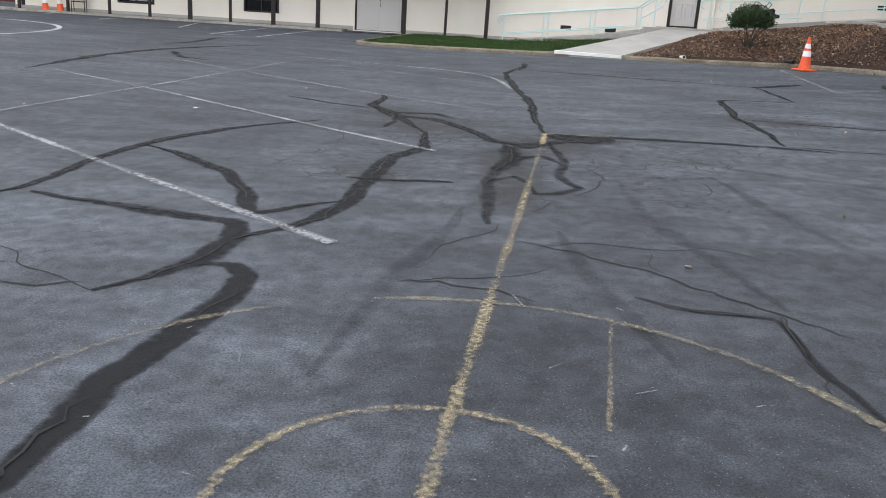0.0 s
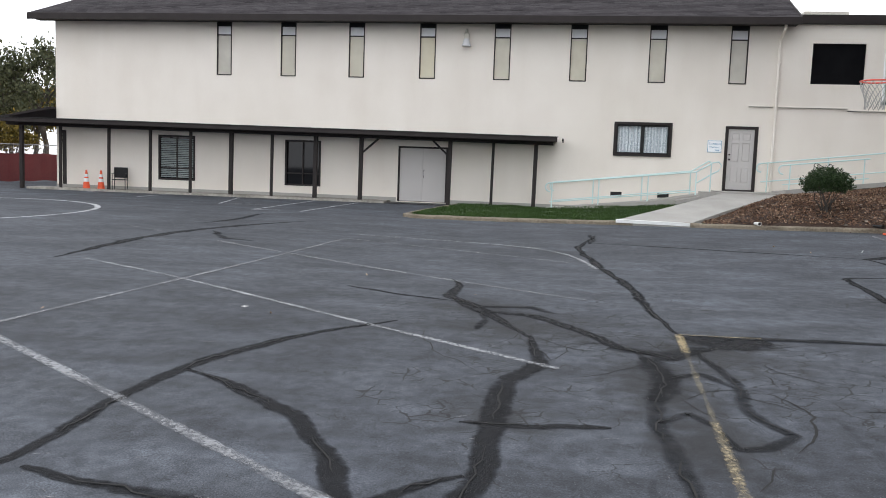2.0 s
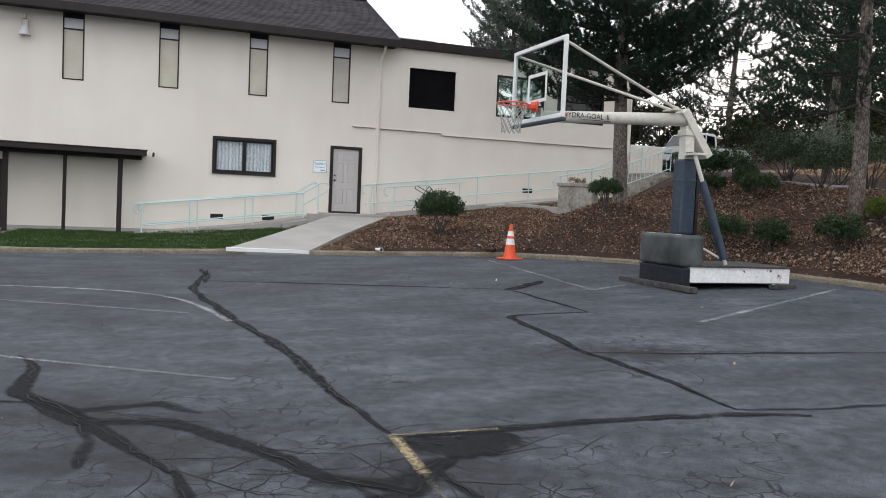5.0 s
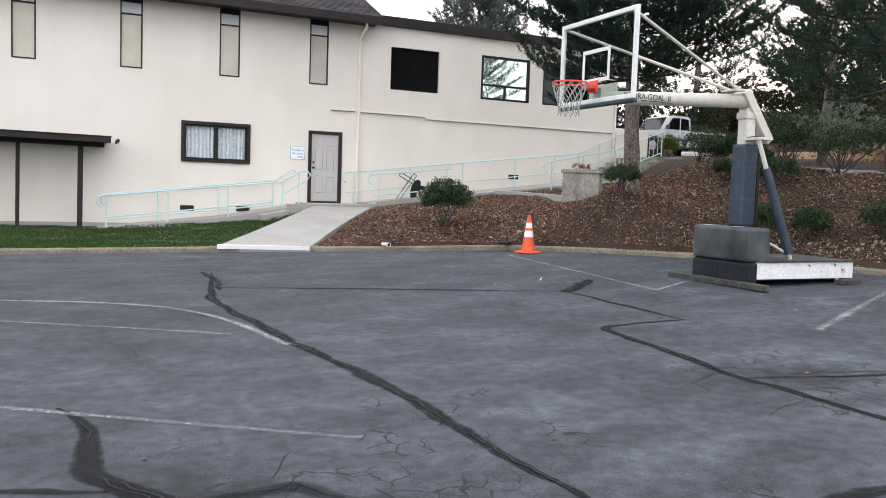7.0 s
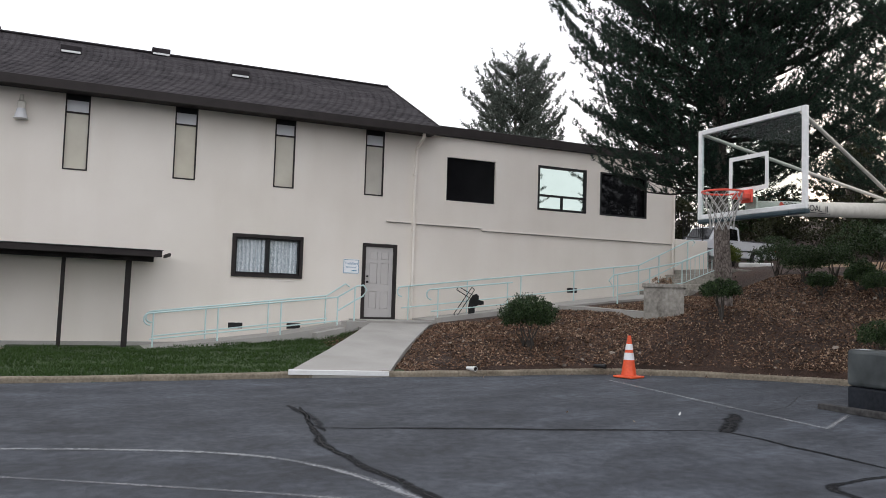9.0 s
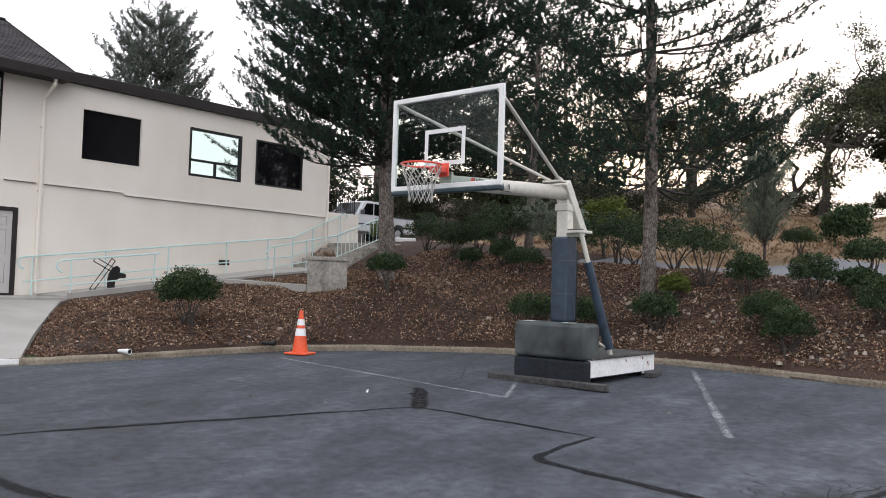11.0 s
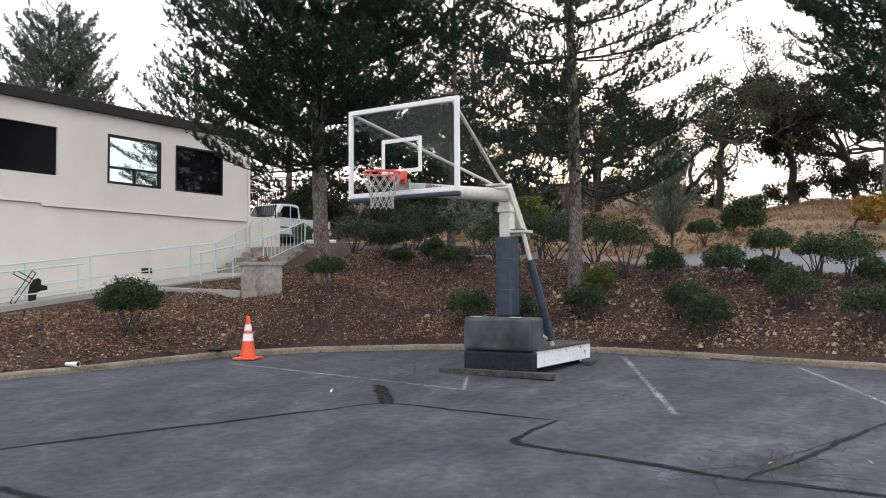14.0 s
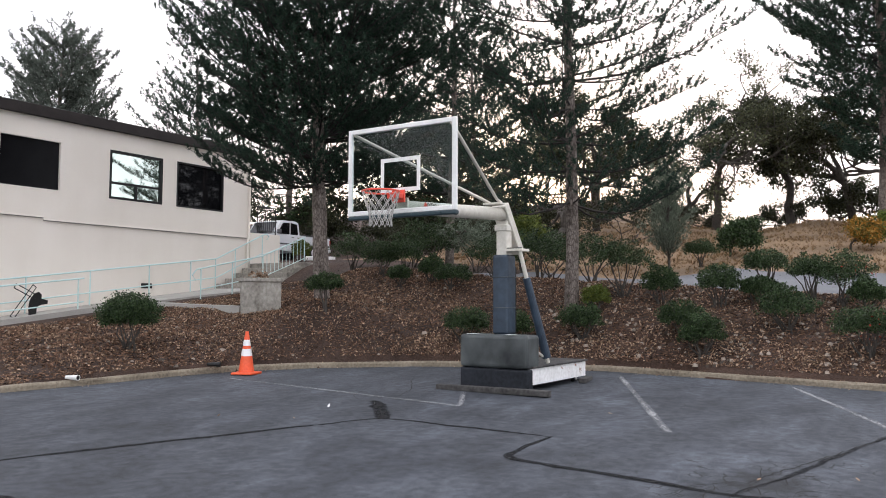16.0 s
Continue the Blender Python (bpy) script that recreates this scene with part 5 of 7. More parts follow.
SIGNBLUE = surface("sign_blue_ink", (0.05, 0.22, 0.38), (0.06, 0.26, 0.42), 0.5, 30, 5, 0)
SIGNWHITE = surface("sign_white", (0.88, 0.90, 0.91), (0.93, 0.94, 0.95), 0.3, 20, 3, 0)
sign = thing("door_sign", pose(4.67, WY, 2.29), "white wall sign with blue writing beside the door", "sign")
part("sign_board", box(bmesh.new(), -0.23, -0.02, 0, 0.23, -0.002, 0.40, 0.004), SIGNWHITE, sign)
part("sign_border", frame_bars(bmesh.new(), -0.22, 0.01, 0.22, 0.39, -0.023, -0.0205, 0.012), SIGNBLUE, sign)
letters("Toddlers", 0.105, SIGNBLUE, sign, pose(0, -0.0225, 0.25, 90))
letters("Welcome!", 0.075, SIGNBLUE, sign, pose(0, -0.0225, 0.155, 90))
part("text_bar", boxed(0.02, -0.0225, 0.07, 0.16, -0.0205, 0.095), SIGNBLUE, sign)

rtu = thing("rooftop_unit", pose(9.2, 35.2, 6.71), "grey metal air-conditioning unit on the flat roof", "air conditioner")
part("case", box(bmesh.new(), -0.8, -0.6, 0.05, 0.8, 0.6, 1.1, 0.02), CREAMPAINT, rtu)
for k in range(9):
    part("louvre", boxed(-0.7 + k * 0.16, -0.62, 0.2, -0.62 + k * 0.16, -0.603, 0.95), BLACKMETAL, rtu)
part("curb", boxed(-0.7, -0.5, 0, 0.7, 0.5, 0.05), BROWN, rtu)


# ---- canopy along the wall ----
def canopy():
    t = thing("canopy", pose(0, 0, 0), "dark brown timber canopy on posts along the hall", "canopy")
    y0, z0, x0, x1 = WY - 1.4, 2.36, -20.6, -0.48
    for name, vs in (("deck", ((x0, y0, 0.20), (x1, y0, 0.20), (x1, WY - 0.003, 0.215), (-19.0, WY - 0.003, 0.215))),
                     ("hip_deck", ((x0, y0, 0.204), (-19.01, WY - 0.3, 0.72), (-19.01, 33.0, 0.72), (x0, 33.0, 0.204)))):
        bm = bmesh.new()
        lo, hi = [bm.verts.new((x, y, z0 + z - 0.08)) for x, y, z in vs], [bm.verts.new((x, y, z0 + z)) for x, y, z in vs]
        bm.faces.new(hi)
        bm.faces.new(lo[::-1])
        for k in range(4):
            bm.faces.new((lo[k], lo[(k + 1) % 4], hi[(k + 1) % 4], hi[k]))
        part(name, bm, BROWN, t)
    part("fascia", box(bmesh.new(), x0, y0 - 0.045, z0 + 0.075, x1 + 0.03, y0 - 0.002, z0 + 0.225, 0.008), BROWN, t)
    part("drip_edge", boxed(x0, y0 - 0.075, z0 + 0.226, x1 + 0.05, y0 + 0.05, z0 + 0.245), BLACKMETAL, t)
    part("beam", box(bmesh.new(), x0 + 0.1, y0 + 0.62, z0 - 0.02, x1 - 0.1, y0 + 0.74, z0 + 0.11, 0.008), BROWN, t)
    posts = (-19.9, -18.35, -16.45, -14.85, -13.32, -11.8, -10.3, -8.72, -7.1, -4.02, -2.56, -1.14)
    wide = (-19.9, -11.8, -8.72, -7.1, -4.02, -1.14)
    for x in posts:
        w = 0.065 if x in wide else 0.045
        z = float(lot_z(x, WY - 0.7)) + (0.12 if x > -4.3 else 0.0)
        part("post", box(bmesh.new(), x - w, y0 + 0.68 - w, z - 0.35, x + w, y0 + 0.68 + w, z0 - 0.02, 0.008), BROWN, t)
    for x, s in ((-7.1, 1), (-4.02, -1)):
        bm = bmesh.new()
        m = pose(x + s * 0.30, y0 + 0.68, z0 - 0.28, 0, s * 48, 0)
        box(bm, -0.03, -0.03, -0.38, 0.03, 0.03, 0.38)
        bmesh.ops.transform(bm, matrix=m, verts=bm.verts)
        part("knee_brace", bm, BROWN, t)
    for k in range(14):
        x = x0 + 0.8 + k * 1.5
        part("rafter", boxed(x, y0 + 0.02, z0 + 0.112, x + 0.05, WY - 0.06, z0 + 0.19), BROWN, t)
    t.matrix_world = pose(x1, 0, z0, 0, 0.5, 0) @ pose(-x1, 0, -z0)      # it climbs a little to the west


canopy()
part("wall_trim", boxed(-18.75, WY - 0.02, 0.4, -18.6, WY - 0.002, 2.4), BROWN, hall)


# ---- walks, ramps, steps ----
def slab(name, ring_xy, top, thick, material, label, category):
    """A cast slab whose top follows a height function."""
    bm = bmesh.new()
    hi = [bm.verts.new((x, y, top(x, y))) for x, y in ring_xy]
    lo = [bm.verts.new((x, y, top(x, y) - thick)) for x, y in ring_xy]
    n = len(hi)
    half = n // 2
    for k in range(half - 1):
        a, b, c, d = k, k + 1, n - 2 - k, n - 1 - k
        bm.faces.new((hi[a], hi[b], hi[c], hi[d]))
        bm.faces.new((lo[d], lo[c], lo[b], lo[a]))
    for k in range(n):
        bm.faces.new((lo[k], lo[(k + 1) % n], hi[(k + 1) % n], hi[k]))
    bmesh.ops.recalc_face_normals(bm, faces=bm.faces)
    return tagged(part(name, bm, material), label, category, kind="structure")


def walk_top(x, y):
    u = (y - 21.8) / 6.9
    u = max(0, min(1, u))
    return (0.32 + 0.02 * (x - 1.6)) * (1 - u) + 1.044 * u


WALK_L, WALK_R = [(1.2, 22.1), (2.45, 24.1), (3.6, 26.1), (4.7, 28.1)], [(6.4, 28.1), (5.2, 26.0), (4.0, 23.85), (2.86, 21.66)]
slab("pavement", WALK_L + WALK_R, walk_top, 0.35, CONCRETE, "pale concrete walk from the kerb up to the door", "walkway")
nose = slab("trim", [(1.16, 22.075), (2.85, 21.645), (2.88, 21.73), (1.19, 22.16)], lambda x, y: walk_top(x, y) + 0.008, 0.075, WHITEPAINT, "white painted edge where the walk meets the asphalt", "kerb")
slab("pavement", [(4.66, 28.1), (4.66, 29.76), (6.55, 29.76), (6.55, 28.1)], lambda x, y: 1.045, 0.5, CONCRETE, "concrete landing before the door", "landing")
slab("pavement", [(-0.75, 28.5), (0.9, 28.5), (2.5, 28.5), (4.65, 28.5), (4.65, 29.76), (2.5, 29.76), (0.9, 29.76), (-0.75, 29.76)],
     lambda x, y: float(path_z(x)) + 0.03, 0.5, CONCRETE, "concrete ramp along the wall", "ramp")
slab("pavement", [(6.56, 28.2), (8.2, 28.2), (10.2, 28.1), (12.2, 27.9), (14.49, 27.4), (14.49, 29.76), (12.2, 29.76), (10.2, 29.76), (8.2, 29.76), (6.56, 29.76)],
     lambda x, y: float(path_z(x)) + 0.05, 0.5, CONCRETE, "concrete ramp rising beside the wing", "ramp")
slab("trim", [(6.56, 28.0), (8.5, 28.0), (9.6, 27.87), (9.6, 28.04), (8.5, 28.17), (6.56, 28.17)], lambda x, y: float(path_z(x)) + 0.12, 0.5, CONCRETE, "pale low edge of the ramp", "kerb")
slab("trim", [(9.98, 23.72), (10.15, 25.9), (10.25, 27.9), (11.25, 27.9), (10.62, 25.9), (10.34, 23.95)], lambda x, y: 1.52 + 0.018 * (y - 24), 0.4, CONCRETE, "pale low concrete edging beside the planter", "edging")
for a, b in ((-19.6, -13.0), (-12.99, -6.2)):
    slab("pavement", [(a, 28.86), (b, 28.86), (b, 29.74), (a, 29.74)], lambda x, y: float(lot_z(x, y)) + 0.075, 0.3, WEATHERED, "worn concrete apron under the canopy", "apron")
for k, (a, b, c, d) in enumerate(((4.05, 28.02, 4.66, 28.47), (4.35, 27.72, 4.70, 28.015))):
    slab("steps_side", [(a, b), (c, b), (c, d), (a, d)], lambda x, y, k=k: 1.02 - 0.13 * k, 0.4, CONCRETE, "low concrete step between the walk and the ramp", "step")
slab("steps_side", [(3.3, 28.05), (4.04, 28.05), (4.04, 28.48), (3.3, 28.48)], lambda x, y: float(path_z(x)) + 0.02, 0.4, CONCRETE, "concrete shoulder of the ramp", "kerb")


def handrail(label, tops, posts, loops):
    """A tubular rail: top tube through the points, posts to the ground, optional lower tube."""
    t = thing("handrail", pose(0, 0, 0), label, "handrail", "handrails along the ramps")
    part("top_rail", pipe(bmesh.new(), tops, 0.021), MINT, t)
    for p, foot in posts:
        part("post", tube(bmesh.new(), p, (p[0], p[1], foot), 0.019, n=8), MINT, t)
    for lp in loops:
        part("lower_rail", pipe(bmesh.new(), lp, 0.017), MINT, t)
    return t


def ramp_rail(y, x0, x1, top0, top1, xs, label, low=0.62, loop=True):
    at = lambda x: top0 + (top1 - top0) * (x - x0) / (x1 - x0)
    d = Vector((1, 0, (top1 - top0) / (x1 - x0))).normalized()
    a, b = Vector((x0, y, top0)), Vector((x1, y, top1))
    tops = [a, b]
    if loop:
        tops = [a + Vector((0.0, 0, -0.28))] + arc(a + Vector((0, 0, -0.14)), 0.14, 270, 90, 8, (1, 0, 0), (0, 0, 1)) + [b]
    lows = [[(x0, y, top0 - low), (x1, y, top1 - low)]]
    posts = [((x, y, at(x)), float(path_z(x)) - 0.02) for x in xs]
    return handrail(label, tops, posts, lows)


ramp_rail(28.62, -0.62, 4.0, 1.11, 1.63, (-0.55, 0.95, 2.5, 3.98), "mint green tube handrail on the outer side of the ramp")
ramp_rail(29.66, -0.5, 4.0, 1.13, 1.66, (0.8, 2.4, 3.95), "mint green tube handrail along the wall side of the ramp", 0.62)
handrail("mint green tube handrail bending round by the door", [(3.98, 28.62, 1.63), (4.45, 28.5, 1.93), (4.62, 28.48, 1.96), (4.72, 28.48, 1.84), (4.62, 28.48, 1.68), (4.45, 28.5, 1.58), (4.0, 28.62, 1.28)],
         [((4.4, 28.5, 1.9), 0.95)], [])
handrail("mint green tube handrail rising to the door", [(3.98, 29.66, 1.66), (4.5, 29.66, 2.0), (4.62, 29.66, 1.92)], [], [])
ramp_rail(29.6, 6.15, 14.4, 1.98, 2.97, (6.35, 8.2, 10.0, 11.9, 13.4, 14.38), "mint green tube handrail along the wing", 0.60)
ramp_rail(28.42, 6.55, 9.05, 1.92, 2.20, (6.75, 8.9), "short mint green tube handrail on the outer side of the ramp", 0.60)


# ---- planter, steps and upper corner ----
def planter():
    t = thing("planter", pose(10.33, 23.4, 1.53, 0, 0, -41) @ Matrix.Diagonal((0.72, 0.72, 1, 1)), "square weathered concrete planter with dry soil", "planter")
    part("wall", holed_wall(bmesh.new(), -0.62, 0.62, -0.3, 0.55, -0.62, -0.5, []), WEATHERED, t)
    part("wall", boxed(-0.62, 0.5, -0.3, 0.62, 0.62, 0.55), WEATHERED, t)
    part("wall", boxed(-0.62, -0.499, -0.3, -0.5, 0.499, 0.55), WEATHERED, t)
    part("wall", boxed(0.5, -0.499, -0.3, 0.62, 0.499, 0.55), WEATHERED, t)
    bm = bmesh.new()
    box(bm, -0.68, -0.68, 0.551, 0.68, -0.45, 0.64, 0.015)
    box(bm, -0.68, 0.45, 0.551, 0.68, 0.68, 0.64, 0.015)
    box(bm, -0.68, -0.449, 0.551, -0.45, 0.449, 0.64, 0.015)
    box(bm, 0.45, -0.449, 0.551, 0.68, 0.449, 0.64, 0.015)
    part("coping", bm, WEATHERED, t)
    part("soil", boxed(-0.5, -0.5, 0.3, 0.5, 0.5, 0.60), BARK_MULCH, t)


planter()
stairs = thing("steps", pose(0, 0, 0), "broad concrete steps up to the upper lot", "stairs", kind="structure")
for k in range(5):
    x = 14.5 + 0.36 * k
    part("step", box(bmesh.new(), x, 27.3, 1.5, x + 0.359, 29.7, 2.0 + 0.176 * (k + 1), 0.012), WEATHERED, stairs)
retain = boxed(15.985, 29.76, 1.2, 17.4, 30.06, 3.93, 0.01)
tagged(part("wall_retaining", retain, STUCCO), "beige rendered retaining wall at the corner of the wing", "wall", kind="structure")
tagged(part("wall_retaining", boxed(16.305, 27.4, 1.5, 17.4, 29.75, 2.88, 0.01), WEATHERED), "concrete landing at the head of the steps", "landing", kind="structure")


def picket_rail(name, p, q, high, material, label, pickets, r=0.018):
    t = thing(name, pose(0, 0, 0), label, "railing")
    p, q, up = Vector(p), Vector(q), Vector((0, 0, high))
    part("top_rail", tube(bmesh.new(), p + up, q + up, r, n=8), material, t)
    part("bottom_rail", tube(bmesh.new(), p + up * 0.12, q + up * 0.12, r * 0.8, n=8), material, t)
    for k in range(pickets + 1):
        a = p.lerp(q, k / pickets)
        ends = k in (0, pickets)
        part("picket", tube(bmesh.new(), a if ends else a + up * 0.12, a + up, r if ends else r * 0.5, n=6), material, t)
    return t


picket_rail("stair_railing", (14.15, 27.25, 2.26), (15.95, 27.25, 2.90), 0.75, MINT, "mint green railing with pickets beside the steps", 11)
handrail("long mint green tube rail leading down from the steps", [(11.72, 27.35, 2.20), (11.6, 27.35, 2.34), (11.75, 27.35, 2.50), (14.12, 27.25, 2.98), (16.0, 27.25, 3.68)],
         [((11.9, 27.35, 2.52), 1.6), ((13.0, 27.3, 2.75), 1.7)], [[(11.9, 27.35, 1.95), (14.15, 27.25, 2.36)]])
handrail("mint green tube rail along the steps by the wall", [(14.4, 29.6, 2.97), (16.4, 29.6, 3.86), (16.6, 29.6, 3.92), (16.7, 29.6, 3.84), (16.6, 29.6, 3.72)],
         [((15.2, 29.6, 3.3), 2.3), ((16.4, 29.6, 3.84), 2.8)], [[(14.4, 29.6, 2.36), (16.4, 29.6, 3.24)]])
picket_rail("iron_railing", (16.45, 29.9, 3.93), (17.3, 29.9, 3.93), 0.95, BLACKMETAL, "black iron railing on the retaining wall", 9, 0.022)


# ---- ball hoop ----
def basketball_hoop():
    gz = float(lot_z(8.0, 15.4))
    t = thing("basketball_hoop", pose(7.45, 15.42, gz, 0, 0, 0), "portable basketball hoop with a glass backboard, padded post and white base", "basketball hoop")
    h = lambda z: z - gz                         # from world height to height over the lot
    # base: steel box, deck, pads, wheels
    base = part("base", holed_wall(bmesh.new(), 0.05, 2.02, h(0.42), h(0.66), -0.57, -0.53, []), CHIPPED, t, "white painted steel base, chipped and rusty")
    part("side", boxed(0.05, 0.53, h(0.42), 2.02, 0.57, h(0.66)), CHIPPED, base)
    part("end", boxed(1.98, -0.529, h(0.42), 2.02, 0.529, h(0.66)), CHIPPED, base)
    part("deck", box(bmesh.new(), 0.05, -0.60, h(0.662), 2.05, 0.60, h(0.69), 0.004), TIMBER, base, "worn dark plywood deck")
    part("floor", boxed(0.05, -0.52, h(0.40), 1.97, 0.52, h(0.425)), BLACKMETAL, base)
    part("front_pad", box(bmesh.new(), -0.10, -0.59, 0.0, 0.06, 0.59, h(0.655), 0.035, 3), BLACKPAD, t, "black vinyl lower pad")
    part("front_pad", box(bmesh.new(), -0.13, -0.58, h(0.66), 0.30, 0.58, h(1.155), 0.055, 3), GREYPAD, t, "scuffed grey-black vinyl upper pad")
    for y in (-0.36, 0.30):
        part("pad_mark", boxed(-0.11, y, h(1.157), 0.0, y + 0.16, h(1.160)), WHITEPAINT, t)
    for x, y in ((1.75, -0.48), (1.75, 0.48)):
        w = part("caster", tube(bmesh.new(), (x, y - 0.03, 0.06), (x, y + 0.03, 0.06), 0.06, n=14), BLACKMETAL, t)
        part("fork", boxed(x - 0.03, y - 0.045, 0.06, x + 0.03, y - 0.032, h(0.41)), CHIPPED, w)
    # post with its blue pad
    part("post", box(bmesh.new(), 0.205, -0.06, h(0.69), 0.385, 0.12, h(2.90), 0.012), CREAMPAINT, t)
    pad = part("post_pad", box(bmesh.new(), 0.155, -0.105, h(1.15), 0.435, 0.165, h(2.37), 0.04, 3), BLUEPAD, t, "faded blue vinyl post pad with seams")
    for z in (1.55, 2.02):
        part("strap", boxed(0.150, -0.110, h(z), 0.440, 0.170, h(z) + 0.012, 0.004), GREYPAD, pad)
    # boom, arm and lever
    boom = part("boom", tube(bmesh.new(), (-2.40, 0.03, h(2.855)), (0.32, 0.03, h(3.01)), 0.085, 0.105, 20), CREAMPAINT, t, "cream painted steel boom with lettering", True)
    for s, y in ((-1, -0.072), (1, 0.132)):
        for word, off in (("HYDRA-GOAL", -0.07), ("II", 0.36)):
            letters(word, 0.11, BLACKMETAL, boom, pose(-1.62 - s * off, y, h(2.875), 90, 0, 0 if s < 0 else 180))
        part("emblem", tube(bmesh.new(), (-2.02 if s < 0 else -0.9, y, h(2.91)), (-2.02 if s < 0 else -0.9, y - s * 0.004 * -1, h(2.91)), 0.035, n=16), RIMRED, boom)
        part("text_bar", boxed(-1.75, y - 0.001, h(2.85), -1.2, y + 0.001, h(2.859)), BLACKMETAL, boom)
    bm = bmesh.new()
    m = pose(0.40, 0.03, h(2.80), 0, 54, 0)
    box(bm, -0.42, -0.13, -0.07, 0.46, 0.13, 0.07, 0.01)
    bmesh.ops.transform(bm, matrix=m, verts=bm.verts)
    part("elbow_arm", bm, CREAMPAINT, t)
    part("post_cap", box(bmesh.new(), 0.185, -0.08, h(2.74), 0.405, 0.14, h(2.84), 0.01), CREAMPAINT, t)
    part("pivot", tube(bmesh.new(), (0.24, -0.30, h(2.45)), (0.24, 0.12, h(2.45)), 0.03, n=12), BLACKMETAL, t)
    part("lever", box(bmesh.new(), 0.18, -0.34, h(2.42), 0.44, -0.065, h(2.46), 0.005), CREAMPAINT, t)
    # padded rear brace
    a, b = Vector((0.24, -0.27, h(2.43))), Vector((0.80, -0.47, h(0.70)))
    br = part("brace", tube(bmesh.new(), a, b, 0.033, n=12), CREAMPAINT, t)
    part("brace_pad", tube(bmesh.new(), a.lerp(b, 0.24), a.lerp(b, 0.95), 0.058, 0.072, 14), BLUEPAD, br, "faded blue vinyl sleeve")
    part("ram", tube(bmesh.new(), (0.36, -0.35, h(0.98)), (0.80, -0.45, h(0.76)), 0.02, n=10), CREAMPAINT, t)
    part("rod", tube(bmesh.new(), (0.50, 0.2, h(1.0)), (0.50, 0.2, h(2.5)), 0.012, n=8), WHITEPAINT, t)
    part("rear_post", box(bmesh.new(), 0.47, -0.06, h(0.69), 0.53, 0.12, h(2.2), 0.006), BLACKMETAL, t)
    # stays from the elbow to the top corners of the board
    for y0, y1 in ((-0.07, -0.74), (0.13, 0.80)):
        part("stay", pipe(bmesh.new(), [(0.02, y0, h(3.16)), (-0.12, y0 * 1.1, h(3.19)), (-2.44, y1, h(3.86))], 0.022, 10), CREAMPAINT, t)
    part("stay_bracket", box(bmesh.new(), -0.1, -0.12, h(3.12), 0.08, 0.18, h(3.15), 0.004), CREAMPAINT, t)
    # board
    X, y0, y1, z0, z1 = -2.46, -0.82, 0.88, h(2.77), h(3.92)
    bm = bmesh.new()
    w = 0.060
    box(bm, X, y0, z0, X + 0.05, y0 + w, z1, 0.006)
    box(bm, X, y1 - w, z0, X + 0.05, y1, z1, 0.006)
    box(bm, X, y0 + w, z0, X + 0.05, y1 - w, z0 + w, 0.006)
    box(bm, X, y0 + w, z1 - w, X + 0.05, y1 - w, z1, 0.006)
    board = part("backboard", bm, WHITEPAINT, t, "clear glass backboard in a white metal frame")
    pane = part("pane", boxed(X + 0.018, y0 + w, z0 + w, X + 0.030, y1 - w, z1 - w), BOARDGLASS, board, "clear glass")
    pane.visible_shadow = False
    bm = bmesh.new()
    ym, c, s, iw = 0.03, z0 + 0.28, z0 + 0.72, 0.05
    box(bm, X + 0.012, ym - 0.31, c, X + 0.017, ym - 0.31 + iw, s)
    box(bm, X + 0.012, ym + 0.31 - iw, c, X + 0.017, ym + 0.31, s)
    box(bm, X + 0.012, ym - 0.31 + iw, c, X + 0.017, ym + 0.31 - iw, c + iw)
    box(bm, X + 0.012, ym - 0.31 + iw, s - iw, X + 0.017, ym + 0.31 - iw, s)
    part("target_square", bm, WHITEPAINT, board)
    part("edge_pad", box(bmesh.new(), X - 0.015, y0 + 0.22, z0 - 0.055, X + 0.065, y1 - 0.015, z0 - 0.002, 0.015, 2), EDGEPAD, board, "dark teal edge padding")
    part("edge_pad", box(bmesh.new(), X - 0.015, y0 - 0.01, z0 - 0.055, X + 0.065, y0 + 0.218, z0 - 0.002, 0.015, 2), EDGEPAD, board, "dark teal edge padding")
    part("bolt_plate", boxed(X + 0.051, 0.03 - 0.09, z0 + 0.06, X + 0.08, 0.03 + 0.09, z0 + 0.20), CREAMPAINT, board)
    # rim and net
    rz, rc, rr = z0 + 0.235, X - 0.385, 0.228
    rim = part("rim", pipe(bmesh.new(), arc((rc, 0.03, rz), rr, 0, 360, 32, (1, 0, 0), (0, 1, 0)), 0.012, 8), RIMRED, t, "orange-red painted steel rim")
    part("rim_plate", box(bmesh.new(), X - 0.03, 0.03 - 0.10, rz - 0.10, X - 0.003, 0.03 + 0.10, rz + 0.06, 0.006), RIMRED, rim)
    bm = bmesh.new()
    box(bm, X - 0.16, 0.03 - 0.085, rz - 0.06, X - 0.031, 0.03 + 0.085, rz + 0.01, 0.01)
    part("rim_housing", bm, RIMRED, rim)
    bm = bmesh.new()
    n, drop = 12, 0.42
    ringr = [rr, rr * 0.93, rr * 0.78, rr * 0.66, rr * 0.60, rr * 0.62]
    for k in range(n):
        for s in (-1, 1):
            pts = []
            for j, r in enumerate(ringr):
                a = 2 * math.pi * (k + s * 0.5 * j) / n
                pts.append((rc + r * math.cos(a), 0.03 + r * math.sin(a), rz - 0.012 - drop * j / 5))
            pipe(bm, pts, 0.0055, 4)
    part("net", bm, CORD, rim, "white cord net")


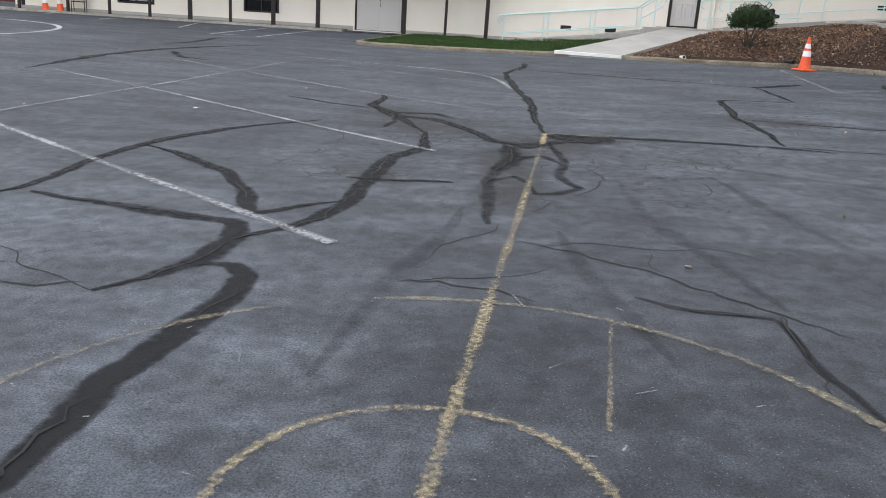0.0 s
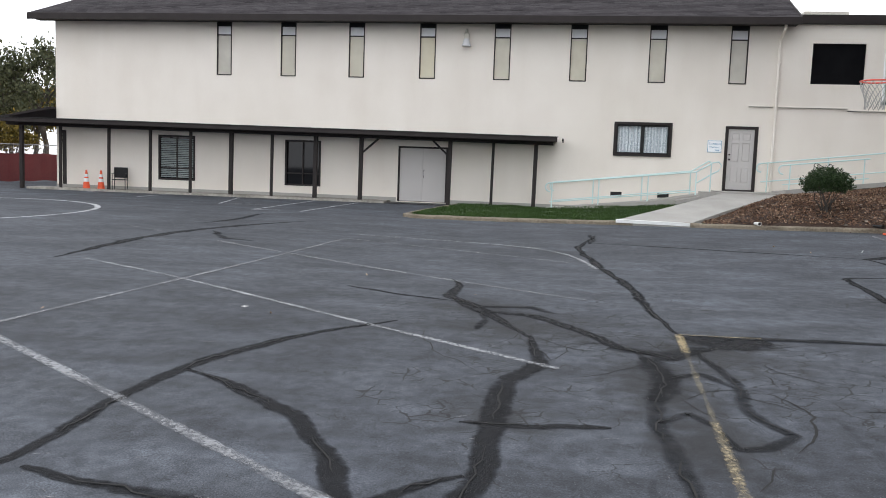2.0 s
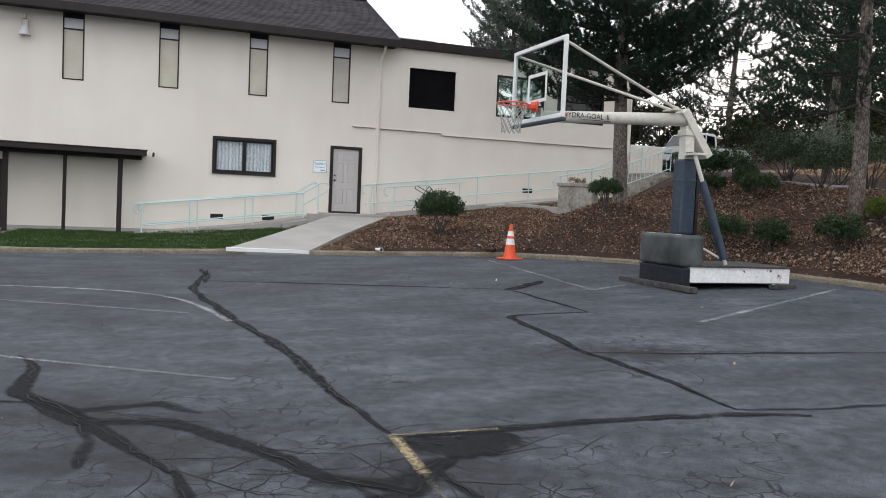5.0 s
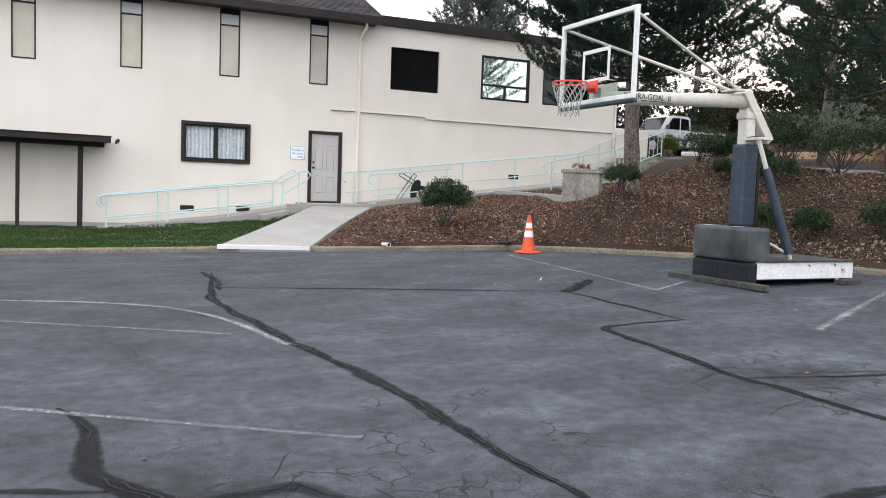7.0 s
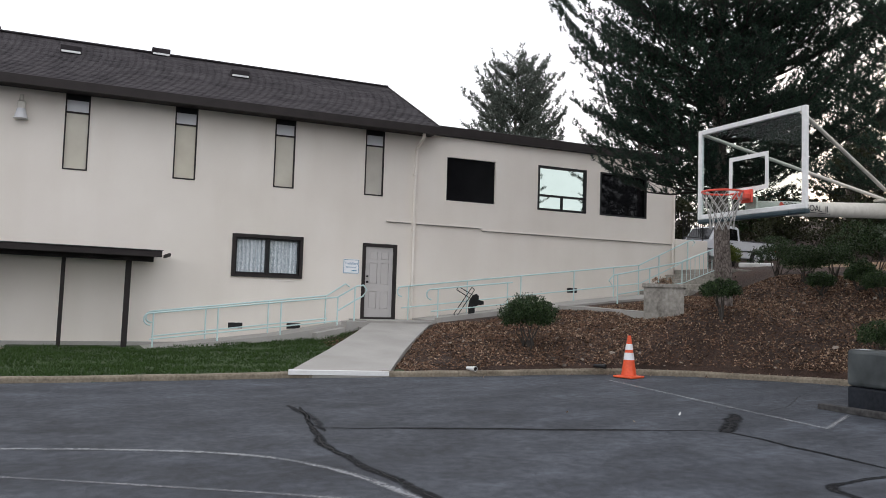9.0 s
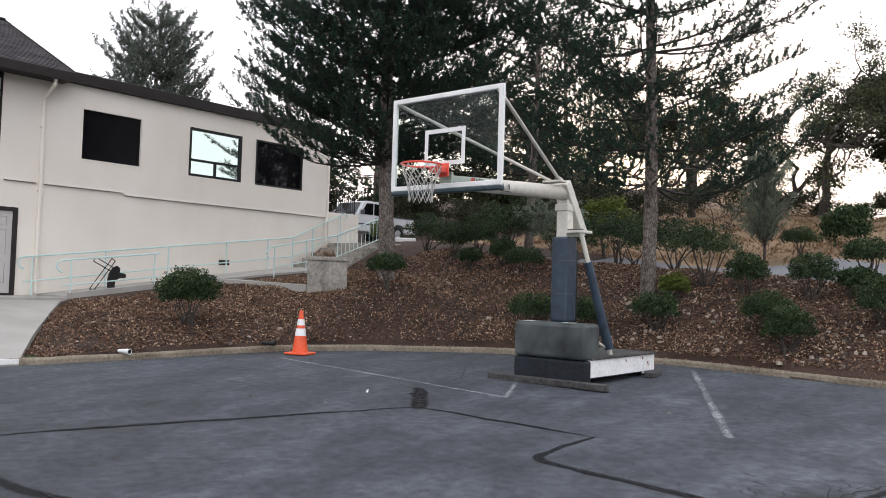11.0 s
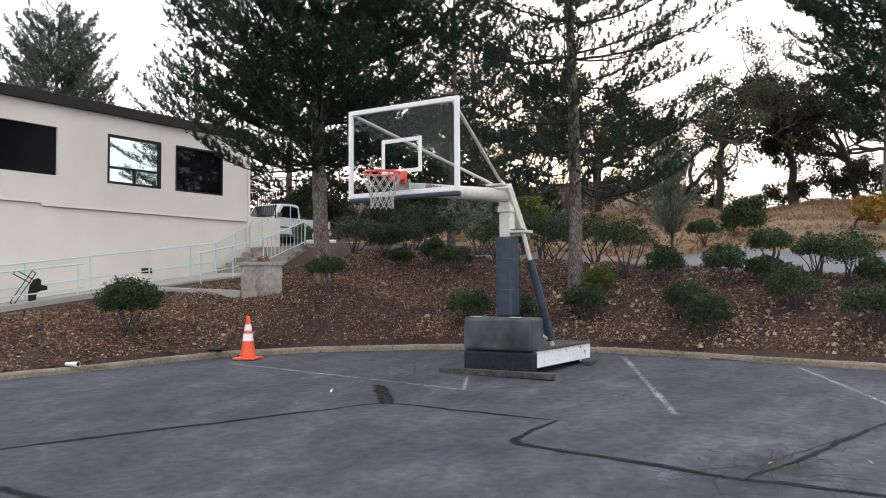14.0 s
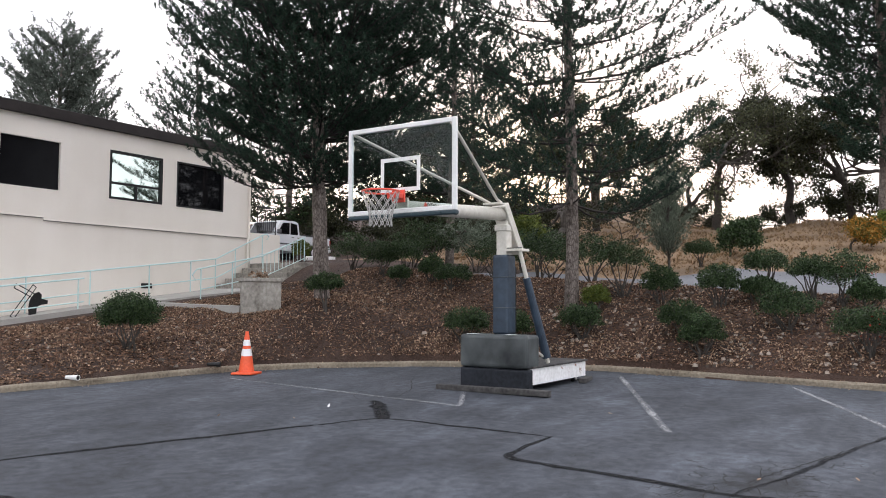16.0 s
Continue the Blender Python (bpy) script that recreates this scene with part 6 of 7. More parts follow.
CORD = surface("net_cord", (0.30, 0.29, 0.27), (0.45, 0.44, 0.41), 0.9, 60, 5, 0)
BOARDGLASS = clear_pane("backboard_glass", (0.80, 0.85, 0.84), 0.012)
basketball_hoop()
plank = thing("timber_beam", pose(7.28, 15.42, float(lot_z(7.28, 15.42)), 0, 0, 1.5), "weathered grey timber laid on the asphalt before the hoop base", "timber")
bm = box(bmesh.new(), -0.07, -0.95, 0.0, 0.07, 0.93, 0.085, 0.012, 2)
for v in bm.verts:
    v.co += Vector((0, 0.02 * noise.noise(v.co * 9), 0.006 * noise.noise(v.co * 5))) if v.co.z > 0.02 else Vector((0, 0.02 * noise.noise(v.co * 9), 0))
part("beam", bm, TIMBER, plank)
chock = thing("timber_block", pose(9.25, 14.75, float(lot_z(9.2, 14.75)), 0, 0, 12), "short timber block under the hoop base", "timber")
part("block", box(bmesh.new(), -0.28, -0.06, 0, 0.28, 0.06, 0.07, 0.01), TIMBER, chock)


# ---- cones, pipes, small things ----
def traffic_cone(x, y, z, label, s=1.0, turn=0.0):
    t = thing("traffic_cone", pose(x, y, z, 0, 0, turn), label, "traffic cone", "traffic cones")
    t.scale = (s, s, s)
    bm = bmesh.new()
    box(bm, -0.19, -0.19, 0, 0.19, 0.19, 0.035, 0.012, 2)
    part("foot", bm, ORANGE, t)
    r = lambda u: 0.135 - 0.108 * u
    bands = ((0.036, 0.30, ORANGE, "sleeve"), (0.301, 0.42, REFLECT, "reflective_band"), (0.421, 0.47, ORANGE, "sleeve"), (0.471, 0.57, REFLECT, "reflective_band"), (0.571, 0.71, ORANGE, "sleeve"))
    for a, b, m, nm in bands:
        e = 0.003 if m is REFLECT else 0
        part(nm, tube(bmesh.new(), (0, 0, a), (0, 0, b), r(a / 0.71) + e, r(b / 0.71) + e, 24, True), m, t)
    return t


traffic_cone(6.90, 20.18, float(lot_z(6.9, 20.18)) + 0.004, "orange traffic cone with two white bands standing before the kerb", 1.06, 20)
for cx, cy, lb in ((-17.5, 29.3, "faded orange traffic cone by the canopy wall"), (-16.95, 29.35, "dull red-orange traffic cone by the canopy wall")):
    traffic_cone(cx, cy, float(lot_z(cx, cy)), lb, 1.05)


def drain_pipe(x, y, z, turn, label, material):
    t = thing("drain_pipe", pose(x, y, z, 0, 0, turn), label, "pipe", "drain pipes at the kerb")
    t.scale = (0.70, 0.85, 0.70)
    bm = bmesh.new()
    n = 20
    rings = []
    for yy, r in ((0.12, 0.040), (-0.16, 0.064), (-0.16, 0.053), (-0.02, 0.053)):
        rings.append([bm.verts.new((r * math.cos(2 * math.pi * k / n), yy, r * math.sin(2 * math.pi * k / n))) for k in range(n)])
    for a, b in zip(rings, rings[1:]):
        for k in range(n):
            bm.faces.new((a[k], a[(k + 1) % n], b[(k + 1) % n], b[k]))
    bm.faces.new(rings[-1])
    part("sleeve", bm, material, t)
    # solid black plug stands in for the shade inside the pipe
    part("bore_shade_plug", tube(bmesh.new(), (0, -0.156, 0), (0, -0.025, 0), 0.0525, n=16), BLACKMETAL, t)


drain_pipe(4.30, 21.34, float(lot_z(4.3, 21.3)) + 0.14, 14, "short white plastic drain pipe lying on the kerb", WHITEPAINT)
drain_pipe(6.72, 20.84, float(lot_z(6.8, 20.8)) + 0.15, 30, "short black plastic drain pipe lying by the cone", BLACKMETAL)


def silhouette():
    """A flat black plywood cut-out on the ramp: a slanting open cross and a low kneeling shape, as one plain board."""
    bm = bmesh.new()
    for a, b in (((0.0, 0.0), (0.55, 0.74)), ((0.05, 0.74), (0.62, 0.46))):
        a, b = Vector(a), Vector(b)
        d = (b - a).normalized()
        o = Vector((-d.y, d.x)) * 0.055
        for s in (-1, 1):
            p, q = a + o * s, b + o * s
            tube(bm, (p.x, 0, p.y), (q.x, 0, q.y), 0.012, n=6)
        for e in (a, b):
            tube(bm, (*((e + o).x, 0), (e + o).y), (*((e - o).x, 0), (e - o).y), 0.012, n=6)
    outline = ((0.42, 0.0), (0.40, 0.22), (0.44, 0.42), (0.54, 0.56), (0.66, 0.60), (0.74, 0.54), (0.73, 0.44), (0.90, 0.40), (0.90, 0.31), (0.72, 0.29), (0.62, 0.24), (0.60, 0.0))
    f0 = [bm.verts.new((x, -0.008, z)) for x, z in outline]
    f1 = [bm.verts.new((x, 0.008, z)) for x, z in outline]
    bm.faces.new(f0)
    bm.faces.new(f1[::-1])
    for k in range(len(outline)):
        bm.faces.new((f0[k], f1[k], f1[(k + 1) % len(outline)], f0[(k + 1) % len(outline)]))
    ob = part("cutout_ornament", bm, BLACKMETAL)
    ob.matrix_world = pose(7.60, 29.1, float(path_z(7.6)) + 0.05, 0, 0, 0) @ Matrix.Diagonal((1.0, 1, 1.05, 1))
    tagged(ob, "flat black cut-out ornament with an outlined cross leaning on the ramp", "ornament")


silhouette()


# ---- plants ----
def land_z(x, y):
    """Height of the ground at a place, lot or bank."""
    return float(bank_z(x, y)) if float(kerb_distance(x, y)[0]) > 0.05 else float(lot_z(x, y))


def unit(v):
    return v / np.maximum(np.linalg.norm(v, axis=-1, keepdims=True), 1e-6)


def blades(rng, at, ahead, count, spread, length, width):
    """Thin triangles: a spray of needles or blades at every place, about its own direction."""
    n = len(at)
    p = np.repeat(at, count, 0)
    d = unit(np.repeat(ahead, count, 0) + spread * unit(rng.normal(size=(n * count, 3))))
    far = length * rng.uniform(0.65, 1.15, (n * count, 1))
    side = unit(np.cross(d, rng.normal(size=(n * count, 3)))) * width / 2
    v = np.stack([p - side, p + side, p + d * far], 1).reshape(-1, 3)
    return v, np.arange(len(v)).reshape(-1, 3)


def leaves(rng, at, size, flat=0.35):
    """A folded diamond at every place, facing any way but leaning to the sky."""
    n = len(at)
    a = unit(rng.normal(size=(n, 3)))
    up = unit(rng.normal(size=(n, 3)) + np.array((0, 0, flat)))
    b = unit(np.cross(up, a))
    s = size * rng.uniform(0.6, 1.25, (n, 1))
    v = np.stack([at - a * s * 0.5, at + b * s * 0.28, at + a * s * 0.5, at - b * s * 0.28], 1).reshape(-1, 3)
    return v, np.arange(len(v)).reshape(-1, 4)


def limb(bm, pts, r0, r1, n=6):
    """A tapering limb through the points."""
    rings = []
    for i, p in enumerate(pts):
        d = (Vector(pts[min(i + 1, len(pts) - 1)]) - Vector(pts[max(i - 1, 0)])).normalized()
        side = d.orthogonal().normalized()
        up = d.cross(side)
        r = r0 + (r1 - r0) * i / (len(pts) - 1)
        rings.append([bm.verts.new(Vector(p) + r * (math.cos(2 * math.pi * k / n) * side + math.sin(2 * math.pi * k / n) * up)) for k in range(n)])
    for a, b in zip(rings, rings[1:]):
        # keep the rings turned alike
        off = min(range(n), key=lambda o: sum((a[k].co - b[(k + o) % n].co).length for k in range(n)))
        for k in range(n):
            bm.faces.new((a[k], a[(k + 1) % n], b[(k + 1 + off) % n], b[(k + off) % n]))
    bm.faces.new(rings[-1])


def pine(name, m, label, seed, high, base, broad, reach, low, whorl, per, side, girth, rise=0.4, blunt=0.8, needle=0.085, width=0.013, tuft=0.17, count=24, gap=0.19, foliage=None,
         group="pines on the bank", inner=0.5):
    """A pine: bark trunk, whorls of upturned limbs with side twigs, and short upright brushes of needles along the twigs.
    The crown is narrow at its foot (low), widest at the height broad, and tapers to the top."""
    rng = np.random.default_rng(seed)
    t = thing(name, m, label, "pine tree", group)
    trunk, wood = bmesh.new(), bmesh.new()
    sway = lambda z: np.array((0.10 * math.sin(z * 0.5 + seed), 0.10 * math.cos(z * 0.4 + seed) - 0.1, z))
    limb(trunk, [Vector(sway(z)) for z in np.linspace(-0.5, high, 60)], girth, 0.03, 18)
    for v in trunk.verts:                        # furrowed plates of bark
        c = v.co
        a = math.atan2(c.y, c.x)
        f = noise.noise((math.cos(a) * 3.2, math.sin(a) * 3.2, c.z * 1.6 + seed)) + 0.6 * noise.noise((math.cos(a) * 7, math.sin(a) * 7, c.z * 3.5))
        mid = sway(c.z)
        v.co = Vector((mid[0] + (c.x - mid[0]) * (1 + 0.13 * f), mid[1] + (c.y - mid[1]) * (1 + 0.13 * f), c.z))
    spots, heads = [], []
    up = np.array((0, 0, 1.0))
    z, turn = base, rng.uniform(0, 6.28)
    while z < high - 0.3:
        u = (z - base) / (high - base)
        r = low + (1 - low) * (z - base) / (broad - base) if z < broad else max(0.02, 1 - (z - broad) / (high - broad)) ** blunt
        space = gap if z < 8.5 else gap * 1.7
        for k in range(per):
            turn += 2.4 + rng.normal() * 0.35
            out = np.array((math.cos(turn), math.sin(turn), 0.0))
            L = reach * r * rng.uniform(0.55, 1.12) + 0.25
            lift, curl = rise * rng.uniform(0.45, 1.2) * (0.5 + 0.9 * min(1, u * 2.2)), rng.uniform(0.02, 0.26)
            stem = sway(z + rng.uniform(-0.08, 0.08))
            bow = rng.normal(size=3) * 0.05 * L
            pts = np.array([stem + out * L * q + up * L * (lift * q + curl * q * q - 0.10 * math.sin(math.pi * q)) + bow * math.sin(math.pi * q) for q in np.linspace(0, 1, 7)])
            limb(wood, pts.tolist(), 0.008 + 0.0065 * L, 0.005, 5)
            across = np.cross(out, up)

            def along(q):
                i = min(5, int(q * 6))
                return pts[i] + (pts[i + 1] - pts[i]) * (q * 6 - i)

            for q in np.arange(inner, 1.0, space / L):    # brushes on the limb itself
                spots.append(along(q) + rng.normal(size=3) * 0.02)
                heads.append(unit(up * 0.9 + out * 0.45 + across * rng.choice((-1, 1)) * rng.uniform(0.1, 0.7)))
            spots.append(pts[-1])
            heads.append(unit(pts[-1] - pts[-2] + up * 0.3))
            hand = 1
            for q in np.linspace(0.5 * inner, 0.95, max(3, int(side * L))) + rng.normal(size=max(3, int(side * L))) * 0.03:
                q, hand = min(0.99, max(0.1, q)), -hand
                p = along(q)
                way = unit(across * hand * rng.uniform(0.5, 1.0) + out * 0.8 + up * rng.uniform(0.0, 0.5))
                far = (0.42 * L * (1.08 - q) + 0.20) * rng.uniform(0.55, 1.2)
                tip = p + way * far + up * 0.30 * far
                if far > 0.22:
                    limb(wood, [p.tolist(), ((p + tip) / 2 - up * 0.05 * far).tolist(), tip.tolist()], 0.008, 0.004, 3)
                for e in np.arange(max(0.22, 1.0 - 0.60 / far), 1.02, space / far):
                    spots.append(p + (tip - p) * e + rng.normal(size=3) * 0.025)
                    heads.append(unit(way * 0.5 + up * 0.85 + rng.normal(size=3) * 0.28))
        z += whorl * rng.uniform(0.75, 1.25)
    part("trunk", trunk, TRUNK, t, "trunk with scaly grey-brown bark", smooth_faces=True)
    part("branchwork", wood, LIMBBARK, t, "thin dark rising limbs", smooth_faces=True)
    spots, heads = np.array(spots), np.array(heads)
    far = tuft * rng.uniform(0.6, 1.3, (len(spots), 1))
    rows = 3
    at = (spots[:, None, :] + heads[:, None, :] * far[:, None, :] * np.linspace(0, 0.7, rows)[None, :, None]).reshape(-1, 3)
    v, fc = blades(rng, at, np.repeat(heads, rows, 0), count // rows, 1.25, needle, width)
    soup("crown", v.tolist(), fc.tolist(), foliage or NEEDLES, t)
    return t


def grow(rng, wood, p, d, length, r, depth, tips, bend=0.35, split=(2, 3), gather=0.72):
    """Forking limbs; the ends are kept for the leaves."""
    pts = [p]
    for _ in range(4):
        d = unit(d + rng.normal(size=3) * bend * 0.4 + np.array((0, 0, 0.06)))
        p = p + d * length / 4
        pts.append(p)
    limb(wood, pts, r, r * 0.62, 8 if depth > 3 else 5 if depth > 1 else 3)
    if depth == 0:
        tips.extend(pts[1:])
        return
    if depth <= 2:
        tips.append(p)
    for _ in range(rng.integers(split[0], split[1] + 1)):
        grow(rng, wood, p, unit(d + rng.normal(size=3) * 0.62), length * gather * rng.uniform(0.75, 1.15), r * 0.62, depth - 1, tips, bend, split, gather)


def broadleaf(name, m, label, seed, trunk, girth, depth, size, per, spread, bark, foliage, category="tree", group="trees on the hill", bend=0.5, split=(2, 3), gather=0.74, flat=0.35):
    rng = np.random.default_rng(seed)
    t = thing(name, m, label, category, group)
    wood, tips = bmesh.new(), []
    grow(rng, wood, np.array((0, 0, -0.2)), np.array((rng.normal() * 0.15, rng.normal() * 0.15, 1.0)), trunk, girth, depth, tips, bend, split, gather)
    part("trunk", wood, bark, t)
    tips = np.array(tips)
    at = np.repeat(tips, per, 0) + rng.normal(size=(len(tips) * per, 3)) * spread * np.array((1, 1, 0.7))
    v, fc = leaves(rng, at, size, flat)
    soup("crown", v.tolist(), fc.tolist(), foliage, t)
    return t


def shrub_meshes(seed, wide, deep, stem, size=0.055, count=2600, ragged=0.16):
    """A clipped shrub: bent bare stems below, and above them many small sprays of leaves with dark gaps between."""
    rng = np.random.default_rng(seed)
    wood = bmesh.new()
    c = stem + deep * 0.48
    span = np.array((wide / 2, wide / 2, deep * 0.52))
    for k in range(8):
        a, r = rng.uniform(0, 6.28), rng.uniform(0.25, 0.85)
        q = np.array((math.cos(a) * wide / 2 * r, math.sin(a) * wide / 2 * r, stem + deep * rng.uniform(0.15, 0.5)))
        p = np.array((rng.normal() * 0.05, rng.normal() * 0.05, -0.08))
        mid = (p + q) / 2 + np.array((q[0] * rng.uniform(-0.3, 0.1), q[1] * rng.uniform(-0.3, 0.1), -0.02))
        limb(wood, [p, (p + mid) / 2 + rng.normal(size=3) * 0.025, mid, (mid + q) / 2 + rng.normal(size=3) * 0.02, q], 0.024, 0.008, 5)
    each = 30
    n = max(30, count // each)
    d = unit(rng.normal(size=(n, 3)))
    d[:, 2] = np.where(d[:, 2] < -0.42, -d[:, 2] * rng.uniform(-0.6, 0.9, n), d[:, 2])
    lump = np.array([noise.noise((v[0] * 1.8 + seed, v[1] * 1.8, v[2] * 1.8)) for v in d])[:, None]
    rad = np.where(rng.random((n, 1)) < 0.35, rng.uniform(0.3, 0.75, (n, 1)), rng.uniform(0.78, 1.0, (n, 1))) * (1 + 2.0 * ragged * lump)
    heart = d * rad * span + np.array((0, 0, c))
    puff = (0.20 * min(wide, 1.1) / 2 + 0.03) * rng.uniform(0.55, 1.1, (n, 1))
    off = unit(rng.normal(size=(n * each, 3)) + 0.6 * np.repeat(d, each, 0)) * rng.uniform(0.35, 1.0, (n * each, 1)) * np.repeat(puff, each, 0) * np.array((1, 1, 0.8))
    at = np.repeat(heart, each, 0) + off
    stray = rng.random(len(at)) < 0.012
    at[stray] += unit(off[stray]) * rng.uniform(0.02, 0.14, (int(stray.sum()), 1)) + np.array((0, 0, 0.03))
    at[:, 2] = np.maximum(at[:, 2], 0.03)
    v, fc = leaves(rng, at, size, 1.0)
    return wood, v, fc


def shrub(x, y, wide, deep, stem, label, seed, foliage=None, size=0.041, count=6800, red=0, turn=0.0, ragged=0.12):
    t = thing("shrub", pose(x, y, land_z(x, y) - 0.02, 0, 0, turn), label, "shrub", "shrubs on the bank")
    wood, v, fc = shrub_meshes(seed, wide, deep, max(stem, 0.20 * min(1.0, wide)), size, count, ragged)
    part("stem", wood, OAKBARK, t, "thin bare branching stems")
    soup("foliage", v.tolist(), fc.tolist(), foliage or SHRUBLEAF, t)
    if red:
        rng = np.random.default_rng(seed + 50)
        d = unit(rng.normal(size=(red, 3)) * 0.5 + np.array((-0.6, -0.4, 0.1)))
        v, fc = leaves(rng, d * np.array((wide / 2, wide / 2, deep / 2)) + np.array((0, 0, stem + deep / 2)), size * 1.2)
        tagged(soup("red_sprig", v.tolist(), fc.tolist(), REDBERRY, t), "small cluster of reddened leaves on the shrub", kind="stuff")
    return t


# pines
pine("pine_tree", pose(10.47, 21.82, land_z(10.47, 21.82)), "tall dense dark green pine with a grey-brown scaly trunk", 3, 13.0, 2.7, 5.4, 3.7, 0.70, 0.52, 13, 6.0, 0.19, 0.52, needle=0.090, width=0.023, tuft=0.15, count=27, gap=0.125, inner=0.22)
pine("pine_tree", pose(12.45, 16.6, land_z(12.45, 16.6)), "tall open-branched pine with a rough brown trunk", 8, 12.5, 2.3, 5.0, 3.1, 0.85, 0.60, 7, 5.2, 0.15, 0.30, needle=0.085, width=0.022, tuft=0.14, count=27, gap=0.135, inner=0.30)
pine("pine_tree", pose(31.0, 12.1, land_z(31.0, 12.1)), "large dark pine on the dry slope across the road", 14, 14.0, 2.6, 7.2, 4.4, 0.32, 0.60, 12, 3.8, 0.30, 0.45, needle=0.16, width=0.042, tuft=0.26, count=21, gap=0.19)
pine("pine_tree", pose(17.6, 43.9, 3.0), "tall grey-green pine behind the hall", 21, 11.0, 1.6, 5.5, 2.6, 0.8, 0.50, 10, 4.4, 0.2, 0.5, 0.45, 0.19, 0.038, 0.28, 21, 0.20, NEEDLES_GREY, "trees behind the hall")
upper_pine = pine("pine_tree", pose(19.2, 23.8, land_z(19.2, 23.8)), "dark pine beside the upper lot", 31, 10.0, 2.6, 5.0, 2.9, 0.75, 0.58, 6, 4.4, 0.16, 0.36, needle=0.12, width=0.032, tuft=0.20, count=21, gap=0.17)

for k, (x, y, s) in enumerate(((24.5, 43.0, 1.15), (29.5, 41.0, 1.25), (34.0, 37.5, 1.2), (38.0, 34.0, 1.2), (38.9, -3.0, 1.35), (31.5, -12.0, 1.2))):
    c = copy_thing(upper_pine, pose(x, y, land_z(x, y) - (0.8 if y > 0 else 0.0), 0, 0, 70 * k))
    c.scale = (s * 1.15, s * 1.15, s)

# oaks and other trees
oak_a = broadleaf("oak_tree", pose(36.3, 19.6, land_z(36.3, 19.6)), "open oak with pale olive leaves against the sky", 5, 2.4, 0.22, 6, 0.12, 12, 0.20, OAKBARK, PALEOAK, gather=0.80, split=(2, 3))
oak_b = broadleaf("oak_tree", pose(37.5, 16.4, land_z(37.5, 16.4)), "spreading dark-leaved oak on the crest", 11, 2.1, 0.21, 6, 0.15, 13, 0.20, OAKBARK, OAKLEAF, gather=0.78, split=(2, 3), bend=0.55)
oak_c = broadleaf("oak_tree", pose(38.5, 22.8, land_z(38.5, 22.8)), "gnarled oak with half-bare limbs", 17, 2.0, 0.20, 6, 0.11, 7, 0.17, OAKBARK, OAKLEAF, gather=0.78, split=(2, 3), bend=0.6)
oak_b.scale = (1.2, 1.2, 1.15)
thicket = broadleaf("bushy_tree", pose(29.0, 23.5, land_z(29.0, 23.5)), "low tangled tree with dark olive leaves and bare twigs", 63, 0.7, 0.08, 6, 0.10, 5, 0.13, OAKBARK, OAKLEAF, gather=0.84, split=(2, 3), bend=0.6)
for ob, x, y, turn, s in ((oak_b, 36.8, 13.6, 70, 1.0), (oak_a, 37.0, 26.0, 140, 1.0), (oak_c, 34.5, 28.8, 200, 1.1), (oak_b, 31.0, 31.5, 20, 1.1), (oak_a, 40.0, 11.0, 260, 1.0),
                          (oak_c, 24.6, 22.9, 80, 1.0),
                          (oak_a, 29.0, 28.5, 60, 0.9), (oak_b, 33.5, 24.5, 170, 1.0),
                          (thicket, 29.5, 36.5, 15, 1.3), (thicket, 31.5, 39.5, 75, 1.5), (thicket, 33.5, 35.0, 135, 1.4), (thicket, 35.5, 38.5, 195, 1.6), (thicket, 37.0, 34.0, 255, 1.5), (thicket, 33.0, 42.5, 315, 1.6), (thicket, 39.0, 39.5, 45, 1.7), (thicket, 36.5, 43.0, 105, 1.7), (thicket, 28.0, 33.5, 165, 1.1), (thicket, 34.5, 31.0, 225, 1.3),
                          (thicket, 28.5, 26.0, 90, 1.1), (thicket, 25.5, 27.0, 200, 1.2), (thicket, 23.5, 24.5, 150, 0.9), (thicket, 30.5, 36.0, 250, 1.5), (thicket, 38.6, 18.7, 220, 0.9), (thicket, 38.2, 15.4, 20, 0.8), (thicket, 37.8, 22.3, 110, 0.9), (thicket, 38.0, 12.5, 40, 1.3), (thicket, 38.5, 14.6, 130, 1.1), (thicket, 39.0, 20.8, 300, 1.0), (thicket, 39.0, 24.5, 60, 1.2), (thicket, 36.5, 10.5, 80, 1.3)):
    c = copy_thing(ob, pose(x, y, land_z(x, y) - 0.1, 0, 0, turn))
    c.scale = (s, s, s)
broadleaf("small_tree", pose(24.3, 16.1, land_z(24.3, 16.1)), "rounded small green tree in the dry grass", 23, 0.62, 0.05, 5, 0.09, 20, 0.13, OAKBARK, SHRUBLEAF, gather=0.74)
broadleaf("small_tree", pose(25.6, 12.6, land_z(25.6, 12.6)), "small tree turning orange and yellow in autumn", 29, 0.5, 0.05, 5, 0.09, 18, 0.14, OAKBARK, AUTUMNLEAF, gather=0.75)
broadleaf("small_tree", pose(26.5, 12.1, land_z(26.5, 12.1)), "low green-yellow tree beside the orange one", 31, 0.5, 0.05, 5, 0.08, 16, 0.11, OAKBARK, LIMELEAF, gather=0.70)
broadleaf("small_tree", pose(22.5, 19.4, land_z(22.5, 19.4)), "thin open young tree beside the road", 37, 0.9, 0.04, 5, 0.07, 4, 0.12, OAKBARK, OAKLEAF, gather=0.76)
broadleaf("small_tree", pose(20.2, 21.6, land_z(20.2, 21.6)), "green tree with yellowing top behind the hedge", 41, 0.7, 0.06, 5, 0.09, 16, 0.13, OAKBARK, LIMELEAF, gather=0.74)
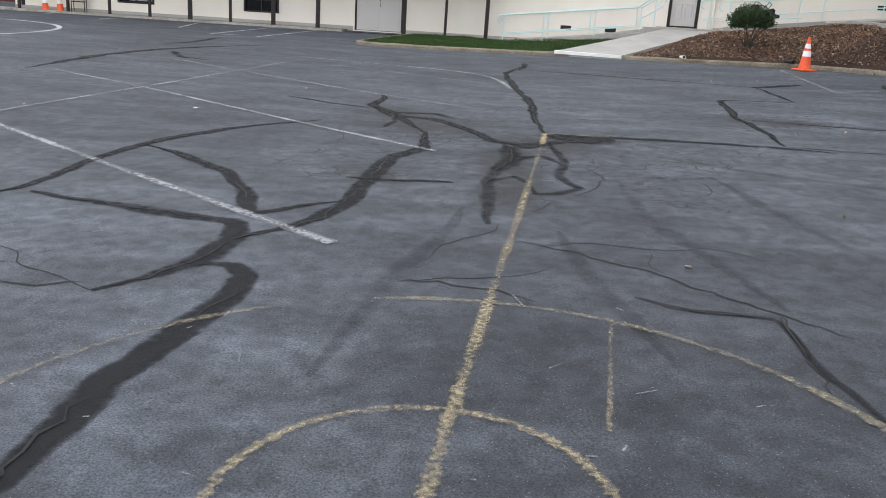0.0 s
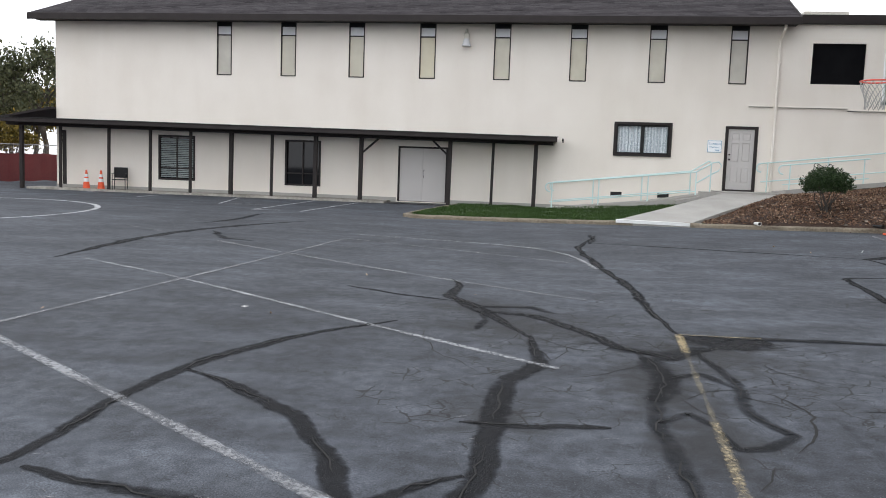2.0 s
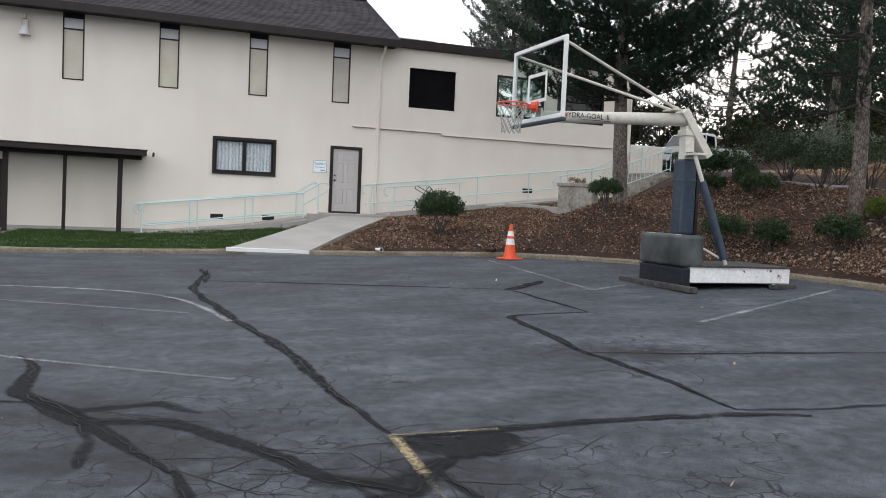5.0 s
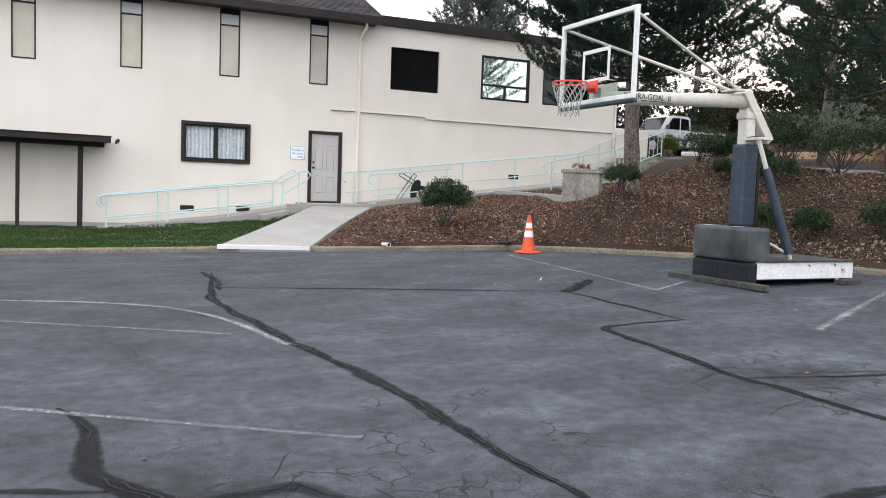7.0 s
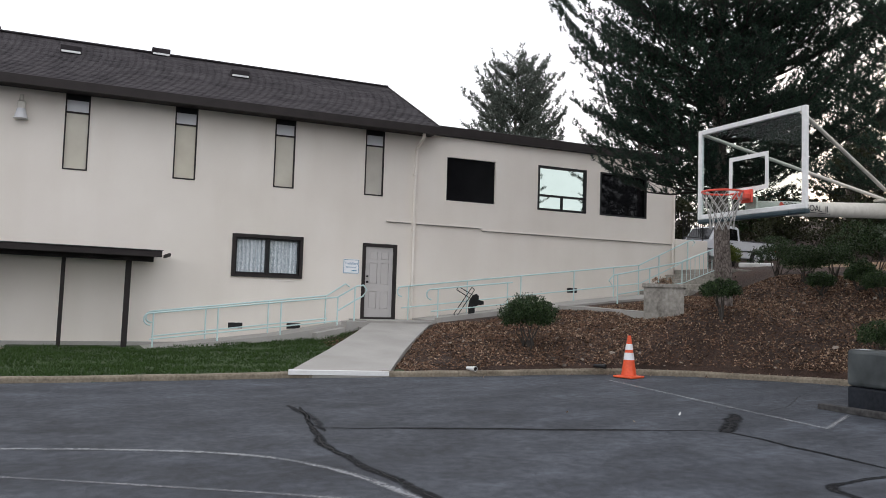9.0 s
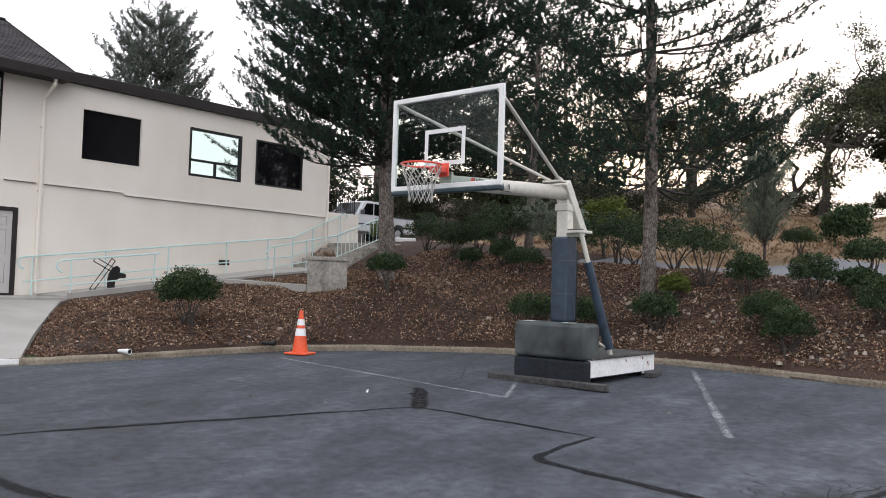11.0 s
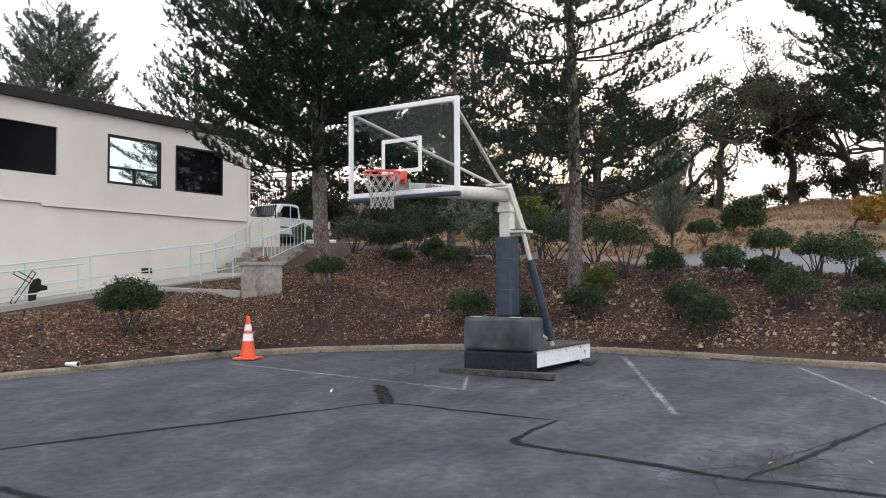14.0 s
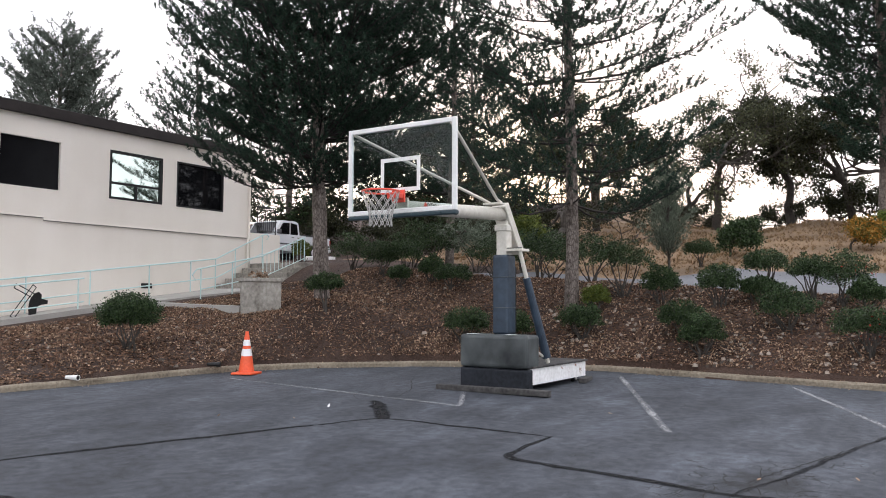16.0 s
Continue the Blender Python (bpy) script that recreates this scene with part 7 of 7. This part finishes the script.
broadleaf("small_tree", pose(20.5, 41.0, 3.2), "grey-green tree crown behind the hall", 47, 1.5, 0.12, 6, 0.13, 9, 0.17, OAKBARK, DUSTYLEAF, group="trees behind the hall")
broadleaf("small_tree", pose(24.0, 40.0, 3.2), "olive-green tree crown behind the hall", 53, 1.4, 0.12, 6, 0.13, 9, 0.17, OAKBARK, OAKLEAF, group="trees behind the hall")


def feathery_tree(x, y):
    """A slim upright tree: many thin steep twigs with fine sprays, widest in the middle."""
    rng = np.random.default_rng(43)
    t = thing("small_tree", pose(x, y, land_z(x, y)), "slim upright grey-green feathery tree beside the road", "tree", "trees on the hill")
    wood, at, ahead = bmesh.new(), [], []
    limb(wood, [(0, 0, -0.2), (0.03, 0, 0.7), (0, 0.02, 2.2), (0.02, 0, 3.5)], 0.05, 0.01, 7)
    for _ in range(150):
        a, z = rng.uniform(0, 6.28), rng.uniform(0.35, 2.6)
        L = rng.uniform(0.5, 1.1)
        out = np.array((math.cos(a), math.sin(a), 0)) * rng.uniform(0.3, 1.0)
        p = np.array((0, 0, z))
        q = p + (out + np.array((0, 0, 1.0))) * L
        limb(wood, [p, (p + q) / 2 + out * 0.12, q], 0.008, 0.003, 3)
        for e in rng.uniform(0.25, 1.0, 16):
            at.append(p + (q - p) * e + rng.normal(size=3) * 0.03)
            ahead.append(unit(q - p))
    part("trunk", wood, OAKBARK, t)
    v, fc = blades(rng, np.array(at), np.array(ahead), 9, 0.7, 0.16, 0.016)
    soup("crown", v.tolist(), fc.tolist(), DUSTYLEAF, t)


feathery_tree(21.3, 17.15)

# shrubs
CLIP = "rounded dark green clipped shrub on thin stems"
for k, (x, y, wide, deep, stem) in enumerate(((10.57, 17.86, 0.9, 0.5, 0.05), (11.0, 16.98, 0.65, 0.5, 0.05), (11.5, 15.83, 0.85, 0.52, 0.12), (13.34, 14.81, 0.72, 0.66, 0.06),
        (13.47, 13.64, 0.85, 0.66, 0.08), (13.57, 12.91, 0.72, 0.42, 0.05), (12.3, 12.19, 1.0, 0.62, 0.16), (11.85, 13.95, 0.85, 0.5, 0.06), (11.25, 13.4, 0.75, 0.6, 0.04), (13.32, 10.98, 0.6, 0.48, 0.04),
        (13.03, 21.33, 0.6, 0.40, 0.04), (13.08, 19.8, 0.9, 0.42, 0.08), (13.5, 20.69, 0.62, 0.55, 0.05), (13.85, 22.55, 0.9, 0.72, 0.06), (14.35, 22.1, 0.95, 0.75, 0.06))):
    shrub(x, y, wide, deep, stem, CLIP if stem > 0.09 else "low rounded dark green shrub in the bark mulch", 100 + k, turn=k * 37)
shrub(6.07, 22.36, 1.06, 0.74, 0.30, CLIP, 129, size=0.042, count=15000, ragged=0.06)
shrub(9.45, 20.62, 0.72, 0.42, 0.40, "small tufted shrub on a leaning stem under the pine", 130)
shrub(12.67, 15.97, 0.55, 0.42, 0.04, "small yellow-green shrub at the foot of the pine", 131, LIMELEAF)
shrub(13.54, 15.73, 1.35, 0.68, 0.55, "wide umbrella-shaped shrub on several bent stems", 132)
shrub(14.6, 13.0, 0.9, 0.52, 0.36, "topiary-like shrub with a round head on a stem", 133)
shrub(13.95, 12.02, 0.85, 0.50, 0.40, "topiary-like shrub with a round head on a stem", 134)
shrub(13.76, 11.39, 1.05, 0.85, 0.12, "shaggy shrub with some red leaves by the road", 135, red=24)
shrub(11.5, 10.78, 1.05, 0.50, 0.28, "dark shrub with red sprigs on bent stems", 136, red=14)
shrub(15.1, 18.5, 1.7, 0.85, 0.45, "dense dark hedge shrub at the top of the bank", 137)
shrub(15.6, 17.3, 1.5, 0.8, 0.40, "dense dark hedge shrub at the top of the bank", 138)
shrub(14.8, 19.6, 1.4, 0.9, 0.15, "dense dark hedge shrub at the top of the bank", 139)
shrub(17.0, 23.1, 2.1, 1.5, 0.1, "large loose green shrub near the upper lot", 140, size=0.06, count=7000, ragged=0.25)
shrub(17.7, 21.9, 2.2, 1.7, 0.1, "large grey-green shrub near the upper lot", 141, DUSTYLEAF, 0.06, 7000, ragged=0.25)
shrub(18.6, 24.8, 2.0, 1.3, 0.1, "loose green shrub near the upper lot", 142, OAKLEAF, 0.06, 6000, ragged=0.3)
shrub(19.0, 20.0, 1.8, 1.2, 0.1, "loose green shrub beside the road", 143, SHRUBLEAF, 0.06, 6000, ragged=0.3)
shrub(22.0, 16.4, 1.0, 0.5, 0.35, "small pale shrub at the roadside", 144, SHRUBLEAF)
shrub(15.2, 24.6, 1.4, 0.9, 0.05, "dark shrub beside the steps", 145)
shrub(18.0, 29.3, 0.7, 0.8, 0.05, "yellow-green shrub at the head of the steps", 146, LIMELEAF)
for k, (x, y, s) in enumerate(((22.0, 43.5, 4.5), (25.5, 42.5, 4.8), (29.0, 40.5, 4.6), (32.5, 38.5, 4.6), (36.0, 36.0, 4.6), (35.0, 32.5, 3.6), (31.5, 33.0, 3.2), (28.5, 29.5, 3.0))):
    shrub(x, y, s, s * 0.72, 0.1, "tall dark evergreen shrub behind the upper lot", 160 + k, OAKLEAF if k % 2 else SHRUBLEAF, 0.13, 6000, ragged=0.25)
shrub(10.30, 23.42, 0.55, 0.34, 0.62, "dry brown twiggy plant in the planter", 147, LITTER, 0.05, 260, ragged=0.5)


# ---- loose cover on the ground ----
def scatter(rng, n, x0, x1, y0, y1, test):
    """Places on the bank that pass a test, with their heights."""
    x, y = rng.uniform(x0, x1, n * 3), rng.uniform(y0, y1, n * 3)
    ok = test(x, y) & (kerb_distance(x, y)[0] > 0.2)
    x, y = x[ok][:n], y[ok][:n]
    z = bank_z(x, y) + np.array([noise.noise((a * 0.9, b * 0.9, 3.0)) * 0.07 + noise.noise((a * 2.3, b * 2.3, 9.0)) * 0.03 for a, b in zip(x, y)]) * smooth(0.4, 1.2, kerb_distance(x, y)[0])
    return np.stack([x, y, z], -1)


def on_bank(x, y):
    return ~(on_road(x, y) | grassy(x, y) | (x < 3.2) | ((y > 27.2) & (x < 17))) & (np.abs(x - (2.03 + 0.545 * (y - 21.9))) > 0.9)


def bank_stones():
    rng = np.random.default_rng(61)
    at = np.concatenate([scatter(rng, 2600, 9.5, 14.6, 6, 17, on_bank), scatter(rng, 900, 3.2, 15, 16, 27, on_bank)])
    verts, faces = [], []
    for k, p in enumerate(at):
        s = 0.012 + 0.060 * rng.random() ** 3
        o = len(verts)
        a0 = rng.uniform(0, 6.28)
        for j in range(5):
            a = a0 + j * 1.2566
            w = s * rng.uniform(0.7, 1.3)
            verts.append((p[0] + w * math.cos(a), p[1] + w * math.sin(a) * 0.8, p[2] - s * 0.3))
            verts.append((p[0] + 0.6 * w * math.cos(a), p[1] + 0.5 * w * math.sin(a), p[2] + s * rng.uniform(0.35, 0.6)))
        faces += [(o + 2 * j, o + 2 * ((j + 1) % 5), o + 2 * ((j + 1) % 5) + 1, o + 2 * j + 1) for j in range(5)] + [tuple(o + 2 * j + 1 for j in range(5))]
    tagged(soup("bank_stones", verts, faces, STONES), "pale and brown stones scattered over the bark bank", "stones", kind="stuff")


def leaf_litter():
    rng = np.random.default_rng(67)
    at = np.concatenate([scatter(rng, 40000, 3.2, 15, 6, 27.5, on_bank), scatter(rng, 5000, 9, 12.5, 6, 19, lambda x, y: on_bank(x, y) & (kerb_distance(x, y)[0] < 1.2))])
    drift = np.array([noise.noise((x * 1.1, y * 1.1, 4.0)) for x, y in at[:, :2]]) + np.where(at[:, 0] > 8.5, 0.16, 0.0)
    at = at[rng.random(len(at)) < 0.55 + 1.3 * drift]
    at[:, 2] += 0.012 + rng.uniform(0, 0.02, len(at))
    v, fc = leaves(rng, at, 0.052, 1.4)
    tagged(soup("leaf_litter", v.tolist(), fc.tolist(), LITTER), "dead leaves and bark chips on the bank", "leaf litter", kind="stuff")


def mulch_chips():
    """Shredded bark: long thin slivers lying every way."""
    rng = np.random.default_rng(71)
    at = scatter(rng, 80000, 3.2, 15, 6, 27.5, on_bank)
    at[:, 2] += 0.008 + rng.uniform(0, 0.015, len(at))
    flat = rng.normal(size=(len(at), 3)) * np.array((1, 1, 0.3))
    v, fc = blades(rng, at, unit(flat), 1, 0.15, 0.085, 0.020)
    tagged(soup("bark_chips", v.tolist(), fc.tolist(), CHIPS), "shredded brown bark covering the bank", "mulch", kind="stuff")


def lawn_grass():
    rng = np.random.default_rng(73)
    at = scatter(rng, 11000, -4.3, 4.6, 22.2, 28.6, lambda x, y: (x < 2.03 + 0.545 * (y - 21.9) - 0.95) & ~((y > 28.3) & (x > -0.9)))
    v, fc = blades(rng, at, np.tile((0, 0, 1.0), (len(at), 1)), 4, 0.7, 0.075, 0.012)
    tagged(soup("lawn_grass", v.tolist(), fc.tolist(), GRASSBLADE), "short mown green grass", "grass", kind="stuff")


def straw():
    rng = np.random.default_rng(79)
    at = scatter(rng, 15000, 20.5, 38, 5, 27, grassy)
    thick = np.array([noise.noise((x * 0.55, y * 0.55, 6.0)) for x, y in at[:, :2]])
    at = at[rng.random(len(at)) < 0.62 + 1.4 * thick]
    v, fc = blades(rng, at, np.tile((0.1, 0, 1.0), (len(at), 1)), 5, 0.8, 0.15, 0.02)
    tagged(soup("straw_grass", v.tolist(), fc.tolist(), STRAW), "dry straw-coloured grass tufts on the hillside", "grass", kind="stuff")


def kerb_litter():
    """Leaves and crumbs of bark blown over the kerb and along its foot."""
    rng = np.random.default_rng(97)
    x, y = rng.uniform(2.5, 11.5, 60000), rng.uniform(5, 23, 60000)
    d = kerb_distance(x, y)[0]
    ok = (d > -0.16) & (d < 0.13) & (rng.random(60000) < np.where(d > 0, 0.55, 0.25) * np.where(x > 8.5, 1.0, 0.5))
    x, y, d = x[ok], y[ok], d[ok]
    z = np.where(d > 0.0, lot_z(x, y) + 0.108, lot_z(x, y) + 0.008)
    v, fc = leaves(rng, np.stack([x, y, z], -1), 0.030, 4.0)
    tagged(soup("kerb_litter", v.tolist(), fc.tolist(), LITTER), "dead leaves and bark crumbs strewn along the kerb", "leaf litter", kind="stuff")


CHIPS = leafy("bark_chip_tones", (0.010, 0.006, 0.004), (0.30, 0.180, 0.12), 0.9)
bank_stones()
leaf_litter()
mulch_chips()
lawn_grass()
straw()
kerb_litter()


def lot_litter():
    """A few dead leaves and paper scraps on the asphalt."""
    rng = np.random.default_rng(83)
    for k in range(26):
        x, y = (rng.uniform(-6, 9), rng.uniform(3, 19)) if k > 4 else ((-3.21, 9.54), (-5.0, 8.9), (5.0, 16.6), (3.1, 6.0), (1.8, 4.6))[k]
        if float(kerb_distance(x, y)[0]) > -0.3:
            continue
        paper = k in (0, 2)
        v, fc = leaves(rng, np.array([[0, 0, 0.012]]), 0.075 if paper else 0.055, 25.0)
        ob = soup("paper_scrap" if paper else "fallen_leaf", v.tolist(), fc.tolist(), WHITEPAINT if paper else LITTER)
        ob.location = (x, y, float(lot_z(x, y)))
        tagged(ob, "white scrap of paper on the asphalt" if paper else "dry brown fallen leaf on the asphalt", "paper" if paper else "leaf", "litter on the lot")


lot_litter()


# ---- pickup on the upper lot ----
def pickup():
    z = land_z(24.0, 35.5)
    t = thing("pickup_truck", pose(23.5, 35.9, z, 0, 0, 183), "older white pickup truck parked on the upper lot", "pickup truck")
    paint = surface("white_car_paint", (0.60, 0.61, 0.62), (0.68, 0.69, 0.70), 0.3, 20, 2, 0)
    grey = surface("grey_plastic", (0.05, 0.05, 0.055), (0.08, 0.08, 0.085), 0.6, 30, 4, 0.05)
    rubber = surface("tyre_rubber", (0.012, 0.012, 0.012), (0.03, 0.03, 0.03), 0.85, 30, 4, 0.2)
    chrome = surface("wheel_alloy", (0.55, 0.55, 0.56), (0.7, 0.7, 0.71), 0.35, 20, 4, 0, metal=0.8)
    lamp = surface("red_lamp", (0.35, 0.02, 0.02), (0.45, 0.03, 0.03), 0.25, 20, 4, 0)

    def prism(outline, w, bevel=0.03):
        bm = bmesh.new()
        a = [bm.verts.new((x, -w, zz)) for x, zz in outline]
        b = [bm.verts.new((x, w, zz)) for x, zz in outline]
        bm.faces.new(a)
        bm.faces.new(b[::-1])
        for k in range(len(outline)):
            bm.faces.new((a[k], b[k], b[(k + 1) % len(outline)], a[(k + 1) % len(outline)]))
        bmesh.ops.recalc_face_normals(bm, faces=bm.faces)
        bmesh.ops.bevel(bm, geom=bm.edges[:], offset=bevel, segments=2, affect="EDGES")
        return bm

    arch = lambda c, r, n=7: [(c + r * math.cos(math.pi * k / n), 0.38 + r * math.sin(math.pi * k / n)) for k in range(n + 1)]
    body = [(-2.65, 0.55), (-2.65, 1.12), (-0.55, 1.12), (-0.55, 1.10), (1.05, 1.10), (2.45, 0.98), (2.62, 0.80), (2.62, 0.42), *arch(1.75, 0.44), *arch(-1.5, 0.44), (-2.6, 0.45)]
    part("body", prism(body, 0.92), paint, t)
    cab = [(-0.60, 1.08), (-0.50, 1.68), (-0.35, 1.76), (0.55, 1.76), (0.75, 1.70), (1.20, 1.08)]
    c = part("cab", prism(cab, 0.80, 0.04), paint, t)
    for s in (-1, 1):
        y = s * 0.805
        for q in (((-0.42, 1.14), (-0.36, 1.62), (0.08, 1.66), (0.08, 1.14)), ((0.16, 1.14), (0.16, 1.66), (0.58, 1.64), (0.98, 1.14))):
            bm = bmesh.new()
            f0 = [bm.verts.new((x, y, zz)) for x, zz in q]
            f1 = [bm.verts.new((x, y + s * 0.012, zz)) for x, zz in q]
            bm.faces.new(f0)
            bm.faces.new(f1)
            for k in range(4):
                bm.faces.new((f0[k], f0[(k + 1) % 4], f1[(k + 1) % 4], f1[k]))
            bmesh.ops.recalc_face_normals(bm, faces=bm.faces)
            part("side_window", bm, DARKGLASS, c)
        part("mirror", box(bmesh.new(), 0.90, y + s * 0.03, 1.14, 1.02, y + s * 0.22, 1.32, 0.02), grey, c)
        part("door_handle", boxed(0.0, s * 0.925, 0.98, 0.14, s * 0.945, 1.01), grey, c)
        part("tail_lamp", boxed(-2.665, s * 0.80, 0.72, -2.60, s * 0.93, 1.02), lamp, t)
        part("side_trim", boxed(-2.55, s * 0.922, 0.66, 2.5, s * 0.935, 0.72), grey, t)
        for x in (1.75, -1.5):
            w = part("wheel", tube(bmesh.new(), (x, s * 0.66, 0.37), (x, s * 0.90, 0.37), 0.37, n=24), rubber, t)
            part("hub", tube(bmesh.new(), (x, s * 0.89, 0.37), (x, s * 0.915, 0.37), 0.22, 0.19, 20), chrome, w)
            for k in range(5):
                a = 2 * math.pi * k / 5
                part("spoke", tube(bmesh.new(), (x, s * 0.912, 0.37), (x + 0.18 * math.cos(a), s * 0.912, 0.37 + 0.18 * math.sin(a)), 0.03, n=6), chrome, w)
    bm = bmesh.new()
    f = [bm.verts.new(p) for p in ((1.21, -0.7, 1.13), (1.21, 0.7, 1.13), (0.80, 0.66, 1.68), (0.80, -0.66, 1.68))]
    bm.faces.new(f)
    part("windscreen", bm, DARKGLASS, c)
    part("bumper", box(bmesh.new(), -2.80, -0.88, 0.44, -2.66, 0.88, 0.62, 0.02), chrome, t)
    part("bumper", box(bmesh.new(), 2.63, -0.88, 0.42, 2.75, 0.88, 0.60, 0.02), chrome, t)
    part("bed_rail", box(bmesh.new(), -2.62, -0.93, 1.121, -0.6, -0.85, 1.16, 0.01), grey, t)
    part("bed_rail", box(bmesh.new(), -2.62, 0.85, 1.121, -0.6, 0.93, 1.16, 0.01), grey, t)
    part("plate_bar", boxed(-2.815, -0.15, 0.48, -2.803, 0.15, 0.58), WHITEPAINT, t)


pickup()
stop = thing("wheel_stop", pose(20.6, 30.75, land_z(20.6, 30.75), 0, 0, -45), "white painted concrete wheel stop at the edge of the upper lot", "wheel stop")
part("block", box(bmesh.new(), -0.6, -0.08, -0.03, 0.6, 0.08, 0.15, 0.03), WHITEPAINT, stop)


# ---- far side of the lot, beyond the hall ----
def screen_fence():
    """Chain-link fence with a dark red wind screen."""
    t = thing("fence", pose(0, 0, 0), "chain-link fence with a faded maroon wind screen", "fence")
    cloth = surface("maroon_screen", (0.13, 0.026, 0.028), (0.20, 0.045, 0.045), 0.8, 20, 0.8, 0.3)
    steel = surface("galvanised_steel", (0.20, 0.20, 0.20), (0.34, 0.34, 0.34), 0.5, 20, 3, 0, metal=0.5)
    a, b = Vector((-27.5, 14.0)), Vector((-22.4, 35.5))
    n = 9
    for k in range(n + 1):
        p = a.lerp(b, k / n)
        z = float(lot_z(p.x, p.y))
        part("post", tube(bmesh.new(), (p.x, p.y, z - 0.1), (p.x, p.y, z + 1.65), 0.035, n=8), steel, t)
        if k == n:
            break
        q = a.lerp(b, (k + 1) / n)
        zq = float(lot_z(q.x, q.y))
        part("top_rail", tube(bmesh.new(), (p.x, p.y, z + 1.6), (q.x, q.y, zq + 1.6), 0.02, n=6), steel, t)
        verts, faces = [], []
        for j in range(13):
            c = p.lerp(q, j / 12)
            zz = z + (zq - z) * j / 12
            off = 0.03 * math.sin(j * 1.9 + k)
            for u in range(4):
                verts.append((c.x + 0.05 + off * (1 - abs(u - 1.5) / 2), c.y, zz + 0.06 + 1.16 * u / 3 + 0.02 * math.sin(j * 1.1 + k)))
            if j:
                o = 4 * j
                faces += [(o - 4 + u, o + u, o + u + 1, o - 3 + u) for u in range(3)]
        soup("wind_screen", verts, faces, cloth, t)
        bm = bmesh.new()
        for j in range(26):
            u = j / 26
            for d in (-1, 1):
                s, e = p.lerp(q, u), p.lerp(q, min(1, max(0, u + d * 0.12)))
                tube(bm, (s.x, s.y, z + 1.22), (e.x, e.y, z + 1.6), 0.004, n=3, caps=False)
        part("wire_mesh", bm, steel, t)


screen_fence()
tagged(sheet("verge", axis([(-40, 3), (-24.5, 1)]), axis([(8, 3), (45, 1)]), lambda X, Y: lot_z(X, Y) + 0.03 + 0.0 * X, lambda x, y: np.ones((x.shape[0] - 1, x.shape[1] - 1), bool), DRY_GRASS, "dry earth verge behind the fence", "verge"))
far_a = broadleaf("tree", pose(-30.0, 40.5, 0.2), "loose olive-green tree beyond the hall corner", 91, 1.3, 0.16, 5, 0.15, 10, 0.26, OAKBARK, PALEOAK, group="trees beyond the fence")
far_b = broadleaf("tree", pose(-40.0, 50.0, 0.2), "loose tree beyond the fence, sunset gold put into its leaf colour", 93, 1.1, 0.12, 5, 0.16, 13, 0.22, OAKBARK, GOLDLEAF, group="trees beyond the fence", gather=0.7)
for ob, x, y, turn, s in ((far_b, -36.0, 46.0, 40, 1.7), (far_a, -45.0, 47.0, 90, 1.3), (far_a, -50.0, 45.0, 150, 1.2), (far_b, -46.0, 40.0, 10, 1.5),
                          (far_b, -55.0, 38.0, 70, 1.0), (far_a, -42.0, 34.0, 240, 0.7), (far_b, -33.0, 48.0, 120, 1.8), (far_a, -33.0, 44.0, 20, 1.5)):
    c = copy_thing(ob, pose(x, y, 0.2, 0, 0, turn))
    c.scale = (s, s, s)
for x, y, s in ((-27.6, 41.0, 1.65), (-30.5, 43.0, 1.5)):
    c = copy_thing(far_a, pose(x, y, 0.2, 0, 0, 33 * x))
    c.scale = (s * 0.8, s * 0.8, s)
for k in range(9):                               # hedge along the fence, in the same golden-lit leaf colour
    c = copy_thing(far_b, pose(-31.5 + 0.6 * k, 13.0 + 3.0 * k, 0.1, 0, 0, 47 * k))
    c.scale = (0.95, 0.95, 0.80 + 0.1 * (k % 3))
pole = thing("utility_pole", pose(-41.5, 47.0, 0.2), "tall wooden utility pole with a cross-arm", "utility pole")
part("shaft", tube(bmesh.new(), (0, 0, -0.3), (0, 0, 11.0), 0.16, 0.11, 12), OAKBARK, pole)
part("cross_arm", boxed(-1.1, -0.06, 10.2, 1.1, 0.06, 10.35), OAKBARK, pole)


def metal_chair(x, y, turn):
    z = float(lot_z(x, y))
    t = thing("chair", pose(x, y, z, 0, 0, turn), "dark metal patio chair under the canopy", "chair")
    part("seat", box(bmesh.new(), -0.24, -0.24, 0.42, 0.24, 0.24, 0.45, 0.012), BLACKMETAL, t)
    part("backrest", box(bmesh.new(), -0.24, 0.22, 0.50, 0.24, 0.25, 0.88, 0.012), BLACKMETAL, t)
    for lx in (-0.22, 0.22):
        part("leg", tube(bmesh.new(), (lx, -0.22, 0), (lx, -0.22, 0.64), 0.014, n=8), BLACKMETAL, t)
        part("leg", tube(bmesh.new(), (lx, 0.22, 0), (lx, 0.235, 0.88), 0.014, n=8), BLACKMETAL, t)
        part("armrest", boxed(lx - 0.02, -0.24, 0.641, lx + 0.02, 0.22, 0.662), BLACKMETAL, t)


metal_chair(-16.15, 29.25, 20)
mat = slab("doormat", [(-6.1, 28.9), (-4.0, 28.9), (-4.0, 29.7), (-6.1, 29.7)], lambda x, y: float(lot_z(x, y)) + 0.02, 0.03, BLACKMETAL, "dark rubber mat before the double doors", "doormat")
